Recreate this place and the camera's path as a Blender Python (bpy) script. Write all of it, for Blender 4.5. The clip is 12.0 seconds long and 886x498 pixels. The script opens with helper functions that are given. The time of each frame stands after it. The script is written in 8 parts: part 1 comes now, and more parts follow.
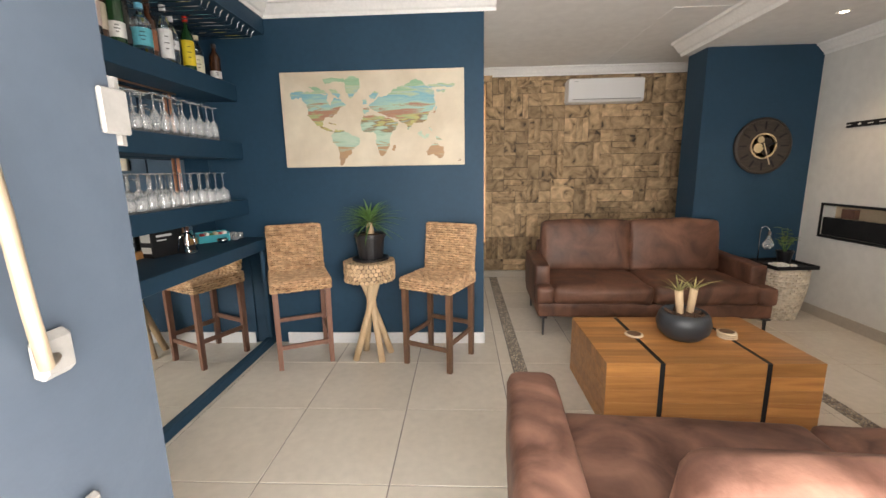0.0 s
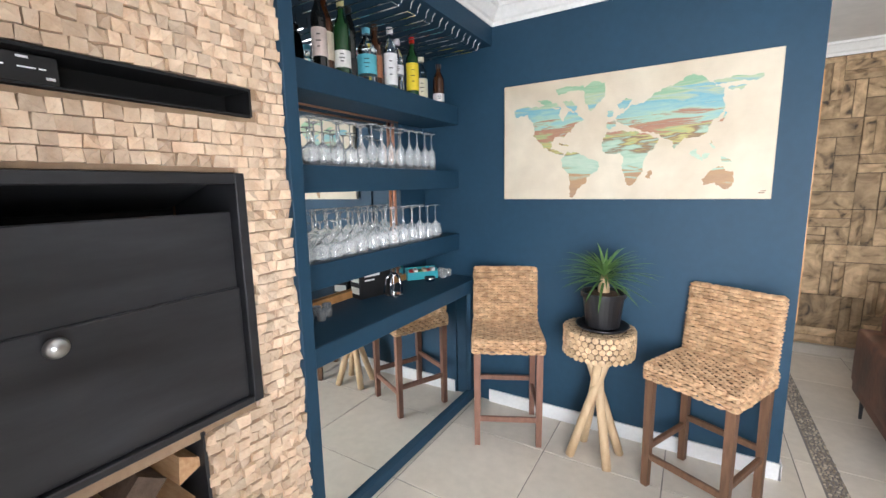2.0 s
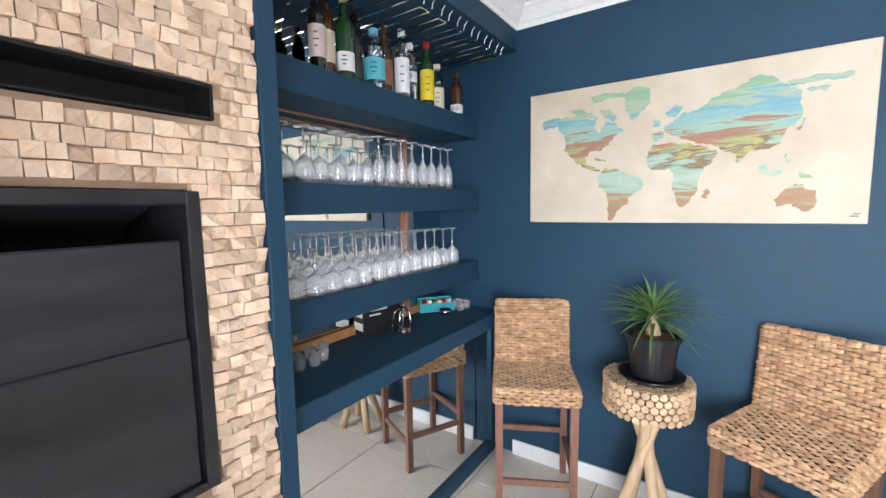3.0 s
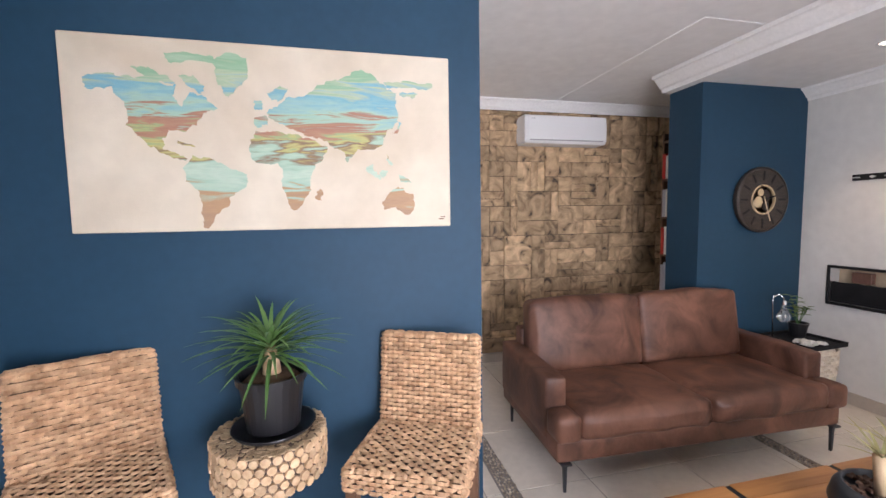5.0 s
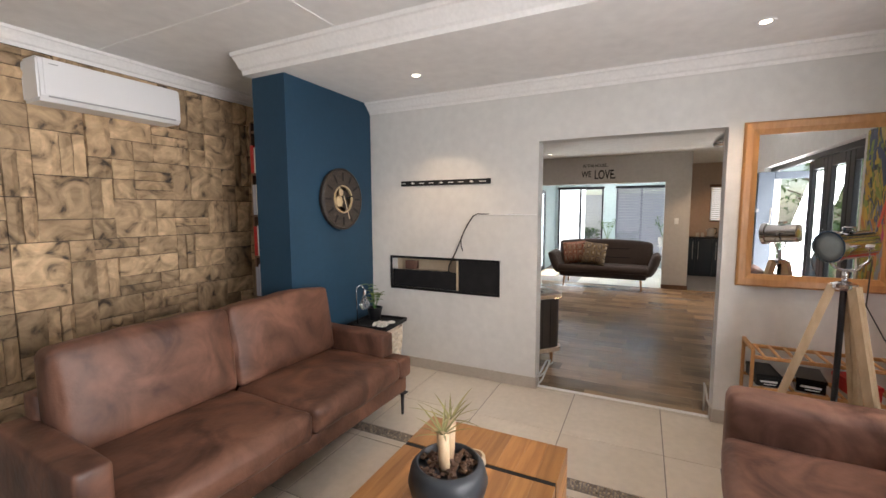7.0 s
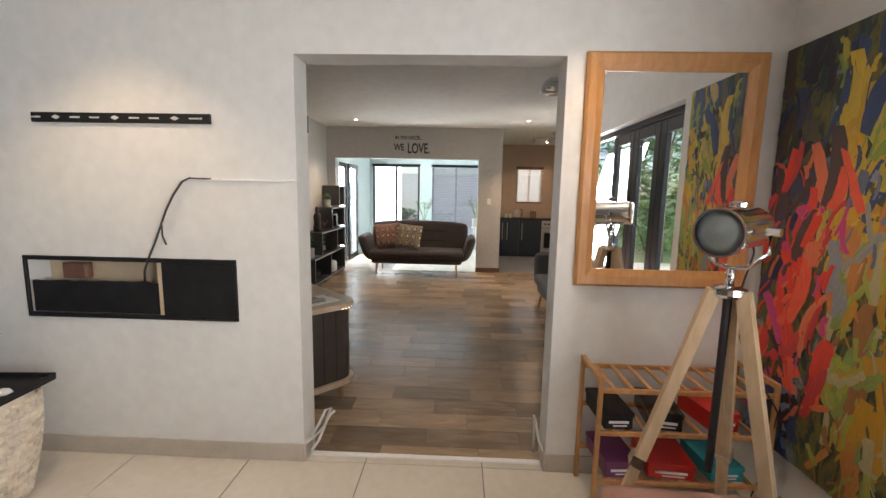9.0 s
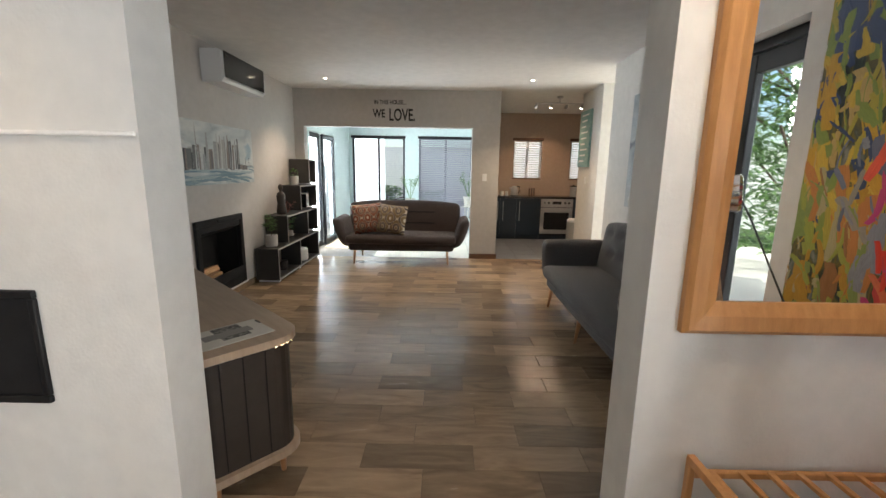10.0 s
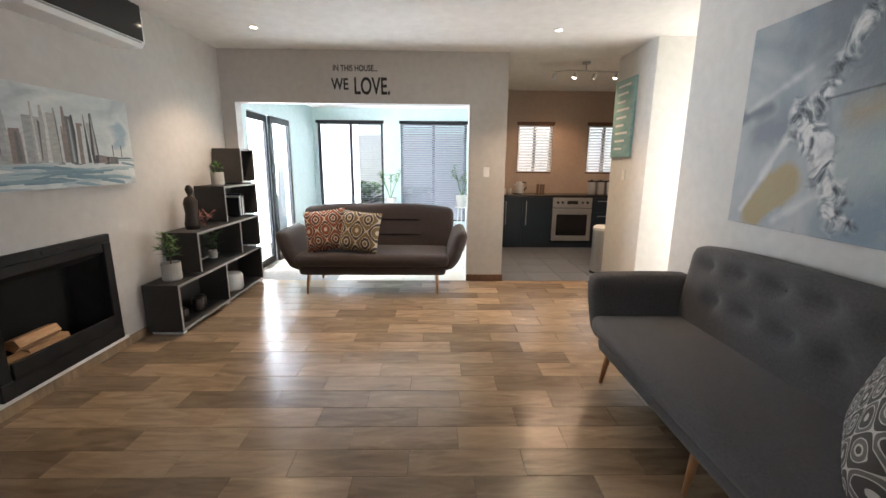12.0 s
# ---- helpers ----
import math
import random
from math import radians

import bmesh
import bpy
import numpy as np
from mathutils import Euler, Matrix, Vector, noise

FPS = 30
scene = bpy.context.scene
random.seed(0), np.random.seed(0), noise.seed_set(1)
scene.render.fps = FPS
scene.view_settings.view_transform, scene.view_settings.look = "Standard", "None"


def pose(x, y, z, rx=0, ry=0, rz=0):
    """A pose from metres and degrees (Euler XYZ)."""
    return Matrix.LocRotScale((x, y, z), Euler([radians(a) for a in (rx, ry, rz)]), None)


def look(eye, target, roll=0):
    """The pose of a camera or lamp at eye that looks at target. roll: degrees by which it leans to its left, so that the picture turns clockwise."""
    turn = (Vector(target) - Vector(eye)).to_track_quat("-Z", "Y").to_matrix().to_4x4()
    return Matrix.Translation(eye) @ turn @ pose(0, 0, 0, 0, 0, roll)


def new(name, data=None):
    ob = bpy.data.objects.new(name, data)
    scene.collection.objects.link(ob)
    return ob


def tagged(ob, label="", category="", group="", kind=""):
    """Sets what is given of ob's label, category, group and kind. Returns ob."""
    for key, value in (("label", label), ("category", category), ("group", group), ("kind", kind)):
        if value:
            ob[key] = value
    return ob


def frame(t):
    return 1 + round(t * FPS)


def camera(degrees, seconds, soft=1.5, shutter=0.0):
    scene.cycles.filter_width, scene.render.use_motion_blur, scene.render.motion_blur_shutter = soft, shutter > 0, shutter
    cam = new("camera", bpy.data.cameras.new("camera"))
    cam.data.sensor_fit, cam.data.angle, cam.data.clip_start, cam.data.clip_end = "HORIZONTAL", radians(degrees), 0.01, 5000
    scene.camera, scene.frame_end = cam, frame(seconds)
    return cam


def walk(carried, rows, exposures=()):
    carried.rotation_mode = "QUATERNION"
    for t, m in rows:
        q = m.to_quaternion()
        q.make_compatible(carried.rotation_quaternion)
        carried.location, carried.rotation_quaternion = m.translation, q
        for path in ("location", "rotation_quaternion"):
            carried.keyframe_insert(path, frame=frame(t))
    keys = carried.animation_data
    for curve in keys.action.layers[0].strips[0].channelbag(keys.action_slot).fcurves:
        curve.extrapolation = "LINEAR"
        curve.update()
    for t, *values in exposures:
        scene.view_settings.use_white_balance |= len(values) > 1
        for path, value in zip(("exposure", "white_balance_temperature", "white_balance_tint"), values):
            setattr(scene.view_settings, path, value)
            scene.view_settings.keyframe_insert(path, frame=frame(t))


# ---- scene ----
cam = camera(94.1, 12.0)
PATH = [
    (0, (-0.097, -0.101, 1.457), (-0.19, 1.862, 1.086), -1.0),
    (0.5, (-0.143, 0.205, 1.499), (-0.427, 2.15, 1.131), -1.0),
    (1, (-0.235, 0.413, 1.527), (-0.778, 2.304, 1.165), -1.0),
    (1.5, (-0.333, 0.549, 1.558), (-1.148, 2.344, 1.219), -1.1),
    (2, (-0.396, 0.608, 1.601), (-1.425, 2.296, 1.299), -1.1),
    (2.5, (-0.475, 0.708, 1.6), (-1.617, 2.332, 1.363), -1.1),
    (2.7, (-0.513, 0.785, 1.604), (-1.668, 2.403, 1.388), -1.1),
    (4.3, (-0.622, 1.261, 1.574), (-0.856, 3.241, 1.418), -1.0),
    (4.5, (-0.603, 1.298, 1.555), (-0.644, 3.292, 1.405), -1.0),
    (5, (-0.523, 1.443, 1.548), (-0.069, 3.385, 1.39), -0.9),
    (5.5, (-0.431, 1.591, 1.53), (0.482, 3.363, 1.365), -0.8),
    (6, (-0.361, 1.706, 1.533), (0.933, 3.222, 1.364), -0.6),
    (6.5, (-0.286, 1.763, 1.534), (1.306, 2.96, 1.358), -0.4),
    (7, (-0.096, 1.768, 1.547), (1.695, 2.637, 1.358), -0.2),
    (7.5, (0.149, 1.745, 1.531), (2.056, 2.317, 1.341), -0.0),
    (7.7, (0.268, 1.736, 1.524), (2.201, 2.209, 1.329), -0.0),
    (9.3, (1.593, 1.762, 1.443), (3.571, 1.794, 1.146), 1.1),
    (9.5, (1.788, 1.765, 1.433), (3.761, 1.79, 1.109), 0.8),
    (10, (2.308, 1.799, 1.432), (4.271, 1.811, 1.053), 0.9),
    (10.5, (2.765, 1.852, 1.4), (4.723, 1.857, 0.993), 0.5),
    (11, (3.254, 1.859, 1.426), (5.208, 1.844, 1.002), 0.8),
    (11.5, (3.672, 1.854, 1.455), (5.624, 1.821, 1.023), 0.8),
    (12, (4.065, 1.795, 1.428), (6.021, 1.756, 1.015), 0.5),
]
walk(cam, [(t, look(eye, target, roll)) for t, eye, target, roll in PATH],
     exposures=[(0, 0.0, 7100, 13), (0.5, 0.22, 6700, 12), (1.5, 0.4, 6300, 11), (2.5, 0.42, 6100, 11), (4.5, 0.3, 6000, 20), (5.0, 0.32, 6100, 20), (6.0, 0.27, 6300, 17), (7.5, 0.5, 6600, 14), (9.5, 0.6, 6400, 10), (10.0, 0.58, 6300, 9), (10.5, 0.65, 6200, 9), (11, 0.95, 6300, 11), (12, 0.92, 6200, 12)])

# ---- world, sun, daylight in the openings, added corridor fill ----
world = bpy.data.worlds.new("world")
scene.world = world
world.use_nodes = True
wn = world.node_tree.nodes
sky = wn.new("ShaderNodeTexSky")
sky.sky_type, sky.sun_disc = "NISHITA", False
sky.sun_elevation, sky.sun_rotation = radians(47), radians(-20)
wn["Background"].inputs[1].default_value = 0.15
world.node_tree.links.new(sky.outputs[0], wn["Background"].inputs[0])
sun_data = bpy.data.lights.new("sun", "SUN")
sun_data.energy, sun_data.angle, sun_data.color = 3.5, radians(0.6), (1.0, 0.95, 0.87)
sun = new("sun", sun_data)
sun.matrix_world = look((4 - 5, 14, 16), (4, 0, 0))


def window_light(name, at, towards, w, h, power, color=(0.93, 0.97, 1.0)):
    d = bpy.data.lights.new(name, "AREA")
    d.shape, d.size, d.size_y, d.energy, d.color = "RECTANGLE", w, h, power, color
    ob = new(name, d)
    ob.matrix_world = look(at, towards)
    return ob


window_light("daylight_patio_sky", (0.6, -5.2, 2.1), (0.6, 1.8, 1.3), 10.0, 4.4, 1400, (1.0, 0.98, 0.96))
window_light("daylight_patio_opening", (0.2, -0.02, 1.2), (0.1, 2, 1.75), 1.4, 1.7, 96, (0.97, 0.98, 1.0))
# Fill lamp added to brighten the stone wall and ceiling; no window known here.
window_light("corridor_fill", (-1.56, 4.4, 1.5), (2, 4.9, 1.3), 0.9, 1.4, 8, (1.0, 0.97, 0.93))
window_light("daylight_garden_door", (10.0, 4.3, 1.1), (10.0, 0, 0.6), 1.5, 1.9, 85)
window_light("daylight_window_a", (12.25, 3.62, 1.25), (8, 3.3, 0.9), 0.7, 1.8, 7)
window_light("daylight_kitchen_a", (11.6, 0.07, 1.67), (8, 0.0, 0.9), 0.6, 0.8, 2)
window_light("daylight_kitchen_b", (11.6, -1.14, 1.67), (8, -1.0, 0.9), 0.6, 0.8, 2)
window_light("daylight_passage", (7.8, -1.86, 1.25), (7.9, 3, 1.0), 0.8, 1.8, 24, (1.0, 0.93, 0.8))


def bulb(at, power, color, size=0.05, spot=None):
    d = bpy.data.lights.new("ceiling_spot", "SPOT")
    d.energy, d.color, d.shadow_soft_size, d.spot_size, d.spot_blend = power, color, size, radians(spot or 110), 0.6
    ob = new("ceiling_spot", d)
    ob.matrix_world = look(at, (at[0], at[1] + 0.001, 0))
    return ob


WARM = (1.0, 0.72, 0.46)

# ---- materials ----
def material(name, base, rough=0.5, metal=0.0, second=None, scale=8.0, detail=4.0, amount=0.5, bump=0.0, bump_scale=60.0,
             stretch=(1, 1, 1), random_tint=0.0, island_tint=0.0, spec=0.5, rough_var=0.0, coat=0.0, alpha=None, sheen=0.0, warp=0.0):
    m = bpy.data.materials.new(name)
    m.use_nodes = True
    nt = m.node_tree
    n, l = nt.nodes, nt.links
    b = n["Principled BSDF"]
    b.inputs["Roughness"].default_value, b.inputs["Metallic"].default_value = rough, metal
    b.inputs["Specular IOR Level"].default_value = spec
    b.inputs["Coat Weight"].default_value = coat
    b.inputs["Sheen Weight"].default_value = sheen
    b.inputs["Base Color"].default_value = (*base, 1)
    tc = n.new("ShaderNodeTexCoord")
    mp = n.new("ShaderNodeMapping")
    mp.inputs["Scale"].default_value = stretch
    l.new(tc.outputs["Object"], mp.inputs["Vector"])
    vec = mp.outputs[0]
    info = n.new("ShaderNodeObjectInfo")
    if random_tint:
        add = n.new("ShaderNodeVectorMath")
        add.operation = "MULTIPLY_ADD"
        add.inputs[1].default_value = (1, 1, 1)
        cmb = n.new("ShaderNodeCombineXYZ")
        for k, f in enumerate((37.0, 91.0, 53.0)):
            mm = n.new("ShaderNodeMath")
            mm.operation = "MULTIPLY"
            mm.inputs[1].default_value = f
            l.new(info.outputs["Random"], mm.inputs[0])
            l.new(mm.outputs[0], cmb.inputs[k])
        l.new(vec, add.inputs[0])
        l.new(cmb.outputs[0], add.inputs[2])
        vec = add.outputs[0]
    col = None
    if second:
        tx = n.new("ShaderNodeTexNoise")
        tx.inputs["Scale"].default_value, tx.inputs["Detail"].default_value = scale, detail
        tx.inputs["Distortion"].default_value = warp
        l.new(vec, tx.inputs["Vector"])
        ramp = n.new("ShaderNodeValToRGB")
        ramp.color_ramp.elements[0].position, ramp.color_ramp.elements[1].position = 0.5 - amount / 2, 0.5 + amount / 2
        ramp.color_ramp.elements[0].color, ramp.color_ramp.elements[1].color = (*base, 1), (*second, 1)
        l.new(tx.outputs[0], ramp.inputs[0])
        col = ramp.outputs[0]
        fine = n.new("ShaderNodeTexNoise")
        fine.inputs["Scale"].default_value, fine.inputs["Detail"].default_value = scale * 9, 3
        l.new(vec, fine.inputs["Vector"])
        hv = n.new("ShaderNodeHueSaturation")
        mr = n.new("ShaderNodeMapRange")
        mr.inputs[3].default_value, mr.inputs[4].default_value = 0.9, 1.1
        l.new(fine.outputs[0], mr.inputs[0])
        l.new(mr.outputs[0], hv.inputs["Value"])
        l.new(col, hv.inputs["Color"])
        col = hv.outputs[0]
        if rough_var:
            rr = n.new("ShaderNodeMapRange")
            rr.inputs[3].default_value, rr.inputs[4].default_value = rough - rough_var, rough + rough_var
            l.new(tx.outputs[0], rr.inputs[0])
            l.new(rr.outputs[0], b.inputs["Roughness"])
    for on, tint, out in ((random_tint, random_tint, "o"), (island_tint, island_tint, "i")):
        if not on:
            continue
        src = info.outputs["Random"] if out == "o" else n.new("ShaderNodeNewGeometry").outputs["Random Per Island"]
        hv = n.new("ShaderNodeHueSaturation")
        mr = n.new("ShaderNodeMapRange")
        mr.inputs[3].default_value, mr.inputs[4].default_value = 1 - tint, 1 + tint
        l.new(src, mr.inputs[0])
        l.new(mr.outputs[0], hv.inputs["Value"])
        if col is None:
            hv.inputs["Color"].default_value = (*base, 1)
        else:
            l.new(col, hv.inputs["Color"])
        col = hv.outputs[0]
    if col is not None:
        l.new(col, b.inputs["Base Color"])
    if bump:
        tb = n.new("ShaderNodeTexNoise")
        tb.inputs["Scale"].default_value, tb.inputs["Detail"].default_value = bump_scale, 5
        l.new(vec, tb.inputs["Vector"])
        bp = n.new("ShaderNodeBump")
        bp.inputs["Strength"].default_value, bp.inputs["Distance"].default_value = bump, 0.01
        l.new(tb.outputs[0], bp.inputs["Height"])
        l.new(bp.outputs[0], b.inputs["Normal"])
    return m


def glass(name, color=(1, 1, 1), rough=0.0, ior=1.45):
    m = bpy.data.materials.new(name)
    m.use_nodes = True
    b = m.node_tree.nodes["Principled BSDF"]
    b.inputs["Base Color"].default_value = (*color, 1)
    b.inputs["Roughness"].default_value, b.inputs["IOR"].default_value = rough, ior
    b.inputs["Transmission Weight"].default_value = 1.0
    return m


def emitter(name, color, strength):
    m = bpy.data.materials.new(name)
    m.use_nodes = True
    b = m.node_tree.nodes["Principled BSDF"]
    b.inputs["Base Color"].default_value = (0.8, 0.8, 0.8, 1)
    b.inputs["Emission Color"].default_value = (*color, 1)
    b.inputs["Emission Strength"].default_value = strength
    return m


M = {}
M["blue"] = material("blue_paint", (0.0125, 0.044, 0.079), 0.6, spec=0.3, second=(0.0155, 0.052, 0.092), scale=3, bump=0.08, bump_scale=180, rough_var=0.08)
M["white_wall"] = material("white_wall_paint", (0.66, 0.65, 0.62), 0.62, second=(0.72, 0.71, 0.68), scale=1.6, bump=0.12, bump_scale=90)
M["grey_wall"] = material("grey_beige_wall_paint", (0.5, 0.475, 0.45), 0.62, second=(0.55, 0.525, 0.5), scale=1.6, bump=0.1, bump_scale=90)
M["aqua_wall"] = material("pale_aqua_wall_paint", (0.55, 0.66, 0.66), 0.62, second=(0.6, 0.7, 0.7), scale=1.6, bump=0.1, bump_scale=90)
M["kitchen_wall"] = material("warm_taupe_wall_paint", (0.46, 0.36, 0.29), 0.55, second=(0.5, 0.4, 0.32), scale=2, bump=0.08)
M["ceiling"] = material("ceiling_paint", (0.8, 0.79, 0.77), 0.75, second=(0.84, 0.83, 0.81), scale=1.2, bump=0.1, bump_scale=70)
M["cornice"] = material("white_cornice_plaster", (0.82, 0.81, 0.79), 0.5, second=(0.87, 0.86, 0.84), scale=5, bump=0.04)
M["tile"] = material("pale_porcelain_tile", (0.63, 0.57, 0.48), 0.22, second=(0.72, 0.66, 0.57), scale=2.2, amount=0.7, bump=0.02, bump_scale=30, random_tint=0.04, rough_var=0.08)
M["grout"] = material("grey_grout", (0.17, 0.155, 0.14), 0.9, second=(0.24, 0.22, 0.2), scale=20)
M["brown_grout"] = material("brown_grout", (0.09, 0.068, 0.05), 0.9, second=(0.13, 0.1, 0.075), scale=20)
M["skirting_tile"] = material("beige_skirting_tile", (0.42, 0.37, 0.31), 0.35, second=(0.5, 0.44, 0.37), scale=6)
M["white_skirt"] = material("white_skirting_tile", (0.7, 0.7, 0.7), 0.3, second=(0.76, 0.76, 0.76), scale=5)
M["pebble"] = material("brown_pebble", (0.2, 0.15, 0.1), 0.5, second=(0.42, 0.36, 0.28), scale=30, island_tint=0.55, bump=0.2)
M["plank"] = material("wood_look_plank_tile", (0.165, 0.112, 0.069), 0.23, second=(0.44, 0.318, 0.2), scale=2.6, detail=7, amount=0.7, stretch=(5, 1, 1), bump=0.05, bump_scale=20, random_tint=0.38, rough_var=0.1, warp=1.2)
M["kit_tile"] = material("grey_kitchen_tile", (0.16, 0.175, 0.2), 0.3, second=(0.21, 0.225, 0.25), scale=4, random_tint=0.08)
M["stone"] = material("rough_brown_stone", (0.05, 0.037, 0.027), 0.75, second=(0.6, 0.425, 0.25), scale=5.5, detail=9, amount=0.4, bump=1.0, bump_scale=14, random_tint=0.3, warp=1.8)
for _n in M["stone"].node_tree.nodes:
    if _n.type == "VALTORGB":
        _n.color_ramp.elements[0].position, _n.color_ramp.elements[1].position = 0.29, 0.67
        _e = _n.color_ramp.elements.new(0.41)
        _e.color = (0.33, 0.225, 0.128, 1)
M["stone_joint"] = material("dark_stone_joint", (0.05, 0.038, 0.028), 0.9, second=(0.09, 0.07, 0.05), scale=30)
M["mosaic"] = material("split_face_cream_stone", (0.56, 0.37, 0.23), 0.7, second=(0.8, 0.65, 0.49), scale=18, detail=6, amount=0.6, bump=0.5, bump_scale=45, random_tint=0.2)
M["mosaic_many"] = material("split_face_cream_stone_field", (0.56, 0.37, 0.23), 0.7, second=(0.8, 0.65, 0.49), scale=18, detail=6, amount=0.6, bump=0.5, bump_scale=45, island_tint=0.2)
M["mosaic_joint"] = material("cream_mortar", (0.3, 0.2, 0.125), 0.9, second=(0.4, 0.28, 0.18), scale=25)
M["black_steel"] = material("black_steel", (0.012, 0.012, 0.013), 0.42, metal=0.1, second=(0.04, 0.041, 0.046), scale=4, amount=0.6, stretch=(1, 0.6, 3), rough_var=0.15, bump=0.05)
M["black"] = material("matt_black", (0.009, 0.009, 0.01), 0.55, spec=0.25, second=(0.018, 0.018, 0.019), scale=10)
M["soot"] = material("soot_black_lining", (0.006, 0.006, 0.006), 0.9, second=(0.012, 0.011, 0.01), scale=10)
M["chrome"] = material("chrome", (0.75, 0.75, 0.76), 0.12, metal=1.0)
M["steel"] = material("brushed_steel", (0.55, 0.55, 0.55), 0.32, metal=1.0, second=(0.6, 0.6, 0.6), scale=60, stretch=(1, 1, 12))
M["mirror"] = material("mirror_silver", (0.88, 0.9, 0.89), 0.015, metal=1.0)
M["glass"] = glass("whitened_glass", (0.97, 0.98, 0.98), 0.02, 1.55)
# Diffuse white share, in place of the bright reflections the glasses would catch.
M["glass"].node_tree.nodes["Principled BSDF"].inputs["Transmission Weight"].default_value = 0.91
M["pane"] = glass("window_glass", (0.97, 1, 0.99), 0.0, 1.1)
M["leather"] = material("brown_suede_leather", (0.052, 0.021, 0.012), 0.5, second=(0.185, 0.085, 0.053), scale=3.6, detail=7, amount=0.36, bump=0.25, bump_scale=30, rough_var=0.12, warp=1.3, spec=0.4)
# Paler tone of the suede, for the sofa by the folding doors.
M["leather_pale"] = material("pale_suede_leather", (0.085, 0.037, 0.025), 0.5, second=(0.3, 0.155, 0.11), scale=3.6, detail=7, amount=0.36, bump=0.25, bump_scale=30, rough_var=0.12, warp=1.3, spec=0.4)
M["teak"] = material("golden_teak_veneer", (0.27, 0.105, 0.03), 0.3, second=(0.56, 0.27, 0.09), scale=3.2, detail=6, amount=0.6, stretch=(0.7, 9, 9), bump=0.05, bump_scale=30, warp=0.6, random_tint=0.24)
M["rattan"] = material("woven_banana_leaf", (0.3, 0.15, 0.07), 0.6, second=(0.72, 0.49, 0.29), scale=26, amount=0.6, island_tint=0.2, bump=0.4, bump_scale=90)
# Dark stool core; its colour holds the shade between the woven strands.
M["gap_shade"] = material("strand_gap_shade", (0.07, 0.04, 0.02), 0.8, second=(0.1, 0.06, 0.03), scale=30)
M["walnut"] = material("brown_stained_wood", (0.1, 0.05, 0.028), 0.45, second=(0.18, 0.095, 0.055), scale=9, stretch=(6, 6, 1), bump=0.08)
M["redwood"] = material("reddish_stained_wood", (0.16, 0.075, 0.05), 0.45, second=(0.25, 0.125, 0.085), scale=9, stretch=(6, 6, 1), bump=0.08)
M["pine"] = material("honey_pine", (0.42, 0.2, 0.065), 0.38, second=(0.56, 0.29, 0.11), scale=8, stretch=(6, 6, 1), bump=0.05)
M["pale_wood"] = material("pale_teak_branch", (0.48, 0.33, 0.19), 0.55, second=(0.62, 0.46, 0.29), scale=9, stretch=(4, 4, 1), bump=0.15)
M["log_end"] = material("cut_branch_ends", (0.4, 0.25, 0.13), 0.6, second=(0.66, 0.48, 0.3), scale=40, island_tint=0.22, bump=0.2)
M["log_top"] = material("worn_branch_slices", (0.3, 0.2, 0.11), 0.7, second=(0.5, 0.37, 0.23), scale=40, island_tint=0.2, bump=0.2)
M["bark"] = material("dark_bark", (0.07, 0.045, 0.03), 0.85, second=(0.15, 0.1, 0.07), scale=25, bump=0.6)
M["firewood"] = material("split_firewood", (0.48, 0.25, 0.11), 0.7, second=(0.68, 0.44, 0.24), scale=12, stretch=(1, 5, 5), bump=0.4)
M["leaf"] = material("green_leaf", (0.055, 0.14, 0.03), 0.45, second=(0.15, 0.27, 0.08), scale=12, island_tint=0.3)
M["dry_leaf"] = material("yellowish_leaf", (0.22, 0.22, 0.08), 0.5, second=(0.42, 0.36, 0.16), scale=14, island_tint=0.25)
M["soil"] = material("bark_mulch_soil", (0.06, 0.03, 0.018), 0.9, second=(0.13, 0.07, 0.04), scale=40, bump=0.8)
M["pot_black"] = material("black_plastic_pot", (0.014, 0.014, 0.016), 0.32)
M["slate_pot"] = material("charcoal_ceramic", (0.025, 0.03, 0.036), 0.4, second=(0.04, 0.045, 0.05), scale=12)
M["white_plastic"] = material("white_plastic", (0.8, 0.8, 0.8), 0.35)
M["tan_handle"] = material("tan_painted_metal", (0.16, 0.125, 0.085), 0.45, second=(0.2, 0.16, 0.11), scale=20)
# Pale fittings, darkened in colour against glare from the near patio lamp.
M["darkened_plate"] = material("darkened_pale_fitting", (0.13, 0.125, 0.115), 0.45, second=(0.19, 0.18, 0.165), scale=30)
M["grey_plastic"] = material("grey_plastic", (0.36, 0.36, 0.36), 0.4)
M["gloss_black"] = material("gloss_black", (0.008, 0.008, 0.009), 0.1)
M["frame_paint"] = material("grey_blue_door_paint", (0.034, 0.046, 0.062), 0.45, second=(0.045, 0.058, 0.075), scale=6, bump=0.05)
M["alu_dark"] = material("charcoal_aluminium", (0.02, 0.022, 0.025), 0.4, metal=0.3)
M["fabric_dark"] = material("charcoal_woven_fabric", (0.076, 0.075, 0.08), 0.85, second=(0.12, 0.117, 0.122), scale=90, bump=0.35, bump_scale=350, sheen=0.15)
M["fabric_brown"] = material("dark_brown_grey_fabric", (0.035, 0.024, 0.023), 0.85, second=(0.056, 0.04, 0.038), scale=90, bump=0.35, bump_scale=350, sheen=0.15)
M["leg_wood"] = material("honey_beech_leg", (0.42, 0.19, 0.07), 0.4, second=(0.5, 0.25, 0.1), scale=10, stretch=(5, 5, 1))
M["shelf_grey"] = material("charcoal_shelf_board", (0.03, 0.029, 0.028), 0.6, second=(0.042, 0.041, 0.039), scale=6)
M["shelf_edge"] = material("light_grey_shelf_edge", (0.3, 0.29, 0.28), 0.5)
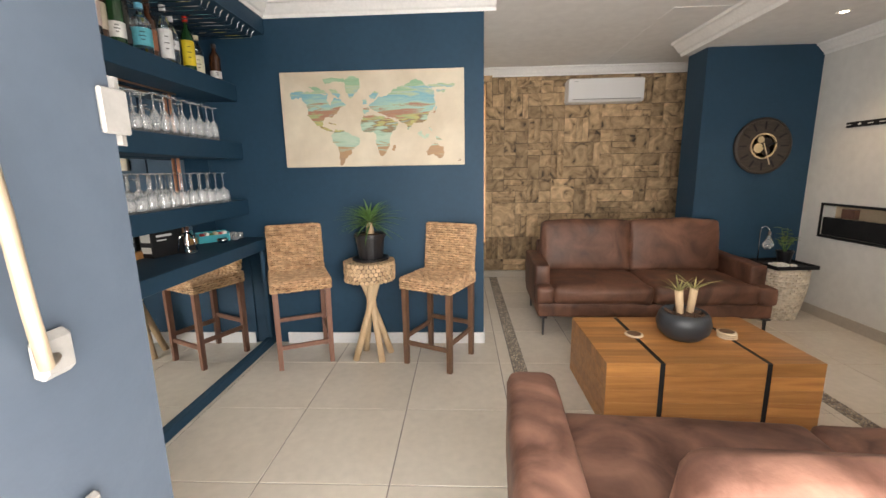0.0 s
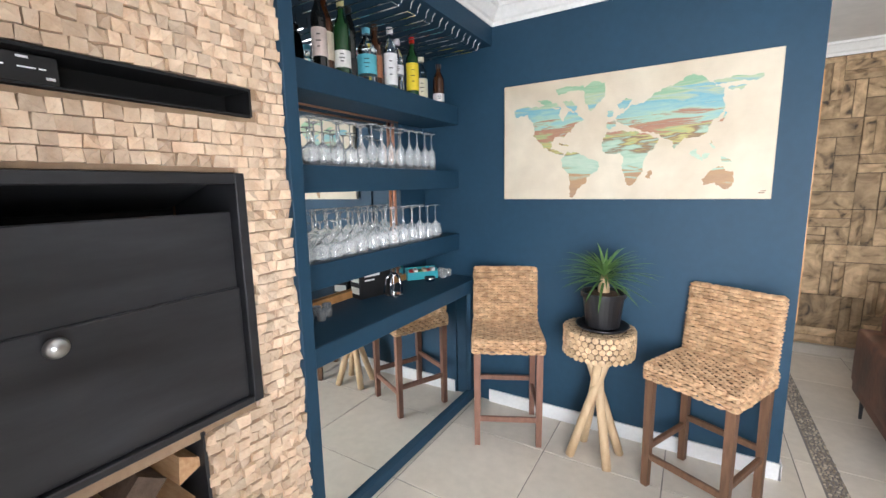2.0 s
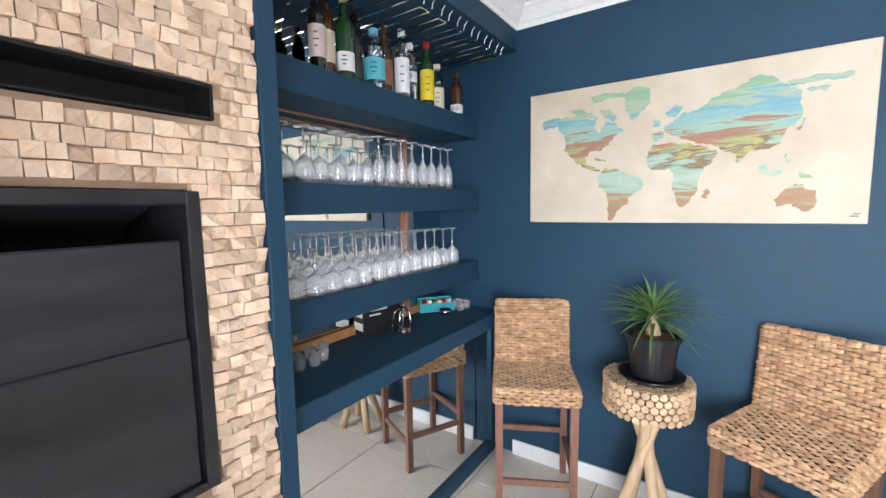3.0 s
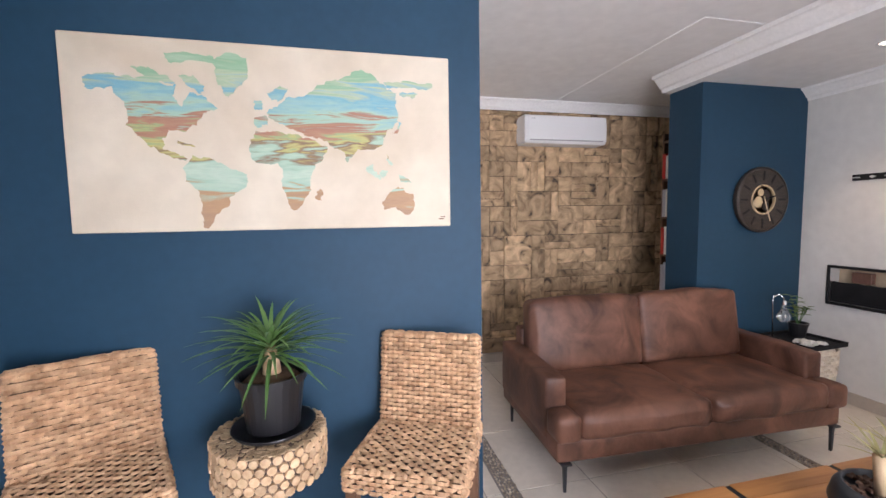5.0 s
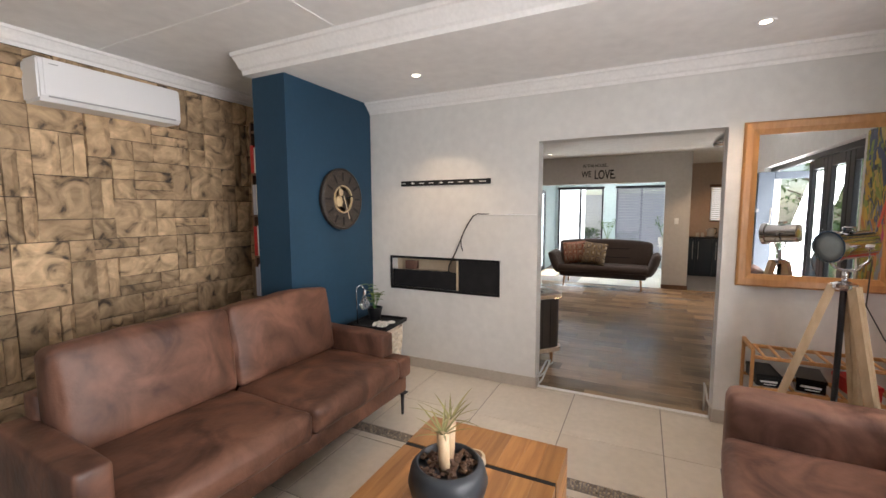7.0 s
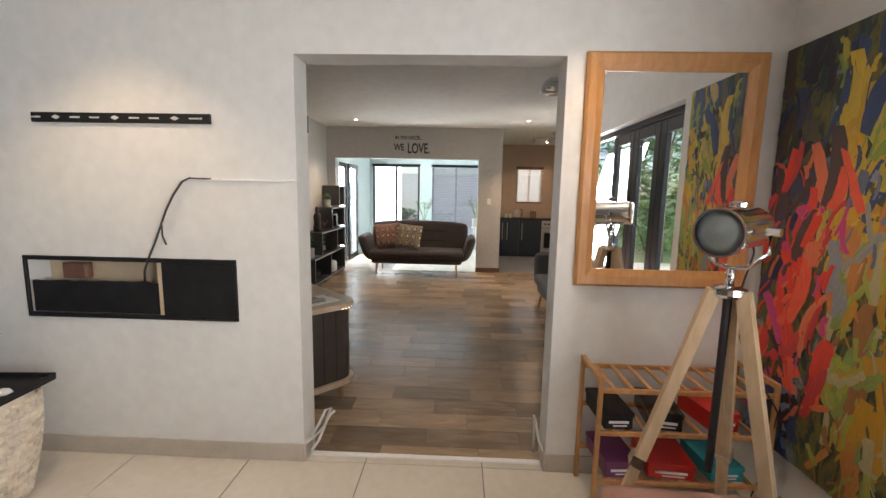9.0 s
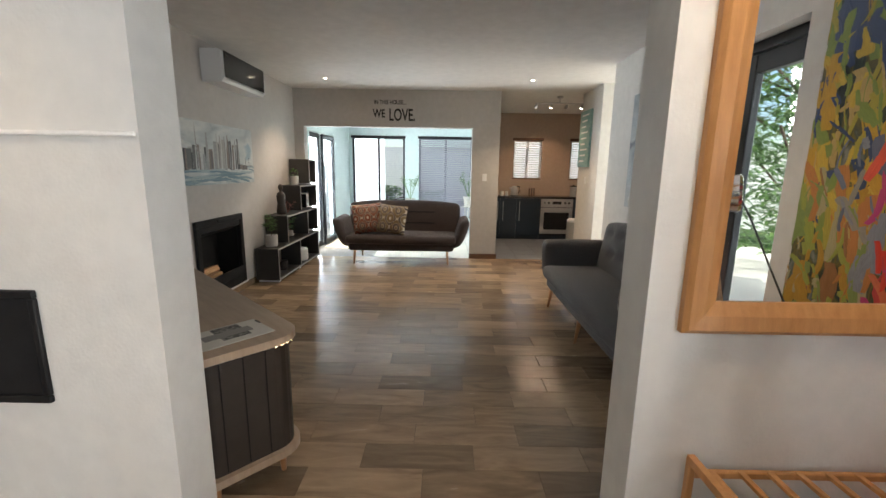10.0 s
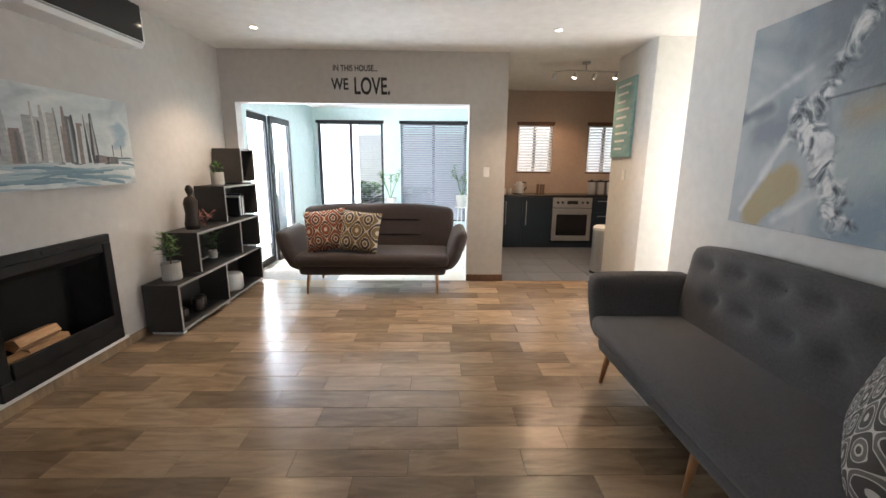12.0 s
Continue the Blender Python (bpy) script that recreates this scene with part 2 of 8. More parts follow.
M["oak_top"] = material("light_oak_top", (0.42, 0.30, 0.2), 0.35, second=(0.56, 0.43, 0.31), scale=4, stretch=(1.2, 9, 1), amount=0.7, bump=0.04)
M["tambour"] = material("dark_brown_slatted_front", (0.035, 0.027, 0.022), 0.45, second=(0.05, 0.04, 0.033), scale=8)
M["paper"] = material("printed_paper", (0.72, 0.7, 0.64), 0.5, second=(0.78, 0.76, 0.7), scale=5)
M["concrete"] = material("grey_concrete_pot", (0.42, 0.4, 0.37), 0.8, second=(0.52, 0.5, 0.46), scale=14, bump=0.2)
M["white_ceramic"] = material("white_ceramic", (0.7, 0.69, 0.66), 0.3)
M["bronze"] = material("dark_bronze", (0.035, 0.025, 0.02), 0.4, metal=0.3)
M["navy_door"] = material("navy_kitchen_front", (0.012, 0.025, 0.045), 0.3)
M["worktop"] = material("dark_granite_worktop", (0.018, 0.018, 0.019), 0.2, second=(0.05, 0.05, 0.05), scale=120)
M["copper"] = material("copper_pipe", (0.62, 0.31, 0.2), 0.3, metal=1.0)
# Sunroom slats, greyer and bluer than the kitchen ones.
M["slat"] = material("grey_blue_blind_slat", (0.42, 0.43, 0.5), 0.5)
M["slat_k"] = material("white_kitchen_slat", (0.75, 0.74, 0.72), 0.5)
M["text"] = material("black_vinyl_lettering", (0.012, 0.011, 0.01), 0.5)
M["ochre_card"] = material("ochre_card", (0.5, 0.36, 0.07), 0.5)
M["plum"] = material("plum_card", (0.14, 0.03, 0.1), 0.4)
M["red_box"] = material("red_card", (0.55, 0.025, 0.02), 0.4)
M["teal"] = material("turquoise_card", (0.03, 0.36, 0.42), 0.45)
M["beige"] = material("beige_lining_board", (0.55, 0.43, 0.29), 0.6, second=(0.62, 0.5, 0.35), scale=5)
M["basket"] = material("white_washed_basket_weave", (0.5, 0.41, 0.3), 0.75, second=(0.68, 0.6, 0.48), scale=30, island_tint=0.2, bump=0.5)
M["lens"] = material("frosted_lens", (0.2, 0.23, 0.23), 0.25, second=(0.24, 0.27, 0.27), scale=4)
M["bulb_glow"] = emitter("lit_bulb", (1.0, 0.85, 0.62), 14)
M["led"] = emitter("warm_led_strip", (1.0, 0.66, 0.32), 7)
M["grass"] = material("lawn", (0.05, 0.09, 0.025), 0.9, second=(0.09, 0.13, 0.04), scale=12)
M["paving"] = material("pale_paving", (0.4, 0.37, 0.33), 0.85, second=(0.48, 0.45, 0.4), scale=4, bump=0.2)
M["boundary"] = material("white_garden_wall", (0.72, 0.71, 0.68), 0.8, second=(0.78, 0.77, 0.74), scale=2, bump=0.2)
M["cable"] = material("dark_grey_cable", (0.04, 0.04, 0.04), 0.5)
M["white_cable"] = material("white_cable", (0.62, 0.6, 0.56), 0.5)
M["stone_white"] = material("white_pebbles", (0.7, 0.68, 0.62), 0.6, island_tint=0.1)
M["pink_dry"] = material("dried_pink_flower", (0.3, 0.13, 0.11), 0.8, island_tint=0.3)


# ---- mesh builder ----
class MB:
    """Vertices and faces of one mesh."""

    def __init__(self):
        self.v, self.f = [], []

    def add(self, verts, faces):
        k = len(self.v)
        self.v += [tuple(p) for p in verts]
        self.f += [tuple(i + k for i in q) for q in faces]
        return self

    def box(self, x0, x1, y0, y1, z0, z1):
        v = [(x, y, z) for x in (x0, x1) for y in (y0, y1) for z in (z0, z1)]
        return self.add(v, [(0, 1, 3, 2), (4, 6, 7, 5), (0, 4, 5, 1), (2, 3, 7, 6), (0, 2, 6, 4), (1, 5, 7, 3)])

    def cbox(self, x0, x1, y0, y1, z0, z1, b=0.004):
        """A box with chamfered edges."""
        lo, hi = (x0, y0, z0), (x1, y1, z1)
        idx, v = {}, []
        for sx in (0, 1):
            for sy in (0, 1):
                for sz in (0, 1):
                    s = (sx, sy, sz)
                    for a in range(3):
                        p = [(hi if s[k] else lo)[k] if k == a else (hi[k] - b if s[k] else lo[k] + b) for k in range(3)]
                        idx[s, a] = len(v)
                        v.append(p)
        f = []
        for a in range(3):
            o = [k for k in range(3) if k != a]
            for side in (0, 1):
                q = []
                for c in ((0, 0), (1, 0), (1, 1), (0, 1)):
                    s = [0, 0, 0]
                    s[a], s[o[0]], s[o[1]] = side, c[0], c[1]
                    q.append(idx[tuple(s), a])
                f.append(q if (side == 1) == (a != 1) else q[::-1])
            for c in ((0, 0), (1, 0), (0, 1), (1, 1)):
                s0, s1 = [0, 0, 0], [0, 0, 0]
                s0[o[0]], s0[o[1]] = c
                s1[o[0]], s1[o[1]] = c
                s1[a] = 1
                f.append((idx[tuple(s0), o[0]], idx[tuple(s0), o[1]], idx[tuple(s1), o[1]], idx[tuple(s1), o[0]]))
        for sx in (0, 1):
            for sy in (0, 1):
                for sz in (0, 1):
                    f.append([idx[(sx, sy, sz), a] for a in range(3)])
        return self.add(v, f)

    def rbox(self, c, size, r, n=4, puff=0.0, wob=0.0, seed=0.0):
        """A soft box: rounded edges, bulging faces, uneven where wob is given."""
        h = [s / 2 for s in size]

        def ticks(hh):
            rr = min(r, hh * 0.98)
            t = [-hh, -hh + rr * 0.29, -hh + rr]
            mid = hh - rr
            t += [-mid + 2 * mid * (k + 1) / (n + 1) for k in range(n)] + [mid, hh - rr * 0.29, hh]
            return t
        T = [ticks(x) for x in h]
        key = {}
        verts, faces = [], []

        def vert(p):
            k = tuple(round(q, 5) for q in p)
            if k not in key:
                q = []
                rr = [min(r, hh * 0.98) for hh in h]
                inner = [max(-h[i] + rr[i], min(h[i] - rr[i], p[i])) for i in range(3)]
                d = Vector([(p[i] - inner[i]) / rr[i] for i in range(3)])
                if d.length > 0:
                    d = d.normalized()
                q = [inner[i] + d[i] * rr[i] for i in range(3)]
                if puff:
                    for i in range(3):
                        j, m2 = (i + 1) % 3, (i + 2) % 3
                        if abs(p[i]) > h[i] - 1e-6:
                            q[i] += math.copysign(puff * (1 - (p[j] / h[j]) ** 2) * (1 - (p[m2] / h[m2]) ** 2), p[i])
                if wob:
                    nv = noise.noise(Vector(q) * 5 + Vector((seed, seed * 2, 0)))
                    q = [q[i] + wob * nv * (1 if abs(d[i]) > 0.3 else 0.2) for i in range(3)]
                key[k] = len(verts)
                verts.append([q[i] + c[i] for i in range(3)])
            return key[k]
        for a in range(3):
            j, m2 = (a + 1) % 3, (a + 2) % 3
            for side in (-1, 1):
                for u in range(len(T[j]) - 1):
                    for w in range(len(T[m2]) - 1):
                        q = []
                        for uu, ww in ((u, w), (u + 1, w), (u + 1, w + 1), (u, w + 1)):
                            p = [0, 0, 0]
                            p[a], p[j], p[m2] = side * h[a], T[j][uu], T[m2][ww]
                            q.append(vert(p))
                        faces.append(q if side > 0 else q[::-1])
        return self.add(verts, faces)

    def lathe(self, prof, n=24, c=(0, 0, 0)):
        """A turned shape: profile of (radius, height)."""
        v, f = [], []
        for r, z in prof:
            for k in range(n):
                a = 2 * math.pi * k / n
                v.append((c[0] + r * math.cos(a), c[1] + r * math.sin(a), c[2] + z))
        for i in range(len(prof) - 1):
            for k in range(n):
                q = (k + 1) % n
                f.append((i * n + k, i * n + q, (i + 1) * n + q, (i + 1) * n + k))
        if prof[0][0] > 1e-6:
            f.append(tuple(reversed(range(n))))
        if prof[-1][0] > 1e-6:
            f.append(tuple((len(prof) - 1) * n + k for k in range(n)))
        return self.add(v, f)

    def rod(self, a, b, r0, r1=None, n=10):
        """A straight round bar from a to b."""
        r1 = r0 if r1 is None else r1
        a, b = Vector(a), Vector(b)
        q = (b - a).to_track_quat("Z", "Y")
        v = []
        for p, r in ((a, r0), (b, r1)):
            for k in range(n):
                t = 2 * math.pi * k / n
                v.append(p + q @ Vector((r * math.cos(t), r * math.sin(t), 0)))
        f = [(k, (k + 1) % n, n + (k + 1) % n, n + k) for k in range(n)]
        return self.add(v, f + [tuple(reversed(range(n))), tuple(range(n, 2 * n))])

    def tube(self, pts, r, n=6):
        """A bent round bar through the points."""
        pts = [Vector(p) for p in pts]
        v, f = [], []
        for i, p in enumerate(pts):
            d = (pts[min(i + 1, len(pts) - 1)] - pts[max(i - 1, 0)])
            q = d.to_track_quat("Z", "Y")
            for k in range(n):
                t = 2 * math.pi * k / n
                v.append(p + q @ Vector((r * math.cos(t), r * math.sin(t), 0)))
        for i in range(len(pts) - 1):
            for k in range(n):
                q = (k + 1) % n
                f.append((i * n + k, i * n + q, (i + 1) * n + q, (i + 1) * n + k))
        f += [tuple(reversed(range(n))), tuple((len(pts) - 1) * n + k for k in range(n))]
        return self.add(v, f)

    def leg(self, a, b, w0, w1):
        """A square tapered bar from a to b."""
        v = []
        for p, w in ((a, w0), (b, w1)):
            v += [(p[0] - w, p[1] - w, p[2]), (p[0] + w, p[1] - w, p[2]), (p[0] + w, p[1] + w, p[2]), (p[0] - w, p[1] + w, p[2])]
        return self.add(v, [(0, 3, 2, 1), (4, 5, 6, 7), (0, 1, 5, 4), (1, 2, 6, 5), (2, 3, 7, 6), (3, 0, 4, 7)])

    def prism(self, outline, axis, a, b):
        """An outline in the two other axes, drawn out from a to b along the axis."""
        n = len(outline)
        v = []
        for t in (a, b):
            for p, q in outline:
                v.append((t, p, q) if axis == 0 else (p, t, q) if axis == 1 else (p, q, t))
        return self.add(v, [tuple(reversed(range(n))), tuple(range(n, 2 * n))] + [(k, (k + 1) % n, n + (k + 1) % n, n + k) for k in range(n)])

    def blade(self, base, direction, length, width, droop, n=5):
        """A narrow leaf that bends down towards its tip."""
        d = Vector(direction).normalized()
        flat = Vector((d.x, d.y, 0))
        flat = flat.normalized() if flat.length > 1e-4 else Vector((1, 0, 0))
        side = Vector((-flat.y, flat.x, 0))
        p, v = Vector(base), []
        for k in range(n + 1):
            t = k / n
            w = width * (1 - t) ** 0.7 * (0.75 + 0.5 * min(1, t * 3))
            v += [p - side * w, p + Vector((0, 0, -w * 0.4)), p + side * w]
            dd = (d + Vector((0, 0, -droop * t * 1.6))).normalized()
            p = p + dd * (length / n)
        f = []
        for k in range(n):
            f += [(3 * k, 3 * k + 1, 3 * k + 4, 3 * k + 3), (3 * k + 1, 3 * k + 2, 3 * k + 5, 3 * k + 4)]
        return self.add(v, f)

    def move(self, m):
        self.v = [tuple(m @ Vector(p)) for p in self.v]
        return self

    def mesh(self, name, mat, smooth=False):
        me = bpy.data.meshes.new(name)
        me.from_pydata(self.v, [], self.f)
        bm = bmesh.new()
        bm.from_mesh(me)
        bmesh.ops.recalc_face_normals(bm, faces=bm.faces)
        bm.to_mesh(me)
        bm.free()
        me.materials.append(mat)
        if smooth:
            for p in me.polygons:
                p.use_smooth = True
        me.update()
        return me


def part(name, mb, mat, parent=None, label="", smooth=False, m=None):
    me = mb.mesh(name, mat, smooth) if isinstance(mb, MB) else mb
    ob = new(name, me)
    if parent:
        ob.parent = parent
    if m is not None:
        ob.matrix_basis = m
    if label:
        ob["label"] = label
    return ob


def thing(name, label, category, m=None, group="", kind=""):
    ob = new(name)
    ob.empty_display_size = 0.1
    if m is not None:
        ob.matrix_basis = m
    return tagged(ob, label, category, group, kind)


def solo(name, mb, mat, label, category, m=None, group="", kind="", smooth=False):
    return tagged(part(name, mb, mat, None, "", smooth, m), label, category, group, kind)


def structure(name, mb, mat, label, category, smooth=False):
    return solo(name, mb, mat, label, category, kind="structure", smooth=smooth)


def smooth_by_angle(ob):
    for p in ob.data.polygons:
        p.use_smooth = True
    ob.data.set_sharp_from_angle(angle=radians(35))
    return ob


# ---- large structure ----
def wall(name, axis, face, thick, a0, a1, z0, z1, mat, label, holes=()):
    """A wall across the axis (0: faces along x), from face to face + thick, with holes (a0, a1, z0, z1)."""
    mb = MB()
    cuts = sorted({a0, a1, *[h for q in holes for h in q[:2]]})
    for p, q in zip(cuts, cuts[1:]):
        zs = [(z0, z1)]
        for h in holes:
            if h[0] <= p + 1e-6 and h[1] >= q - 1e-6:
                zs = [(lo, hi) for a, b in zs for lo, hi in ((a, min(b, h[2])), (max(a, h[3]), b)) if hi - lo > 1e-4]
        for lo, hi in zs:
            if axis == 0:
                mb.box(min(face, face + thick), max(face, face + thick), p, q, lo, hi)
            else:
                mb.box(p, q, min(face, face + thick), max(face, face + thick), lo, hi)
    return structure(name, mb, mat, label, "wall")


CORN = [(0, 0), (0.008, 0), (0.014, 0.022), (0.03, 0.03), (0.05, 0.055), (0.072, 0.078), (0.085, 0.082), (0.09, 0.1), (0, 0.1)]


def cornice(axis, a, b, wall_at, out, top, size=1.0):
    mb = MB()
    o = [(wall_at + out * p * size, top - (0.1 - q) * size) for p, q in CORN]
    mb.prism(o, axis, a, b)
    return structure("cornice_trim", mb, M["cornice"], "white moulded plaster cornice under the ceiling", "cornice")


H1, H2, HL = 2.72, 2.58, 2.62
# lounge
wall("wall_map", 1, 3.25, 0.12, -1.633, 0.08, 0, H1, M["blue"], "dark blue painted wall behind the bar stools")
wall("wall_map_niche_side", 1, 3.262, 0.1, -2.3, -1.633, 0, H1, M["blue"], "dark blue painted side wall of the bar niche")
wall("wall_niche_back", 0, -2.17, -0.12, 1.6, 3.262, 0, H1, M["blue"], "dark blue painted back wall of the bar niche")
wall("wall_braai", 0, -1.625, -0.5, 0.25, 1.575, 0, H1, M["mosaic_joint"], "backing wall of the stone-clad built-in grill", holes=[(-0.2, 1.40, 0.90, 1.655), (-0.2, 1.46, 1.825, 1.915), (-0.2, 1.21, 0.06, 0.86)])
wall("wall_braai_core", 0, -2.125, -0.1, -0.3, 1.6, 0, H1, M["soot"], "soot-dark core behind the built-in grill")
wall("wall_tv", 0, 3.355, 0.165, 0.25, 5.5, 0, H1, M["white_wall"], "off-white plastered wall with a wide doorway", holes=[(1.265, 2.562, 0, 2.105), (2.90, 4.03, 0.782, 1.092)])
wall("wall_tv_recess_back", 0, 3.5, 0.04, 2.85, 4.08, 0.74, 1.13, M["beige"], "beige lining of the wall recess")
wall("wall_south", 1, 0.05, 0.2, -2.2, 3.52, 0, H1, M["white_wall"], "white plastered wall with wide folding doors", holes=[(-0.55, 2.45, 0, 2.12)])
wall("wall_stone_backing", 1, 5.52, 0.12, -1.6, 3.52, 0, H1, M["stone_joint"], "backing wall of the stone cladding")
# Opening is made up, out of view, to hold the corridor fill lamp.
wall("wall_corridor_end", 0, -1.6, 0.1, 3.37, 5.52, 0, H1, M["white_wall"], "white wall with an added, unseen opening at the corridor end", holes=[(3.9, 4.9, 0.75, 2.2)])
wall("wall_clock_pier", 1, 4.24, 0.345, 2.27, 3.355, 0, H2, M["blue"], "dark blue painted pier with the wall clock")
structure("ceiling_lounge", MB().box(-2.3, 2.2, 0.05, 5.64, H1, H1 + 0.1).box(2.2, 3.52, 4.585, 5.64, H1, H1 + 0.1), M["ceiling"], "white lounge ceiling", "ceiling")
structure("ceiling_bulkhead", MB().box(2.2, 3.52, 0.05, 4.585, H2, H1 + 0.1), M["ceiling"], "white dropped ceiling along the doorway wall", "ceiling")
structure("ceiling_joint", MB().box(1.62, 1.635, 3.59, 5.4, H1 - 0.005, H1 - 0.0005).box(1.635, 2.2, 3.59, 3.605, H1 - 0.005, H1 - 0.0005), M["cornice"], "thin cover strips on the ceiling boards", "trim")
cornice(0, -1.6, 0.17, 3.25, -1, H1)
cornice(1, 3.25, 3.37, 0.08, 1, H1)
cornice(1, 0.25, 3.25, -1.6, 1, H1)
cornice(0, -1.5, 3.355, 5.5, -1, H1)
cornice(1, 0.25, 4.24, 3.355, -1, H2)
cornice(1, 0.25, 4.585, 2.2, -1, H1 - 0.005, 1.35)
cornice(0, 2.2, 3.27, 0.25, 1, H2)
# living room
wall("wall_fireplace", 1, 4.19, 0.15, 3.52, 9.1, 0, HL, M["grey_wall"], "grey-beige wall with an inset fireplace", holes=[(6.2, 7.02, 0.16, 0.85)])
wall("wall_love", 0, 8.956, 0.144, 0.98, 4.19, 0, HL, M["grey_wall"], "grey-beige wall with a lettering above a wide opening", holes=[(1.41, 4.04, 0, 2.065)])
wall("wall_paintings", 1, -0.08, -0.13, 3.52, 7.25, 0, HL, M["white_wall"], "white wall behind the long grey sofa")
wall("wall_tv_living_side", 0, 3.355, 0.165, -0.21, 0.05, 0, HL, M["white_wall"], "white wall end beside the doorway")
wall("wall_passage_west", 0, 7.25, -0.13, -1.8, -0.21, 0, HL, M["white_wall"], "white passage wall")
wall("wall_passage_end", 1, -1.8, -0.12, 7.12, 11.5, 0, HL, M["white_wall"], "white wall closing the passage", holes=[(7.35, 8.2, 0.3, 2.2)])
wall("wall_stub", 0, 8.28, 0.85, -1.8, -0.33, 0, HL, M["white_wall"], "white stub wall between passage and kitchen")
wall("wall_kitchen_far", 0, 11.4, 0.14, -1.8, 1.1, 0, HL, M["kitchen_wall"], "warm taupe kitchen wall with two small windows", holes=[(-0.24, 0.377, 1.247, 2.09), (-1.45, -0.84, 1.247, 2.09)])
wall("wall_partition", 1, 1.02, 0.1, 9.1, 12.15, 0, HL, M["aqua_wall"], "pale partition wall between sunroom and kitchen")
wall("wall_sunroom_far", 0, 12.0, 0.14, 1.12, 4.2, 0, HL, M["aqua_wall"], "pale aqua sunroom wall with two tall windows", holes=[(2.767, 3.977, 0.3, 2.14), (1.215, 2.445, 0.3, 2.14)])
wall("wall_sunroom_door", 1, 4.05, 0.14, 9.1, 12.0, 0, HL, M["aqua_wall"], "pale aqua sunroom wall with a glass sliding door", holes=[(9.24, 10.75, 0, 2.03)])
structure("ceiling_living", MB().box(3.52, 11.54, -1.92, 4.34, HL, HL + 0.1), M["ceiling"], "white living room ceiling", "ceiling")
structure("ceiling_sunroom", MB().box(9.1, 12.14, 1.12, 4.19, 2.38, HL), M["ceiling"], "white sunroom ceiling", "ceiling")
structure("floor_lounge", MB().box(-2.3, 3.43, -0.2, 5.64, -0.1, -0.004), M["grout"], "grey grout bed under the lounge floor tiles", "floor")
structure("floor_living", MB().box(3.43, 8.956, -1.92, 4.34, -0.1, -0.004), M["brown_grout"], "grout bed under the wood-look floor planks", "floor")
structure("floor_kitchen", MB().box(8.956, 12.14, -1.92, 4.34, -0.1, -0.004), M["grout"], "grout bed under the kitchen and sunroom tiles", "floor")
structure("door_sill", MB().cbox(3.405, 3.44, 1.268, 2.559, -0.01, 0.006, 0.003), M["cornice"], "white threshold strip in the doorway", "threshold")
# ground outside
structure("ground", MB().box(-60, 70, -60, 60, -0.4, -0.14), M["grass"], "green lawn round the house", "ground")
structure("paving_patio", MB().box(-4, 6, -4.5, -0.2, -0.139, -0.03), M["paving"], "pale patio paving outside the folding doors", "paving")
structure("paving_garden", MB().box(8.5, 16, 4.35, 7.5, -0.139, -0.05), M["paving"], "pale paving outside the sunroom", "paving")
structure("boundary_wall_south", MB().box(-8, 11, -7.2, -7.0, -0.139, 1.9), M["boundary"], "white garden boundary wall", "wall")
structure("boundary_wall_east", MB().box(13.6, 13.8, -6, 9, -0.139, 2.0), M["boundary"], "white garden boundary wall", "wall")
# skirtings
sk = MB().box(-1.62, 0.088, 3.238, 3.2495, 0, 0.095).box(0.0805, 0.092, 3.238, 3.37, 0, 0.095)
structure("baseboard_map_wall", sk, M["white_skirt"], "white tile skirting under the blue wall", "baseboard")
sk = MB().cbox(3.343, 3.3545, 2.562, 4.23, 0, 0.098, 0.003).cbox(3.343, 3.3545, 0.26, 1.265, 0, 0.098, 0.003).cbox(3.344, 3.45, 2.5505, 2.5615, 0, 0.098, 0.003).cbox(3.344, 3.45, 1.2655, 1.2765, 0, 0.098, 0.003)
structure("baseboard_tv_wall", sk, M["skirting_tile"], "beige tile skirting with a white plaster line", "baseboard")
structure("baseboard_stone_wall", MB().cbox(-1.4, 3.3, 5.47, 5.519, 0, 0.09, 0.003), M["skirting_tile"], "beige tile skirting under the stone wall", "baseboard")
sk = MB().cbox(8.942, 8.9555, 0.97, 1.415, 0, 0.08, 0.003).cbox(8.943, 9.1, 0.967, 0.9795, 0, 0.08, 0.003)
structure("baseboard_pier", sk, M["walnut"], "dark brown skirting round the pier", "baseboard")
structure("baseboard_fireplace_wall", MB().box(3.52, 8.95, 4.18, 4.1895, 0, 0.07), M["plank"], "brown skirting along the fireplace wall", "baseboard")


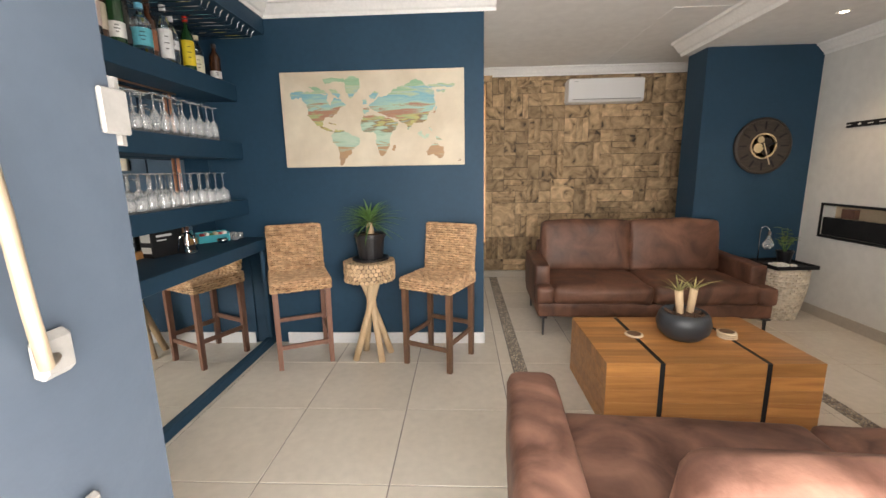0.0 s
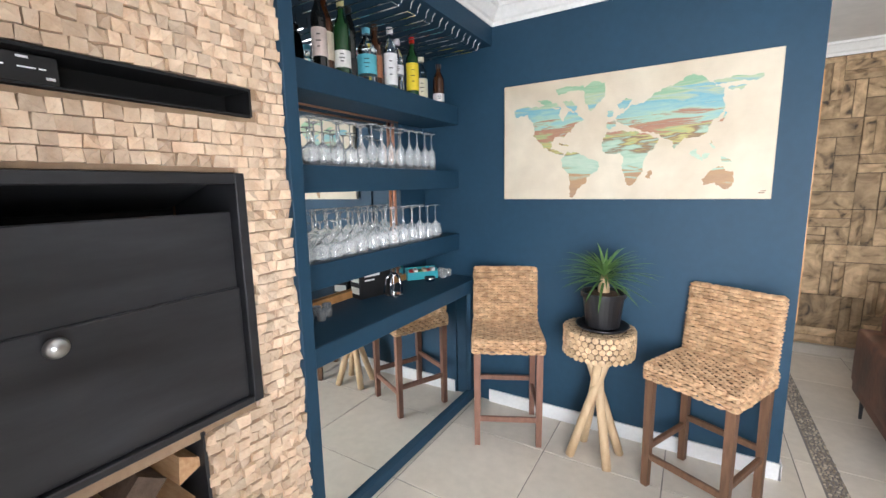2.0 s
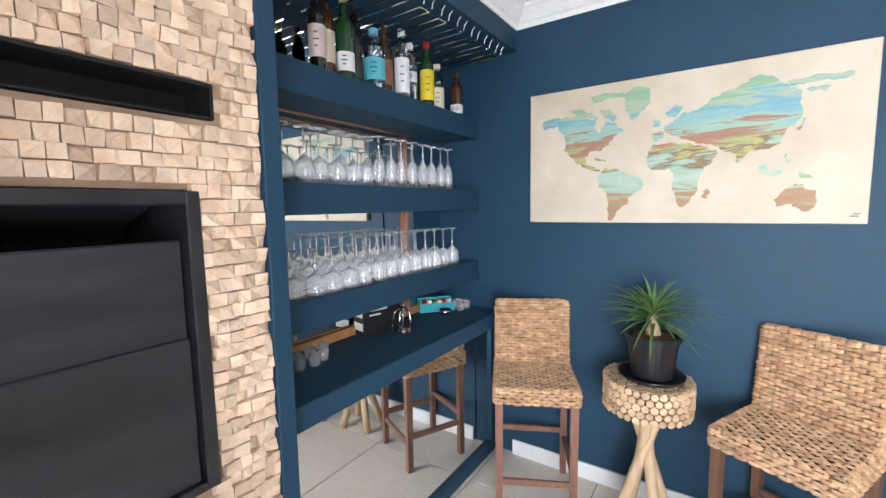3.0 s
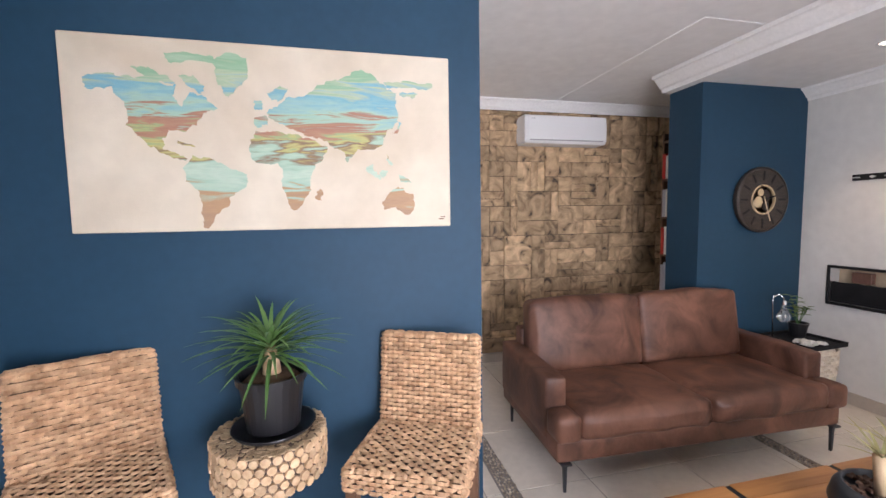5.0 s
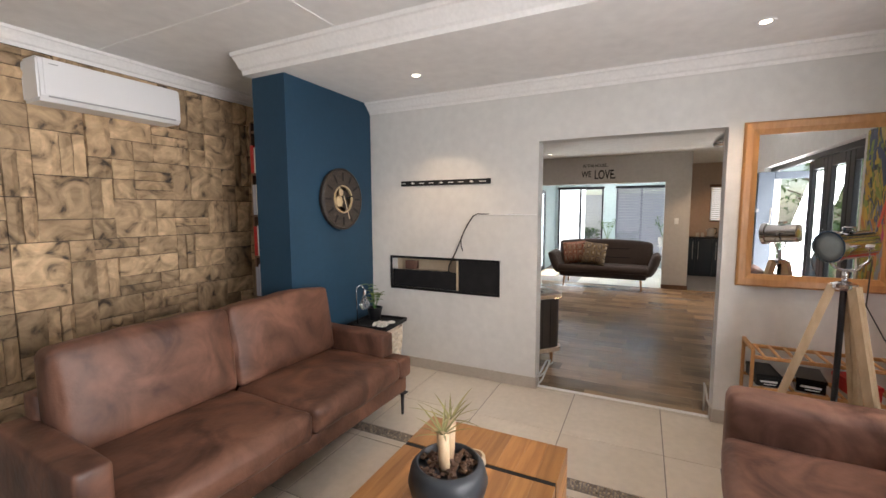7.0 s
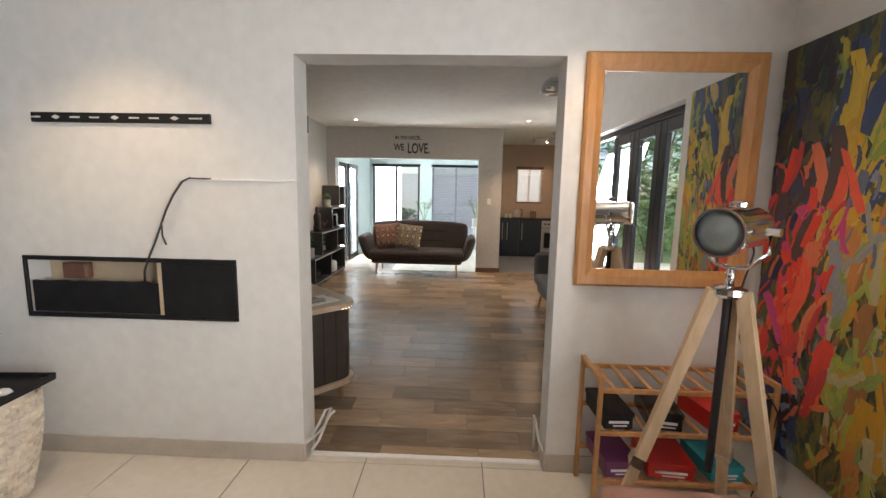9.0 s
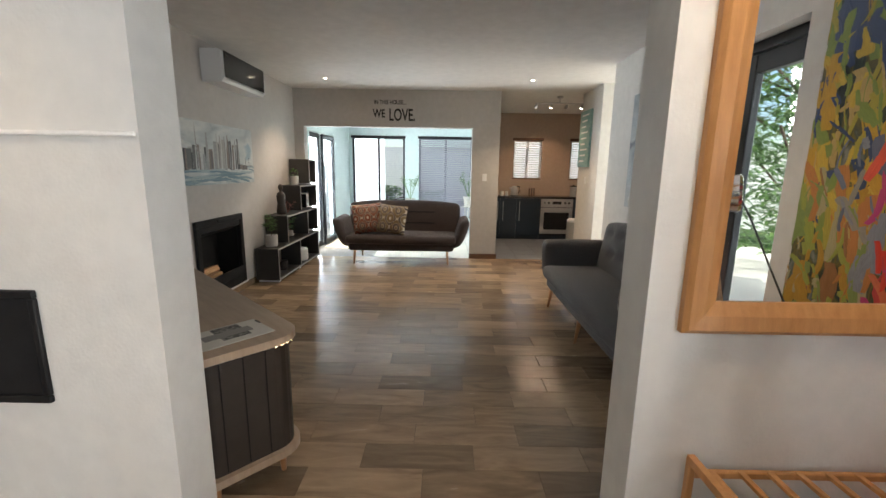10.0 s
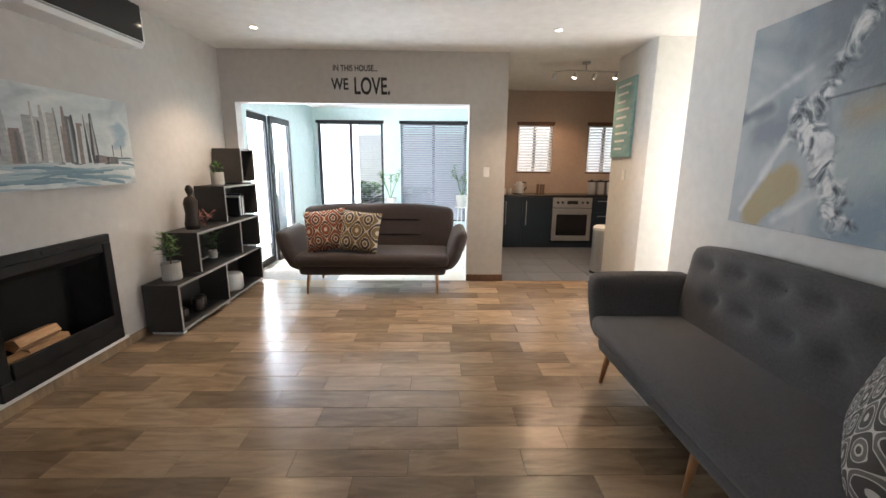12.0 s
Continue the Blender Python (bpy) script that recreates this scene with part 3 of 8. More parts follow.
# ---- lounge: sofas and coffee table ----
def leather_sofa(name, label, m, w, arm, depth=0.93, seat_n=2, flush=False, hide="leather"):
    """Origin on the floor at the middle of the front; it faces -y."""
    t = thing(name, label, "sofa", m, "brown leather sofas")
    L, inner = w / 2, w / 2 - arm
    part("base", MB().rbox((0, depth / 2 + 0.02, 0.235), (w - 0.02, depth - 0.04, 0.13), 0.02, 3), M[hide], t, smooth=True)
    sw = 2 * inner / seat_n
    back = depth - 0.18
    for k in range(seat_n):
        cx = -inner + sw * (k + 0.5)
        part("seat_cushion", MB().rbox((cx, (back - 0.05) / 2, 0.375), (sw - 0.006, back - 0.05, 0.165), 0.045, 7, 0.02, 0.012, k * 3.1 + w), M[hide], t, smooth=True)
        gap = 0.13 if flush else 0.004
        bw = 2 * (inner - gap) / seat_n
        b = MB().rbox((0, 0, 0), (bw - 0.006, 0.19, 0.44 if flush else 0.5), 0.06 if flush else 0.038, 8, 0.022, 0.014, k * 2.3 + 7 + w)
        b.move(Matrix.Translation((-inner + gap + bw * (k + 0.5), back, 0.655 if flush else 0.69)) @ Matrix.Rotation(radians(-9), 4, "X"))
        part("back_cushion", b, M[hide], t, smooth=True)
    part("back_frame", MB().rbox((0, depth - 0.07, 0.44 if flush else 0.49), (w - 2 * arm + 0.06, 0.12, 0.48 - (0.1 if flush else 0)), 0.025, 3), M[hide], t, smooth=True)
    front = 0.02 if flush else 0.17
    for s in (-1, 1):
        a = MB().rbox((s * (L - arm / 2), (front + depth) / 2, 0.445 if flush else 0.425), (arm, depth - front, 0.41 if flush else 0.37), 0.022 if not flush else 0.05, 5, 0.004, 0.006, s)
        part("armrest", a, M[hide], t, smooth=True)
        if not flush:
            part("seat_end", MB().rbox((s * (L - arm / 2 - 0.004), 0.088, 0.372), (arm + 0.008, 0.168, 0.15), 0.026, 4, 0.005), M[hide], t, smooth=True)
        for y in (0.05, depth - 0.06):
            lg = MB().leg((s * (L - 0.06), y, 0.0), (s * (L - 0.06), y, 0.175), 0.007, 0.011)
            lg.box(s * (L - 0.06) - 0.03, s * (L - 0.06) + 0.03, y - 0.03, y + 0.03, 0.165, 0.175)
            part("leg", lg, M["black_steel"], t, "thin black metal leg")
    return t


leather_sofa("leather_sofa", "brown suede leather two-seater sofa on thin black legs", pose(1.545, 3.345, 0, 0, 0, -2.0), 1.98, 0.135)
leather_sofa("leather_sofa", "paler brown suede sofa with its back to the folding doors", pose(1.26, 1.45, 0, 0, 0, 176), 2.36, 0.2, 1.02, 2, True, "leather_pale")


def coffee_table():
    t = thing("coffee_table", "golden teak block coffee table with two black inlaid bands", "coffee table", pose(1.28, 2.42, 0))
    x0, x1, y0, y1, h = -0.585, 0.585, -0.365, 0.365, 0.4
    cuts = (-0.28, 0.29)
    g = 0.014
    for a, b in ((x0, cuts[0] - g), (cuts[0] + g, cuts[1] - g), (cuts[1] + g, x1)):
        for k in range(4):
            part("board", MB().cbox(a, b, y0, y1, 0.08 * k, 0.08 * (k + 1), 0.0012), M["teak"], t)
        for k in range(8):
            ya, yb = y0 + (y1 - y0) * k / 8, y0 + (y1 - y0) * (k + 1) / 8
            part("board", MB().cbox(a, b, ya, yb, 0.32, h, 0.0012), M["teak"], t)
    for c in cuts:
        part("band", MB().box(c - g, c + g, y0 + 0.003, y1 - 0.003, 0.002, h - 0.003), M["black"], t, "black metal band")


coffee_table()


def spiky_plant(mb, base, n, length, width, rnd, up=0.9, droop=0.5):
    for k in range(n):
        a = k * 2.39996 + rnd.uniform(-0.2, 0.2)
        e = rnd.uniform(0.05, 1.0) ** 0.8 * up + 0.12
        mb.blade(base, (math.cos(a) * (1.15 - e), math.sin(a) * (1.15 - e), e), length * rnd.uniform(0.75, 1.1), width, droop * rnd.uniform(0.6, 1.2))
    return mb


def table_plant():
    rnd = random.Random(8)
    t = thing("potted_plant", "charcoal round bowl with two pale canes of a yellowing yucca", "plant", pose(1.285, 2.42, 0.401))
    part("pot", MB().lathe([(0.06, 0), (0.1, 0.005), (0.145, 0.05), (0.157, 0.1), (0.145, 0.15), (0.125, 0.175), (0.117, 0.172), (0.125, 0.14), (0.05, 0.135)], 28), M["slate_pot"], t, smooth=True)
    chips = MB()
    for k in range(70):
        a, r = rnd.uniform(0, 6.28), 0.115 * math.sqrt(rnd.random())
        chips.add(MB().cbox(-0.014, 0.014, -0.009, 0.009, -0.005, 0.005, 0.002).move(Matrix.Translation((r * math.cos(a), r * math.sin(a), 0.15 + rnd.uniform(0, 0.01))) @ Euler((rnd.uniform(-.6, .6), rnd.uniform(-.6, .6), a)).to_matrix().to_4x4()).v, MB().cbox(0, 1, 0, 1, 0, 1, 0.1).f)
    part("mulch", chips, M["soil"], t, "dark bark chips")
    for k, (x, y, h, lean) in enumerate(((-0.025, 0.0, 0.155, -0.02), (0.04, 0.015, 0.165, 0.015))):
        c = part("cane", MB().rod((x, y, 0.14), (x + lean, y, 0.15 + h), 0.021, 0.024, 12), M["pale_wood"], t, "pale cut cane", smooth=True)
        mb = MB()
        for q in range(13):
            a = q * 2.4 + k
            e = rnd.uniform(0.35, 1.2)
            mb.blade((x + lean, y, 0.14 + h), (math.cos(a), math.sin(a), e), rnd.uniform(0.1, 0.2), 0.006, 0.3)
        part("leaf_tuft", mb, M["dry_leaf"], t, "yellowish narrow leaves")


table_plant()


def coaster_stack(x, y, n, label):
    t = thing("coaster", label, "coaster", pose(x, y, 0.401, 0, 0, 30), "coasters on the coffee table")
    for k in range(n):
        part("disc", MB().lathe([(0.052, 0), (0.056, 0.004), (0.056, 0.009), (0.05, 0.012), (0.0, 0.012)], 22, (0.003 * (k % 2), 0.002 * k, 0.013 * k)), M["beige"], t, smooth=False)
        part("inlay", MB().lathe([(0.0, 0), (0.042, 0), (0.042, 0.0012), (0.03, 0.0012), (0.03, 0.0005), (0, 0.0005)], 18, (0.003 * (k % 2), 0.002 * k, 0.013 * k + 0.0119)), M["walnut"], t, "dark printed ring")


coaster_stack(1.0, 2.45, 1, "single beige coaster with a dark pattern")
coaster_stack(1.56, 2.42, 3, "stack of pale coasters with dark rims")


# ---- lounge: woven bar stools, log table, plant ----
def weave(mb, w, h, m, cell=0.03, thick=0.0125, rnd=None):
    """Over-and-under strands covering a w x h panel that lies in xy, its outside towards +z."""
    nx, ny = max(2, round(w / (cell * 1.55))), max(2, round(h / (cell * 0.62)))
    cw, ch = w / nx, h / ny
    for j in range(ny):
        for i in range(nx + 1):
            x = (i - (0.5 if j % 2 else 0.0)) * cw
            a, b = max(0, x), min(w, x + cw)
            if b - a < 0.008:
                continue
            y = j * ch
            mid = (a + b) / 2
            t = thick * rnd.uniform(0.75, 1.2)
            sk = rnd.uniform(-0.002, 0.002)
            v = []
            for xx, zz, s in ((a - 0.002, 0.0, 0.8), (a + (b - a) * 0.25, t * 0.85, 1.0), (a + (b - a) * 0.75, t * 0.85, 1.0), (b + 0.002, 0.0, 0.8)):
                hh = ch * 0.49 * s
                v += [(xx, y + ch / 2 - hh + sk, zz - 0.004), (xx, y + ch / 2 + sk, zz + 0.003), (xx, y + ch / 2 + hh + sk, zz - 0.004)]
            f = []
            for q in range(3):
                f += [(3 * q, 3 * q + 3, 3 * q + 4, 3 * q + 1), (3 * q + 1, 3 * q + 4, 3 * q + 5, 3 * q + 2)]
            mb.add([m @ Vector(p) for p in v], f)
    return mb


def bar_stool(label, m, wood, seed):
    rnd = random.Random(seed)
    t = thing("bar_stool", label, "bar stool", m, "woven bar stools")
    w, d, z0, z1, bt = 0.43, 0.43, 0.6, 0.685, 1.05
    core = MB().rbox((0, d / 2, (z0 + z1) / 2), (w - 0.02, d - 0.02, z1 - z0 - 0.018), 0.02, 2)
    seat = part("seat", core, M["gap_shade"], t, smooth=True)
    mb = MB()
    R = Matrix.Rotation
    T = Matrix.Translation
    weave(mb, w, d, T((-w / 2, 0, z1 - 0.006)), rnd=rnd)
    weave(mb, w, z1 - z0, T((-w / 2, 0.006, z0)) @ R(radians(90), 4, "X"), rnd=rnd)
    weave(mb, w, z1 - z0, T((w / 2, d - 0.006, z0)) @ R(radians(180), 4, "Z") @ R(radians(90), 4, "X"), rnd=rnd)
    weave(mb, d, z1 - z0, T((w / 2 - 0.006, 0, z0)) @ R(radians(90), 4, "Z") @ R(radians(90), 4, "X"), rnd=rnd)
    weave(mb, d, z1 - z0, T((-w / 2 + 0.006, d, z0)) @ R(radians(-90), 4, "Z") @ R(radians(90), 4, "X"), rnd=rnd)
    part("weave", mb, M["rattan"], seat, "woven banana-leaf strands")
    tilt = T((0, d - 0.045, z1 - 0.02)) @ R(radians(-7), 4, "X")
    bh, bw, bd = bt - z1 + 0.02, w - 0.01, 0.05
    back = part("backrest", MB().rbox((0, 0, bh / 2), (bw - 0.02, bd - 0.014, bh - 0.015), 0.018, 2).move(tilt), M["gap_shade"], t, smooth=True)
    mb = MB()
    weave(mb, bw, bh, tilt @ T((-bw / 2, -bd / 2 + 0.004, 0)) @ R(radians(90), 4, "X"), rnd=rnd)
    weave(mb, bw, bh, tilt @ T((bw / 2, bd / 2 - 0.004, 0)) @ R(radians(180), 4, "Z") @ R(radians(90), 4, "X"), rnd=rnd)
    weave(mb, bw, bd, tilt @ T((-bw / 2, -bd / 2, bh - 0.006)), rnd=rnd)
    weave(mb, bd, bh, tilt @ T((bw / 2 - 0.005, -bd / 2, 0)) @ R(radians(90), 4, "Z") @ R(radians(90), 4, "X"), cell=0.03, rnd=rnd)
    weave(mb, bd, bh, tilt @ T((-bw / 2 + 0.005, bd / 2, 0)) @ R(radians(-90), 4, "Z") @ R(radians(90), 4, "X"), cell=0.03, rnd=rnd)
    part("weave", mb, M["rattan"], back, "woven banana-leaf strands")
    q = w / 2 - 0.028
    for x in (-q, q):
        for y in (0.03, d - 0.03):
            part("leg", MB().leg((x, y, 0), (x, y, z0 + 0.01), 0.017, 0.02), wood, t, "square wooden leg")
    for x in (-q, q):
        part("rail", MB().cbox(x - 0.011, x + 0.011, 0.045, d - 0.045, 0.2, 0.235), wood, t)
    for y, z in ((0.03, 0.155), (d - 0.03, 0.25)):
        part("rail", MB().cbox(-q + 0.015, q - 0.015, y - 0.011, y + 0.011, z, z + 0.034), wood, t)
    return t


bar_stool("woven banana-leaf bar stool with reddish wooden legs", pose(-1.285, 2.79, 0, 0, 0, 25.6), M["redwood"], 1)
bar_stool("woven banana-leaf bar stool with dark brown legs", pose(-0.375, 2.755, 0, 0, 0, -26.0), M["walnut"], 2)


def log_table():
    rnd = random.Random(4)
    t = thing("side_table", "round side table edged with cut branch ends on crossed branch legs", "side table", pose(-0.815, 2.985, 0))
    r, z0, z1 = 0.195, 0.64, 0.79
    top = part("tabletop", MB().lathe([(r - 0.03, z0 + 0.005), (r - 0.008, z0 + 0.01), (r - 0.008, z1 - 0.006), (r - 0.02, z1), (0, z1)], 40), M["bark"], t)
    mb = MB()
    rows = 5
    for j in range(rows):
        n = 34
        for k in range(n):
            a = 2 * math.pi * (k + 0.5 * (j % 2)) / n
            z = z0 + 0.016 + j * (z1 - z0 - 0.03) / (rows - 1)
            rr = rnd.uniform(0.0145, 0.0185)
            c = Vector((math.cos(a), math.sin(a), 0))
            mb.rod(c * (r - 0.03) + Vector((0, 0, z)), c * (r + rnd.uniform(-0.002, 0.004)) + Vector((0, 0, z)), rr, rr * 0.96, 8)
    part("branch_edging", mb, M["log_end"], top, "pale cut branch ends")
    mb = MB()
    for k in range(700):
        a, q = rnd.uniform(0, 6.28), (r - 0.008) * math.sqrt(rnd.random())
        rr = rnd.uniform(0.006, 0.011)
        mb.lathe([(rr, 0), (rr * 0.9, 0.0035), (0, 0.004)], 7, (q * math.cos(a), q * math.sin(a), z1 - 0.002 + rnd.uniform(0, 0.002)))
    part("slice_surface", mb, M["log_top"], top, "pale cut branch slices")
    for k in range(4):
        a = radians(35 + 90 * k)
        c, s = math.cos(a), math.sin(a)
        b = Vector((0.155 * c, 0.135 * s, 0))
        e = Vector((-0.06 * c - 0.02 * s, -0.06 * s + 0.02 * c, z0 + 0.01))
        mid = b.lerp(e, 0.5) + Vector((0.006 * s, -0.006 * c, 0))
        part("leg", MB().tube([b, b.lerp(mid, 0.5), mid, mid.lerp(e, 0.5), e], 0.026, 10), M["pale_wood"], t, "pale peeled branch leg", smooth=True)


log_table()


def stool_plant():
    rnd = random.Random(21)
    t = thing("potted_plant", "green spiky ponytail palm in a black plastic pot and saucer", "plant", pose(-0.80, 2.99, 0.795) @ Matrix.Scale(1.16, 4))
    part("saucer", MB().lathe([(0.08, 0), (0.115, 0.003), (0.125, 0.016), (0.12, 0.016), (0.108, 0.006), (0, 0.006)], 28), M["pot_black"], t, smooth=True)
    part("pot", MB().lathe([(0.072, 0.007), (0.078, 0.01), (0.095, 0.155), (0.104, 0.157), (0.105, 0.178), (0.097, 0.178), (0.09, 0.15), (0, 0.15)], 28), M["pot_black"], t, smooth=False)
    part("soil", MB().lathe([(0.092, 0.15), (0.07, 0.17), (0, 0.18)], 20), M["soil"], t, "brown soil")
    part("stem", MB().lathe([(0.03, 0.16), (0.026, 0.2), (0.017, 0.25), (0.01, 0.27)], 12), M["log_top"], t, "short swollen stem", smooth=True)
    mb = MB()
    for k in range(84):
        a = k * 2.39996
        e = 0.02 + 1.35 * (k / 84) ** 1.1 + rnd.uniform(-0.2, 0.15)
        ln = rnd.uniform(0.19, 0.27) * (1.0 if e < 0.8 else 0.75)
        mb.blade((0.008 * math.cos(a), 0.008 * math.sin(a), 0.225 + 0.06 * k / 84), (math.cos(a), math.sin(a), e), ln, 0.0072, 0.5, 6)
    part("leaves", mb, M["leaf"], t, "long narrow green leaves")


stool_plant()


# ---- lounge: world map canvas ----
def map_canvas():
    t = thing("wall_canvas", "large beige canvas print of a painted world map", "picture", pose(-0.785, 3.249, 1.865))
    part("canvas", MB().cbox(-0.714, 0.714, -0.03, 0, -0.36, 0.36, 0.004), canvas_material(), t)
    # land masses, in shares of the picture's width and height from its top left
    lands = {
        "north_america": "53 214 101 189 158 208 199 196 234 243 261 236 251 299 273 336 292 265 323 285 358 350 322 375 307 428 275 475 239 466 224 514 219 567 255 587 281 615 272 624 227 599 187 548 162 483 144 446 144 365 129 309 108 266 54 274",
        "north_island": "157 157 200 151 235 189 261 227 234 231 190 199",
        "arctic": "237 81 291 67 353 80 362 117 308 110 263 119 241 118",
        "baffin": "271 183 302 185 328 240 319 276 288 238",
        "greenland": "353 98 389 51 434 77 437 176 414 228 386 280 364 234 352 170",
        "caribbean": "256 522 297 548 295 558 257 537",
        "south_america": "267 660 291 607 336 609 372 655 426 693 416 764 378 817 364 879 336 923 321 985 310 985 306 904 304 796 275 732",
        "africa": "437 515 451 466 501 456 537 476 591 487 623 533 641 543 627 592 604 648 590 700 589 789 570 832 556 885 533 884 523 804 512 768 517 662 499 639 449 632 432 578",
        "madagascar": "603 789 619 772 615 834 605 839",
        "britain": "449 302 469 294 474 339 453 348",
        "scandinavia": "488 259 517 217 538 236 514 297 494 286",
        "iberia": "449 394 479 378 482 419 465 440 447 430",
        "asia": "477 360 506 326 539 271 584 260 629 192 683 157 728 107 764 118 809 191 840 220 837 289 845 360 827 420 804 445 799 515 763 552 727 547 713 573 695 625 682 554 654 535 632 498 591 484 546 446 502 403",
        "far_east": "804 165 862 147 947 160 941 187 862 189 813 193",
        "kamchatka": "849 217 903 209 898 237 858 242",
        "japan": "822 452 849 439 854 381 845 378 839 430",
        "island_west": "743 645 763 637 778 690 790 694 785 719 754 680",
        "island_middle": "785 682 804 661 809 691 795 712",
        "philippines": "809 574 823 632 813 634",
        "island_east": "836 692 863 711 879 743 850 732",
        "australia": "790 857 813 797 840 754 863 790 882 808 889 869 873 925 850 917 831 876 795 902",
    }
    for k, (nm, s) in enumerate(lands.items()):
        q = [int(a) for a in s.split()]
        pts = [(-0.714 + 1.428 * q[i] / 1000, 0.36 - 0.72 * q[i + 1] / 1000) for i in range(0, len(q), 2)]
        fine = []
        for i, p in enumerate(pts):
            r = pts[(i + 1) % len(pts)]
            for j in range(7):
                x, z = p[0] + (r[0] - p[0]) * j / 7, p[1] + (r[1] - p[1]) * j / 7
                n1 = noise.noise(Vector((x * 45, z * 45, k)))
                n2 = noise.noise(Vector((x * 45, z * 45, k + 30)))
                n3, n4 = noise.noise(Vector((x * 140, z * 140, k))), noise.noise(Vector((x * 140, z * 140, k + 9)))
                fine.append((x + 0.011 * n1 + 0.006 * n3, z + 0.01 * n2 + 0.006 * n4))
        me = MB().prism(fine, 1, -0.0312 - 0.00015 * k, -0.029)
        part("land_mass", me, M["land"], t, "green, blue and rust painted land")
    part("signature", MB().box(0.66, 0.685, -0.0306, -0.0301, -0.33, -0.325).box(0.668, 0.69, -0.0306, -0.0301, -0.32, -0.316), M["walnut"], t)


def canvas_material():
    return material("beige_map_canvas", (0.45, 0.37, 0.27), 0.7, second=(0.64, 0.575, 0.46), scale=1.7, detail=3, amount=0.45, bump=0.15, bump_scale=220, warp=0.6)


def painted(name, stops, scale, detail=5, stretch=(1, 1, 1), warp=1.5, rough=0.55, bump=0.4, bump_scale=40):
    """Brush-stroked paint: a noise through many colours."""
    m = material(name, (0.5, 0.5, 0.5), rough, second=(0.5, 0.5, 0.5), scale=scale, detail=detail, stretch=stretch, warp=warp, bump=bump, bump_scale=bump_scale)
    ramp = next(n for n in m.node_tree.nodes if n.type == "VALTORGB")
    e = ramp.color_ramp.elements
    while len(e) > 1:
        e.remove(e[0])
    e[0].position, e[0].color = stops[0][0], (*stops[0][1], 1)
    for p, c in stops[1:]:
        x = e.new(p)
        x.color = (*c, 1)
    return m


M["land"] = painted("painted_land", [(0.05, (0.3, 0.43, 0.29)), (0.14, (0.2, 0.36, 0.22)), (0.2, (0.36, 0.42, 0.28)), (0.26, (0.15, 0.34, 0.42)), (0.33, (0.23, 0.4, 0.4)), (0.39, (0.3, 0.44, 0.33)), (0.42, (0.32, 0.15, 0.1)), (0.46, (0.36, 0.2, 0.12)), (0.48, (0.27, 0.34, 0.16)), (0.52, (0.42, 0.38, 0.14)), (0.55, (0.2, 0.12, 0.07)), (0.59, (0.3, 0.43, 0.33)), (0.68, (0.4, 0.5, 0.4)), (0.76, (0.3, 0.44, 0.34)), (0.8, (0.38, 0.23, 0.12)), (0.92, (0.32, 0.2, 0.12))], 4.4, 11, (0.8, 1, 5.5), 0.8)


def land_by_latitude():
    """Brushed bands of paint across the land, from green over blue, rust and yellow to brown."""
    m = M["land"]
    n, l = m.node_tree.nodes, m.node_tree.links
    ramp = next(q for q in n if q.type == "VALTORGB")
    tx = ramp.inputs[0].links[0].from_node
    sp = n.new("ShaderNodeSeparateXYZ")
    l.new(next(q for q in n if q.type == "TEX_COORD").outputs["Object"], sp.inputs[0])
    wob = n.new("ShaderNodeMath")
    wob.operation = "MULTIPLY_ADD"
    wob.inputs[1].default_value, wob.inputs[2].default_value = 0.5, 0.25
    l.new(tx.outputs[0], wob.inputs[0])
    lat = n.new("ShaderNodeMath")
    lat.operation = "MULTIPLY_ADD"
    lat.inputs[1].default_value = -1 / 0.72
    l.new(sp.outputs[2], lat.inputs[0])
    l.new(wob.outputs[0], lat.inputs[2])
    l.new(lat.outputs[0], ramp.inputs[0])


land_by_latitude()
map_canvas()


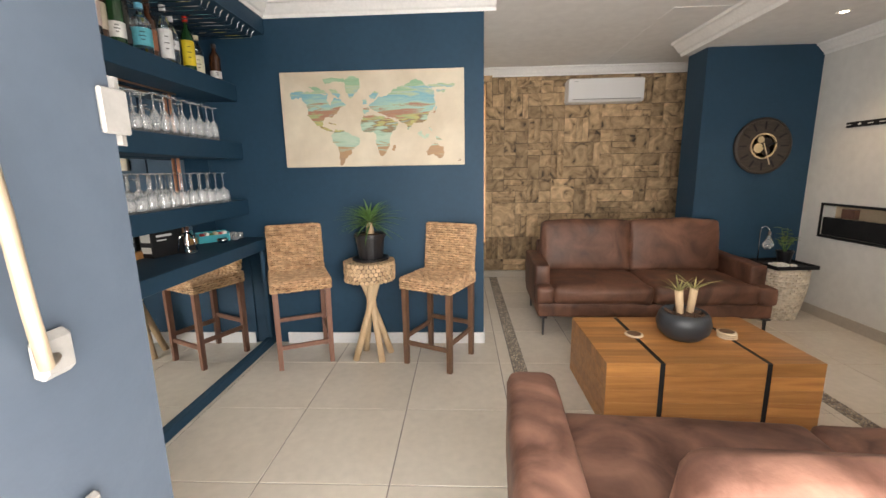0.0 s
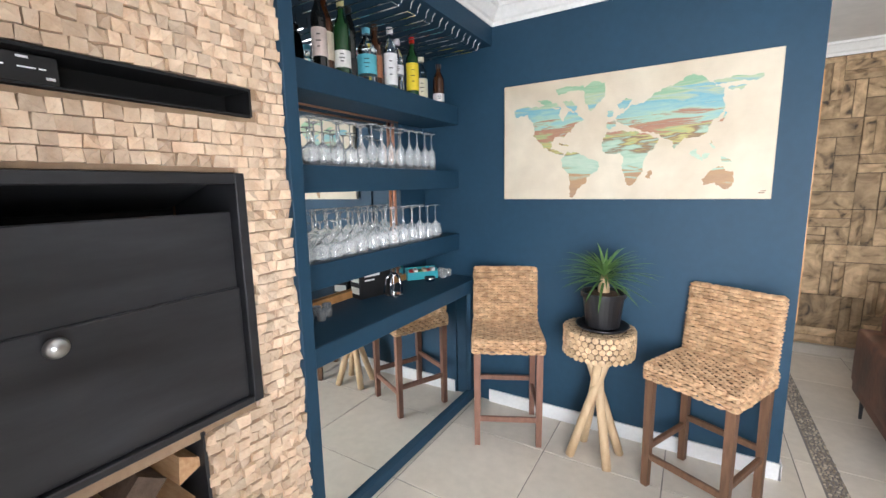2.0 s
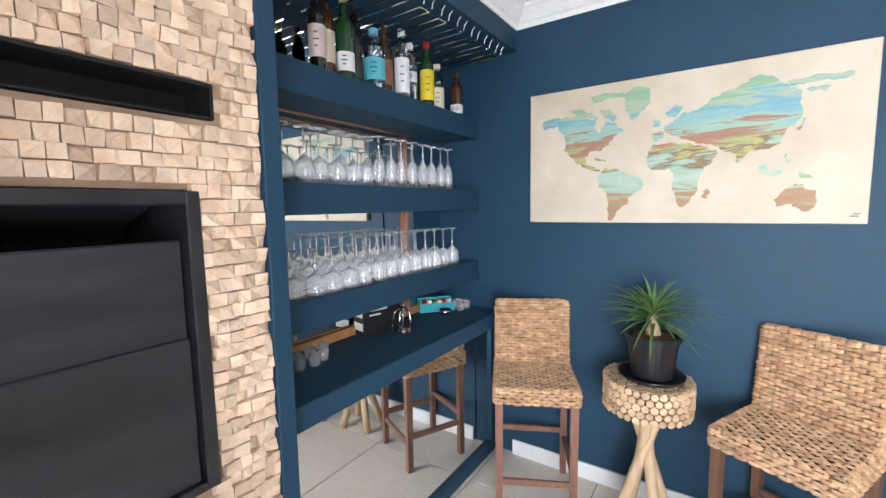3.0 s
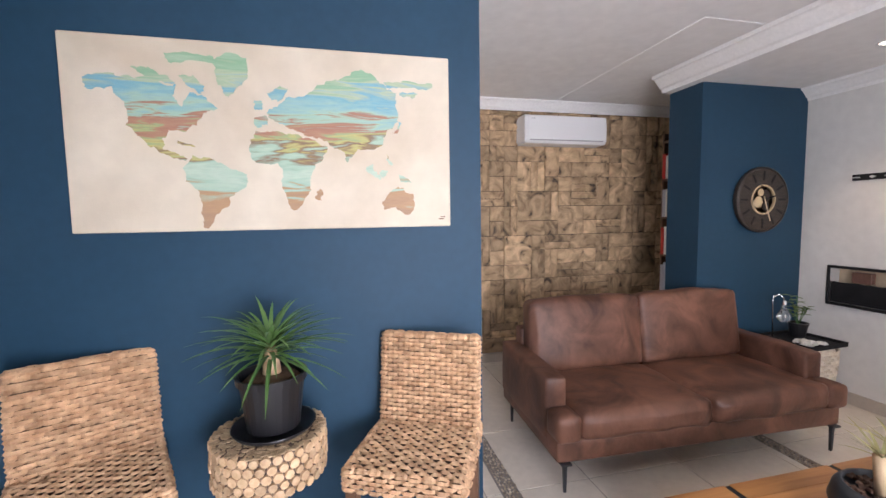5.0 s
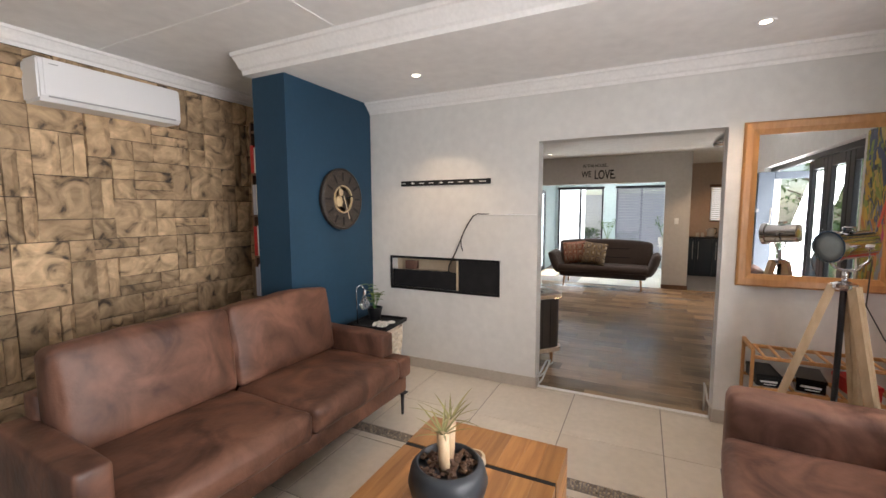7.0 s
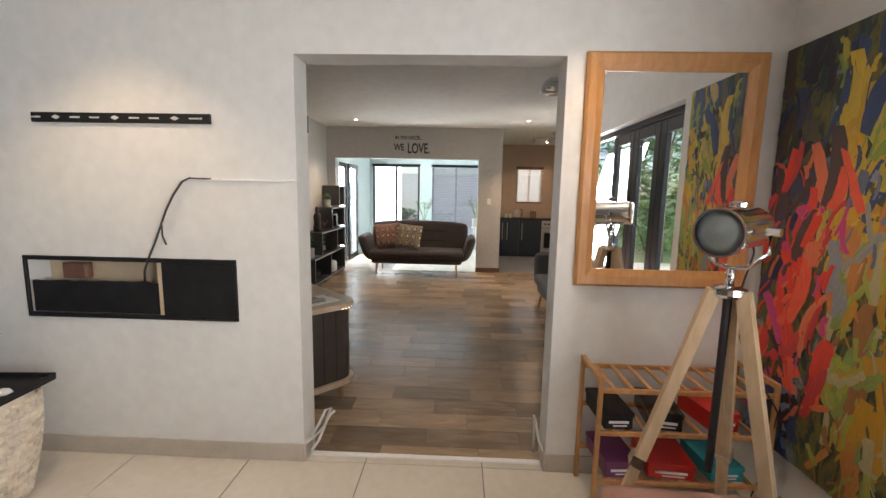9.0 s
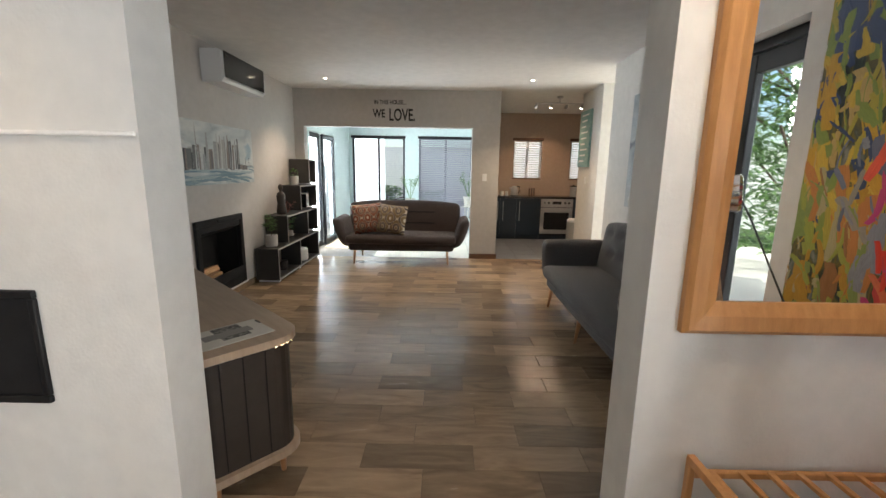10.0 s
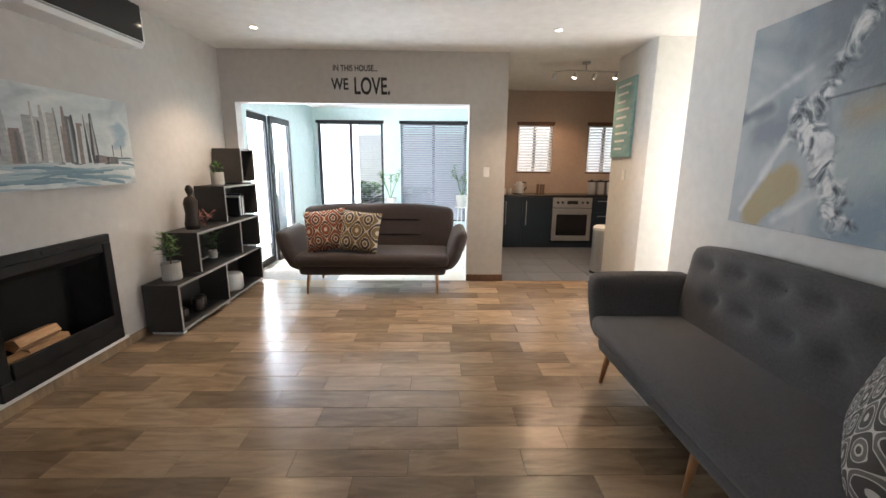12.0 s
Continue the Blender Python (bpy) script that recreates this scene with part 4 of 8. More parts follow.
# ---- lounge: bar niche ----
def bar_niche():
    structure("niche_bulkhead", MB().box(-2.17, -1.6, 1.578, 3.2495, 2.505, H1), M["blue"], "dark blue boxed bulkhead above the bar shelves", "bulkhead")
    structure("niche_post", MB().cbox(-2.17, -1.6, 1.578, 1.635, 0, 2.505, 0.003), M["blue"], "dark blue end panel of the bar niche", "panel")
    for z0, z1 in ((2.027, 2.151), (1.582, 1.706), (1.133, 1.253)):
        solo("shelf", MB().cbox(-2.16, -1.868, 1.636, 3.261, z0, z1, 0.003), M["blue"], "thick dark blue floating bar shelf", "shelf", group="bar shelves")
    solo("bar_counter", MB().cbox(-2.16, -1.706, 1.636, 3.261, 0.85, 0.94, 0.004), M["blue"], "thick dark blue bar counter", "counter")
    for k, (z0, z1) in enumerate(((0.94, 1.133), (1.253, 1.582), (1.706, 2.027), (2.151, 2.505))):
        solo("wall_mirror", MB().box(-2.169, -2.163, 1.64, 2.95, z0 + 0.002, z1 - 0.002), M["mirror"], "mirror panel on the back of the bar niche", "mirror", group="niche mirrors")
    t = thing("wall_mirror", "large mirror framed in dark blue wood under the bar counter", "mirror", pose(0, 0, 0))
    part("glass", MB().box(-1.775, -1.768, 1.735, 3.2, 0.065, 0.849), M["mirror"], t)
    part("bottom_frame", MB().cbox(-1.79, -1.74, 1.636, 3.261, 0.0, 0.065, 0.004), M["blue"], t)
    part("side_frame", MB().cbox(-1.79, -1.75, 1.636, 1.735, 0.066, 0.849, 0.004), M["blue"], t)
    part("side_frame", MB().cbox(-1.79, -1.75, 3.2, 3.261, 0.066, 0.849, 0.004), M["blue"], t)
    solo("copper_pipe", MB().tube([(-2.145, 2.86, 0.941), (-2.145, 2.86, 2.026)], 0.011, 8).rod((-2.1, 1.66, 2.018), (-2.1, 2.86, 2.018), 0.006), M["copper"], "thin copper conduit on the back of the shelves", "pipe")
    for k in range(11):
        y = 1.72 + k * 0.135
        mb = MB().tube([(-2.1, y, 2.504), (-2.1, y, 2.455), (-1.66, y, 2.455), (-1.645, y, 2.462), (-1.64, y, 2.485), (-1.625, y, 2.5)], 0.0035, 6)
        mb.tube([(-2.1, y + 0.06, 2.504), (-2.1, y + 0.06, 2.455), (-1.66, y + 0.06, 2.455), (-1.645, y + 0.06, 2.462), (-1.64, y + 0.06, 2.485), (-1.625, y + 0.06, 2.5)], 0.0035, 6)
        mb.rod((-1.66, y, 2.455), (-1.66, y + 0.06, 2.455), 0.003).rod((-2.0, y, 2.455), (-2.0, y + 0.06, 2.455), 0.003)
        solo("glass_rack", mb, M["chrome"], "chrome wire glass rail under the bulkhead", "glass rack", group="glass rails")


bar_niche()

BOTTLE_GLASS = {}


def bottle(y, x, r, h, neck, color, label_color, cap, label, group="bottles", lab=(0.15, 0.5), shoulder=0.62):
    t = thing("bottle", label, "bottle", pose(x, y, 2.152, 0, 0, 0), group)
    if color not in BOTTLE_GLASS:
        m = material("bottle_glass_%d" % len(BOTTLE_GLASS), color, 0.06, spec=0.6)
        if min(color) > 0.3:
            m = glass("clear_bottle_glass", (0.9, 0.95, 0.97), 0.02)
        BOTTLE_GLASS[color] = m
    n = neck
    prof = [(0, 0), (r * 0.9, 0), (r, 0.006), (r, h * shoulder), (r * 0.93, h * (shoulder + 0.05)), (n * 1.5, h * (shoulder + 0.14)), (n, h * (shoulder + 0.2)), (n, h * 0.94), (n * 1.15, h * 0.945), (n * 1.15, h * 0.97), (0, h * 0.97)]
    part("body", MB().lathe(prof, 18), BOTTLE_GLASS[color], t, smooth=False)
    part("cap", MB().lathe([(n * 1.22, h * 0.9), (n * 1.22, h), (0, h)], 14), material("cap_paint", cap, 0.35), t, "bottle cap")
    a, b = lab
    lb = part("label", MB().lathe([(r + 0.0006, h * a), (r + 0.001, h * a + 0.001), (r + 0.001, h * b)], 18), material("bottle_label", label_color, 0.6, second=tuple(c * 0.8 for c in label_color), scale=40), t, "printed paper label")
    dk = material("label_print", tuple(0.15 * c for c in label_color), 0.6)
    mb = MB()
    for k, (z, w) in enumerate(((0.72, 0.5), (0.5, 0.7), (0.3, 0.4))):
        zz = h * (a + (b - a) * z)
        q = 7
        v = []
        for i in range(q):
            an = radians(-50) + (i / (q - 1) - 0.5) * w
            for dz in (0, h * 0.018):
                v.append(((r + 0.0016) * math.cos(an), (r + 0.0016) * math.sin(an), zz + dz))
        mb.add(v, [(2 * i, 2 * i + 2, 2 * i + 3, 2 * i + 1) for i in range(q - 1)])
    tagged(part("print", mb, dk, lb, "small unreadable print"), kind="stuff")


GREEN, BROWN, DARK, CLEAR = (0.012, 0.05, 0.016), (0.05, 0.018, 0.007), (0.008, 0.008, 0.007), (0.8, 0.85, 0.88)
bottle(2.063, -1.935, 0.034, 0.356, 0.014, DARK, (0.62, 0.5, 0.45), (0.05, 0.03, 0.03), "dark wine bottle with a pale label")
bottle(2.129, -1.965, 0.040, 0.368, 0.015, BROWN, (0.55, 0.47, 0.36), (0.5, 0.46, 0.38), "sparkling wine bottle with a beige label")
bottle(2.211, -1.935, 0.039, 0.356, 0.015, GREEN, (0.75, 0.74, 0.7), (0.6, 0.5, 0.25), "green champagne bottle with gold foil", lab=(0.1, 0.32))
bottle(2.299, -1.965, 0.032, 0.356, 0.014, DARK, (0.03, 0.03, 0.03), (0.02, 0.02, 0.02), "tall slim black bottle", lab=(0.1, 0.3), shoulder=0.68)
bottle(2.392, -1.935, 0.050, 0.276, 0.018, CLEAR, (0.1, 0.42, 0.5), (0.12, 0.4, 0.55), "squat clear gin bottle with a turquoise label")
bottle(2.499, -1.965, 0.038, 0.333, 0.015, BROWN, (0.28, 0.11, 0.05), (0.05, 0.02, 0.01), "brown liqueur bottle with an amber label")
bottle(2.595, -1.935, 0.037, 0.339, 0.015, CLEAR, (0.82, 0.82, 0.82), (0.82, 0.82, 0.82), "clear spirit bottle with a white label", lab=(0.08, 0.58))
bottle(2.699, -1.965, 0.036, 0.310, 0.015, CLEAR, (0.75, 0.76, 0.78), (0.6, 0.6, 0.62), "clear spirit bottle with a pale band", lab=(0.35, 0.52))
bottle(2.810, -1.935, 0.038, 0.345, 0.014, GREEN, (0.78, 0.6, 0.03), (0.6, 0.02, 0.02), "green whisky bottle with a yellow label and red cap", lab=(0.1, 0.56))
bottle(2.950, -1.965, 0.040, 0.270, 0.017, CLEAR, (0.72, 0.68, 0.5), (0.7, 0.66, 0.5), "small round bottle with a cream label", lab=(0.05, 0.5))
bottle(3.115, -1.935, 0.038, 0.259, 0.015, BROWN, (0.75, 0.72, 0.7), (0.03, 0.02, 0.02), "squat amber bottle with a white label", lab=(0.06, 0.26))


def glass_shape(h, bowl_r, foot_r, stem, bowl_h):
    """An upturned stemmed glass: rim down, foot up."""
    s = bowl_h
    out = [(bowl_r * 0.9, 0), (bowl_r, s * 0.35), (bowl_r * 0.88, s * 0.75), (0.006, s), (0.0042, s + 0.01), (0.004, h - 0.012), (foot_r * 0.4, h - 0.005), (foot_r, h - 0.002), (foot_r, h), (0, h)]
    inn = [(bowl_r * 0.9 - 0.0015, 0.0005), (bowl_r - 0.0015, s * 0.35), (bowl_r * 0.88 - 0.0015, s * 0.73), (0, s * 0.97)]
    return MB().lathe(list(reversed(inn)) + out, 14).mesh("glass", M["glass"], True)


def glassware():
    rnd = random.Random(9)
    flute, wine, round_g = glass_shape(0.235, 0.029, 0.034, 0, 0.15), glass_shape(0.22, 0.043, 0.038, 0, 0.11), glass_shape(0.19, 0.05, 0.038, 0, 0.09)

    def put(me, x, y, z, label):
        ob = solo("wine_glass", me, None, label, "glass", Matrix.Translation((x, y, z)), "upturned stemmed glasses")
        ob.visible_shadow = False
    for k in range(16):
        y = 1.7 + k * 0.087
        me = flute if k > 7 else wine
        put(me, -1.93, y + rnd.uniform(-.008, .008), 1.707, "clear stemmed glass standing upside down on the shelf")
        if k % 2 == 0 and k < 14:
            put(flute if k > 5 else wine, -2.04, y + 0.04, 1.707, "clear stemmed glass standing upside down on the shelf")
    for k in range(15):
        y = 1.7 + k * 0.096
        put(round_g if k < 6 else wine, -1.935, y + rnd.uniform(-.008, .008), 1.254, "clear stemmed glass standing upside down on the shelf")
        if k > 1:
            put(wine, -2.05, y - 0.03, 1.254, "clear stemmed glass standing upside down on the shelf")
    tumbler = MB().lathe([(0, 0.008), (0.02, 0.008), (0.024, 0.05), (0.026, 0.05), (0.0225, 0), (0, 0)], 14).mesh("shot_glass", M["glass"], True)
    for k, (x, y) in enumerate(((-1.98, 1.93), (-2.04, 1.97), (-1.97, 2.0), (-2.05, 2.04), (-1.99, 2.06), (-2.05, 2.11), (-1.93, 3.12), (-1.985, 3.14), (-1.93, 3.19), (-1.99, 3.2))):
        ob = solo("shot_glass", tumbler, None, "small clear shot glass on the bar counter", "glass", Matrix.Translation((x, y, 0.941)), "shot glasses")
        ob.visible_shadow = False


glassware()


def bar_clutter():
    t = thing("box", "black boxed bar set with white print", "box", pose(-2.075, 2.5, 0.941, 0, 0, -13))
    part("carton", MB().cbox(-0.05, 0.05, -0.115, 0.115, 0, 0.178, 0.002), M["black"], t)
    part("print", MB().box(0.0505, 0.051, -0.08, 0.03, 0.13, 0.145).box(0.0505, 0.051, -0.08, -0.01, 0.105, 0.113), M["white_plastic"], t, "white unreadable print")
    part("side_picture", MB().box(-0.04, 0.04, -0.116, -0.1153, 0.03, 0.07).box(-0.04, 0.04, -0.116, -0.1153, 0.1, 0.16), M["paper"], t, "white pictures on the side")
    t = thing("bar_tool_set", "chrome bar tools hanging on a small stand", "bar tools", pose(-1.945, 2.56, 0.941))
    part("base", MB().lathe([(0.055, 0), (0.055, 0.008), (0.04, 0.012), (0, 0.012)], 20), M["chrome"], t, smooth=False)
    part("post", MB().rod((0, 0, 0.01), (0, 0, 0.15), 0.005), M["chrome"], t)
    for a in range(5):
        an = a * 1.257
        part("tool", MB().tube([(0.01 * math.cos(an), 0.01 * math.sin(an), 0.14), (0.045 * math.cos(an), 0.045 * math.sin(an), 0.11), (0.06 * math.cos(an), 0.06 * math.sin(an), 0.02)], 0.006, 8), M["chrome"], t, smooth=True)
    t = thing("caddy", "turquoise card caddy filled with small packets", "caddy", pose(-2.06, 3.03, 0.941, 0, 0, -40) @ Matrix.Scale(0.8, 4))
    part("tray", MB().box(-0.05, 0.05, -0.14, 0.14, 0, 0.004).box(0.047, 0.05, -0.14, 0.14, 0.004, 0.07).box(-0.05, -0.047, -0.14, 0.14, 0.004, 0.1).box(-0.047, 0.047, -0.14, -0.137, 0.004, 0.09).box(-0.047, 0.047, 0.137, 0.14, 0.004, 0.09), M["teal"], t)
    cols = [M["red_box"], M["paper"], M["leaf"], M["beige"], M["red_box"], M["paper"]]
    for k in range(6):
        part("packet", MB().cbox(-0.03, 0.03, -0.016, 0.016, 0.005, 0.085 + 0.01 * (k % 2), 0.002).move(pose(0.01, -0.1 + k * 0.04, 0, 0, 8 - 4 * (k % 3), 0)), cols[k], t)
    t = thing("bowl", "small chrome bowl on the bar counter", "bowl", pose(-1.955, 2.98, 0.941))
    part("bowl_shell", MB().lathe([(0.02, 0), (0.03, 0.002), (0.045, 0.03), (0.043, 0.03), (0.027, 0.006), (0, 0.005)], 22), M["chrome"], t, smooth=True)
    solo("wooden_board", MB().cbox(-2.15, -2.135, 1.75, 2.95, 0.941, 0.985, 0.003), M["pine"], "low honey wooden batten along the back of the counter", "batten")


bar_clutter()


# ---- lounge: built-in grill ----
def braai():
    t = thing("built_in_grill", "black steel built-in grill with a sliding two-part front", "grill", pose(0, 0, 0))
    x = -1.625
    for q in ((1.372, 1.404, 0.902, 1.652), (0.26, 1.3715, 1.62, 1.652), (0.26, 1.3715, 0.902, 0.925)):
        part("surround_bar", MB().cbox(x - 0.35, x + 0.024, *q, 0.003), M["black_steel"], t)
    part("firebox", MB().box(x - 0.36, x - 0.35, 0.26, 1.366, 0.925, 1.62), M["soot"], t, "soot-black inside")
    part("hood_slope", MB().prism([(x - 0.3, 1.62), (x - 0.05, 1.62), (x - 0.3, 1.54)], 1, 0.3, 1.33), M["black_steel"], t)
    part("upper_panel", MB().cbox(x - 0.02, x - 0.004, 0.262, 1.365, 1.29, 1.535, 0.004), M["black_steel"], t)
    part("lower_panel", MB().cbox(x - 0.012, x + 0.008, 0.262, 1.365, 0.926, 1.296, 0.004), M["black_steel"], t)
    part("knob", MB().lathe([(0.008, 0), (0.008, 0.02), (0.022, 0.024), (0.025, 0.032), (0.018, 0.042), (0, 0.045)], 20).move(pose(x + 0.008, 0.905, 1.262, 0, 90, 0)), M["steel"], t, "round steel knob", smooth=True)
    s = thing("car_radio", "black audio unit in a slot of the stone cladding", "radio", pose(0, 0, 0))
    part("back_plate", MB().box(x - 0.12, x - 0.115, 0.26, 1.458, 1.828, 1.912), M["black"], s)
    part("end_plate", MB().box(x - 0.115, x + 0.012, 1.45, 1.458, 1.828, 1.912), M["black"], s)
    part("top_plate", MB().box(x - 0.115, x + 0.014, 0.26, 1.45, 1.9045, 1.912), M["black"], s)
    part("bottom_plate", MB().box(x - 0.115, x + 0.014, 0.26, 1.45, 1.828, 1.833), M["black"], s)
    part("faceplate", MB().cbox(x - 0.03, x - 0.012, 0.78, 1.0, 1.836, 1.9, 0.003), M["gloss_black"], s)
    mb = MB()
    for y, z, w, h in ((0.93, 1.888, 0.02, 0.005), (0.93, 1.868, 0.03, 0.003), (0.965, 1.868, 0.012, 0.003), (0.89, 1.868, 0.02, 0.003), (0.975, 1.848, 0.016, 0.006)):
        mb.box(x - 0.0119, x - 0.0112, y, y + w, z, z + h)
    part("markings", mb, M["white_plastic"], s, "small white markings")
    # firewood below
    rnd = random.Random(6)
    for k in range(17):
        r = rnd.uniform(0.045, 0.065)
        row, col = divmod(k, 6)
        y, z = 0.52 + col * 0.118 + 0.05 * (row % 2), 0.13 + row * 0.11
        n = rnd.choice((3, 4, 4, 5))
        a0 = rnd.uniform(0, 6)
        o = [(y + r * rnd.uniform(0.8, 1.15) * math.cos(a0 + 2 * math.pi * q / n), z + r * rnd.uniform(0.8, 1.1) * math.sin(a0 + 2 * math.pi * q / n)) for q in range(n)]
        log = thing("firewood_log", "split firewood log with a pale cut face", "log", None, "stacked firewood")
        part("wood", MB().prism(o, 0, x - 0.33, x - rnd.uniform(-0.03, 0.03)), M["firewood"] if k % 3 else M["bark"], log)
    for k in range(20):
        row, col = divmod(k, 5)
        r = rnd.uniform(0.05, 0.07)
        y, z = 0.62 + col * 0.125 + 0.05 * (row % 2), 0.45 + row * 0.11
        n = rnd.choice((3, 4, 4))
        a0 = rnd.uniform(0, 6)
        o = [(y + r * math.cos(a0 + 2 * math.pi * q / n), z + r * rnd.uniform(0.8, 1.1) * math.sin(a0 + 2 * math.pi * q / n)) for q in range(n)]
        log = thing("firewood_log", "split firewood log with a pale cut face", "log", None, "stacked firewood")
        part("wood", MB().prism(o, 0, x - 0.33, x - rnd.uniform(-0.03, 0.03)), M["firewood"] if k % 3 else M["bark"], log)
    solo("wood_niche_lining", MB().box(x - 0.36, x - 0.35, 0.26, 1.21, 0.06, 0.86).box(x - 0.35, x + 0.01, 1.2, 1.21, 0.06, 0.88), M["black_steel"], "black steel lining of the firewood niche", "lining")


braai()


# ---- air conditioners, clock, recess, rail ----
def air_conditioner(label, m, front):
    t = thing("air_conditioner", label, "air conditioner", m, "split air conditioners")
    o = [(0, 0), (0, 0.3), (-0.17, 0.3), (-0.205, 0.28), (-0.215, 0.2), (-0.215, 0.035), (-0.19, 0.0)]
    part("body", MB().prism(o, 0, -0.46, 0.46), M["white_plastic"], t)
    part("front_panel", MB().cbox(-0.44, 0.44, -0.2205, -0.2155, 0.042, 0.286, 0.002), front, t)
    part("flap", MB().cbox(-0.42, 0.42, -0.2185, -0.2155, 0.026, 0.038, 0.001), M["grey_plastic"], t, "grey air flap")
    for s in (-1, 1):
        part("end_cap", MB().cbox(s * 0.455, s * 0.468, -0.2, -0.002, 0.02, 0.28, 0.003), M["white_plastic"], t)
    part("marking", MB().box(-0.41, -0.36, -0.2212, -0.2206, 0.25, 0.256), M["grey_plastic"], t)
    return t


air_conditioner("white split air conditioner high on the stone wall", pose(1.682, 5.495, 2.262) @ Matrix.Diagonal((0.97, 1, 0.94, 1)), M["white_plastic"])
air_conditioner("white split air conditioner with a glossy black front", pose(6.985, 4.188, 2.24), M["gloss_black"])


def clock():
    t = thing("wall_clock", "round dark wood wall clock with open brass gears", "clock", pose(2.865, 4.238, 1.645, 90, 0, 0))
    wood = material("aged_dark_wood", (0.014, 0.011, 0.009), 0.5, second=(0.05, 0.036, 0.026), scale=12, stretch=(1, 6, 1), bump=0.3)
    part("case", MB().lathe([(0.262, 0), (0.272, 0.012), (0.272, 0.04), (0.255, 0.05), (0.25, 0.042), (0.125, 0.04), (0.12, 0.03), (0, 0.03)], 48), wood, t)
    part("inner_ring", MB().lathe([(0.112, 0.03), (0.112, 0.049), (0.124, 0.049), (0.124, 0.03)], 40), M["brass"], t, "brass ring")
    for k, (x, y, r) in enumerate(((0.03, 0.03, 0.055), (-0.045, -0.02, 0.05), (0.03, -0.055, 0.04), (-0.03, 0.06, 0.033))):
        g = MB()
        n = 16
        o = []
        for q in range(n * 2):
            rr = r * (1.0 if q % 2 else 0.88)
            o.append((x + rr * math.cos(math.pi * q / n), y + rr * math.sin(math.pi * q / n)))
        g.prism(o, 2, 0.031 + 0.003 * k, 0.036 + 0.003 * k)
        part("gear", g, M["brass"] if k % 2 else M["bronze"], t)
    for k in range(12):
        a = 2 * math.pi * k / 12
        mk = MB().box(-0.008, 0.008, 0.16, 0.235, 0.0425, 0.045).move(Matrix.Rotation(a, 4, "Z"))
        part("numeral_mark", mk, M["black"], t)
    part("hour_hand", MB().box(-0.006, 0.006, -0.02, 0.12, 0.052, 0.055).move(Matrix.Rotation(radians(-75), 4, "Z")), M["black"], t)
    part("minute_hand", MB().box(-0.005, 0.005, -0.03, 0.19, 0.056, 0.058).move(Matrix.Rotation(radians(-160), 4, "Z")), M["beige"], t)


M["brass"] = material("aged_brass", (0.56, 0.44, 0.27), 0.45, metal=0.3)
clock()


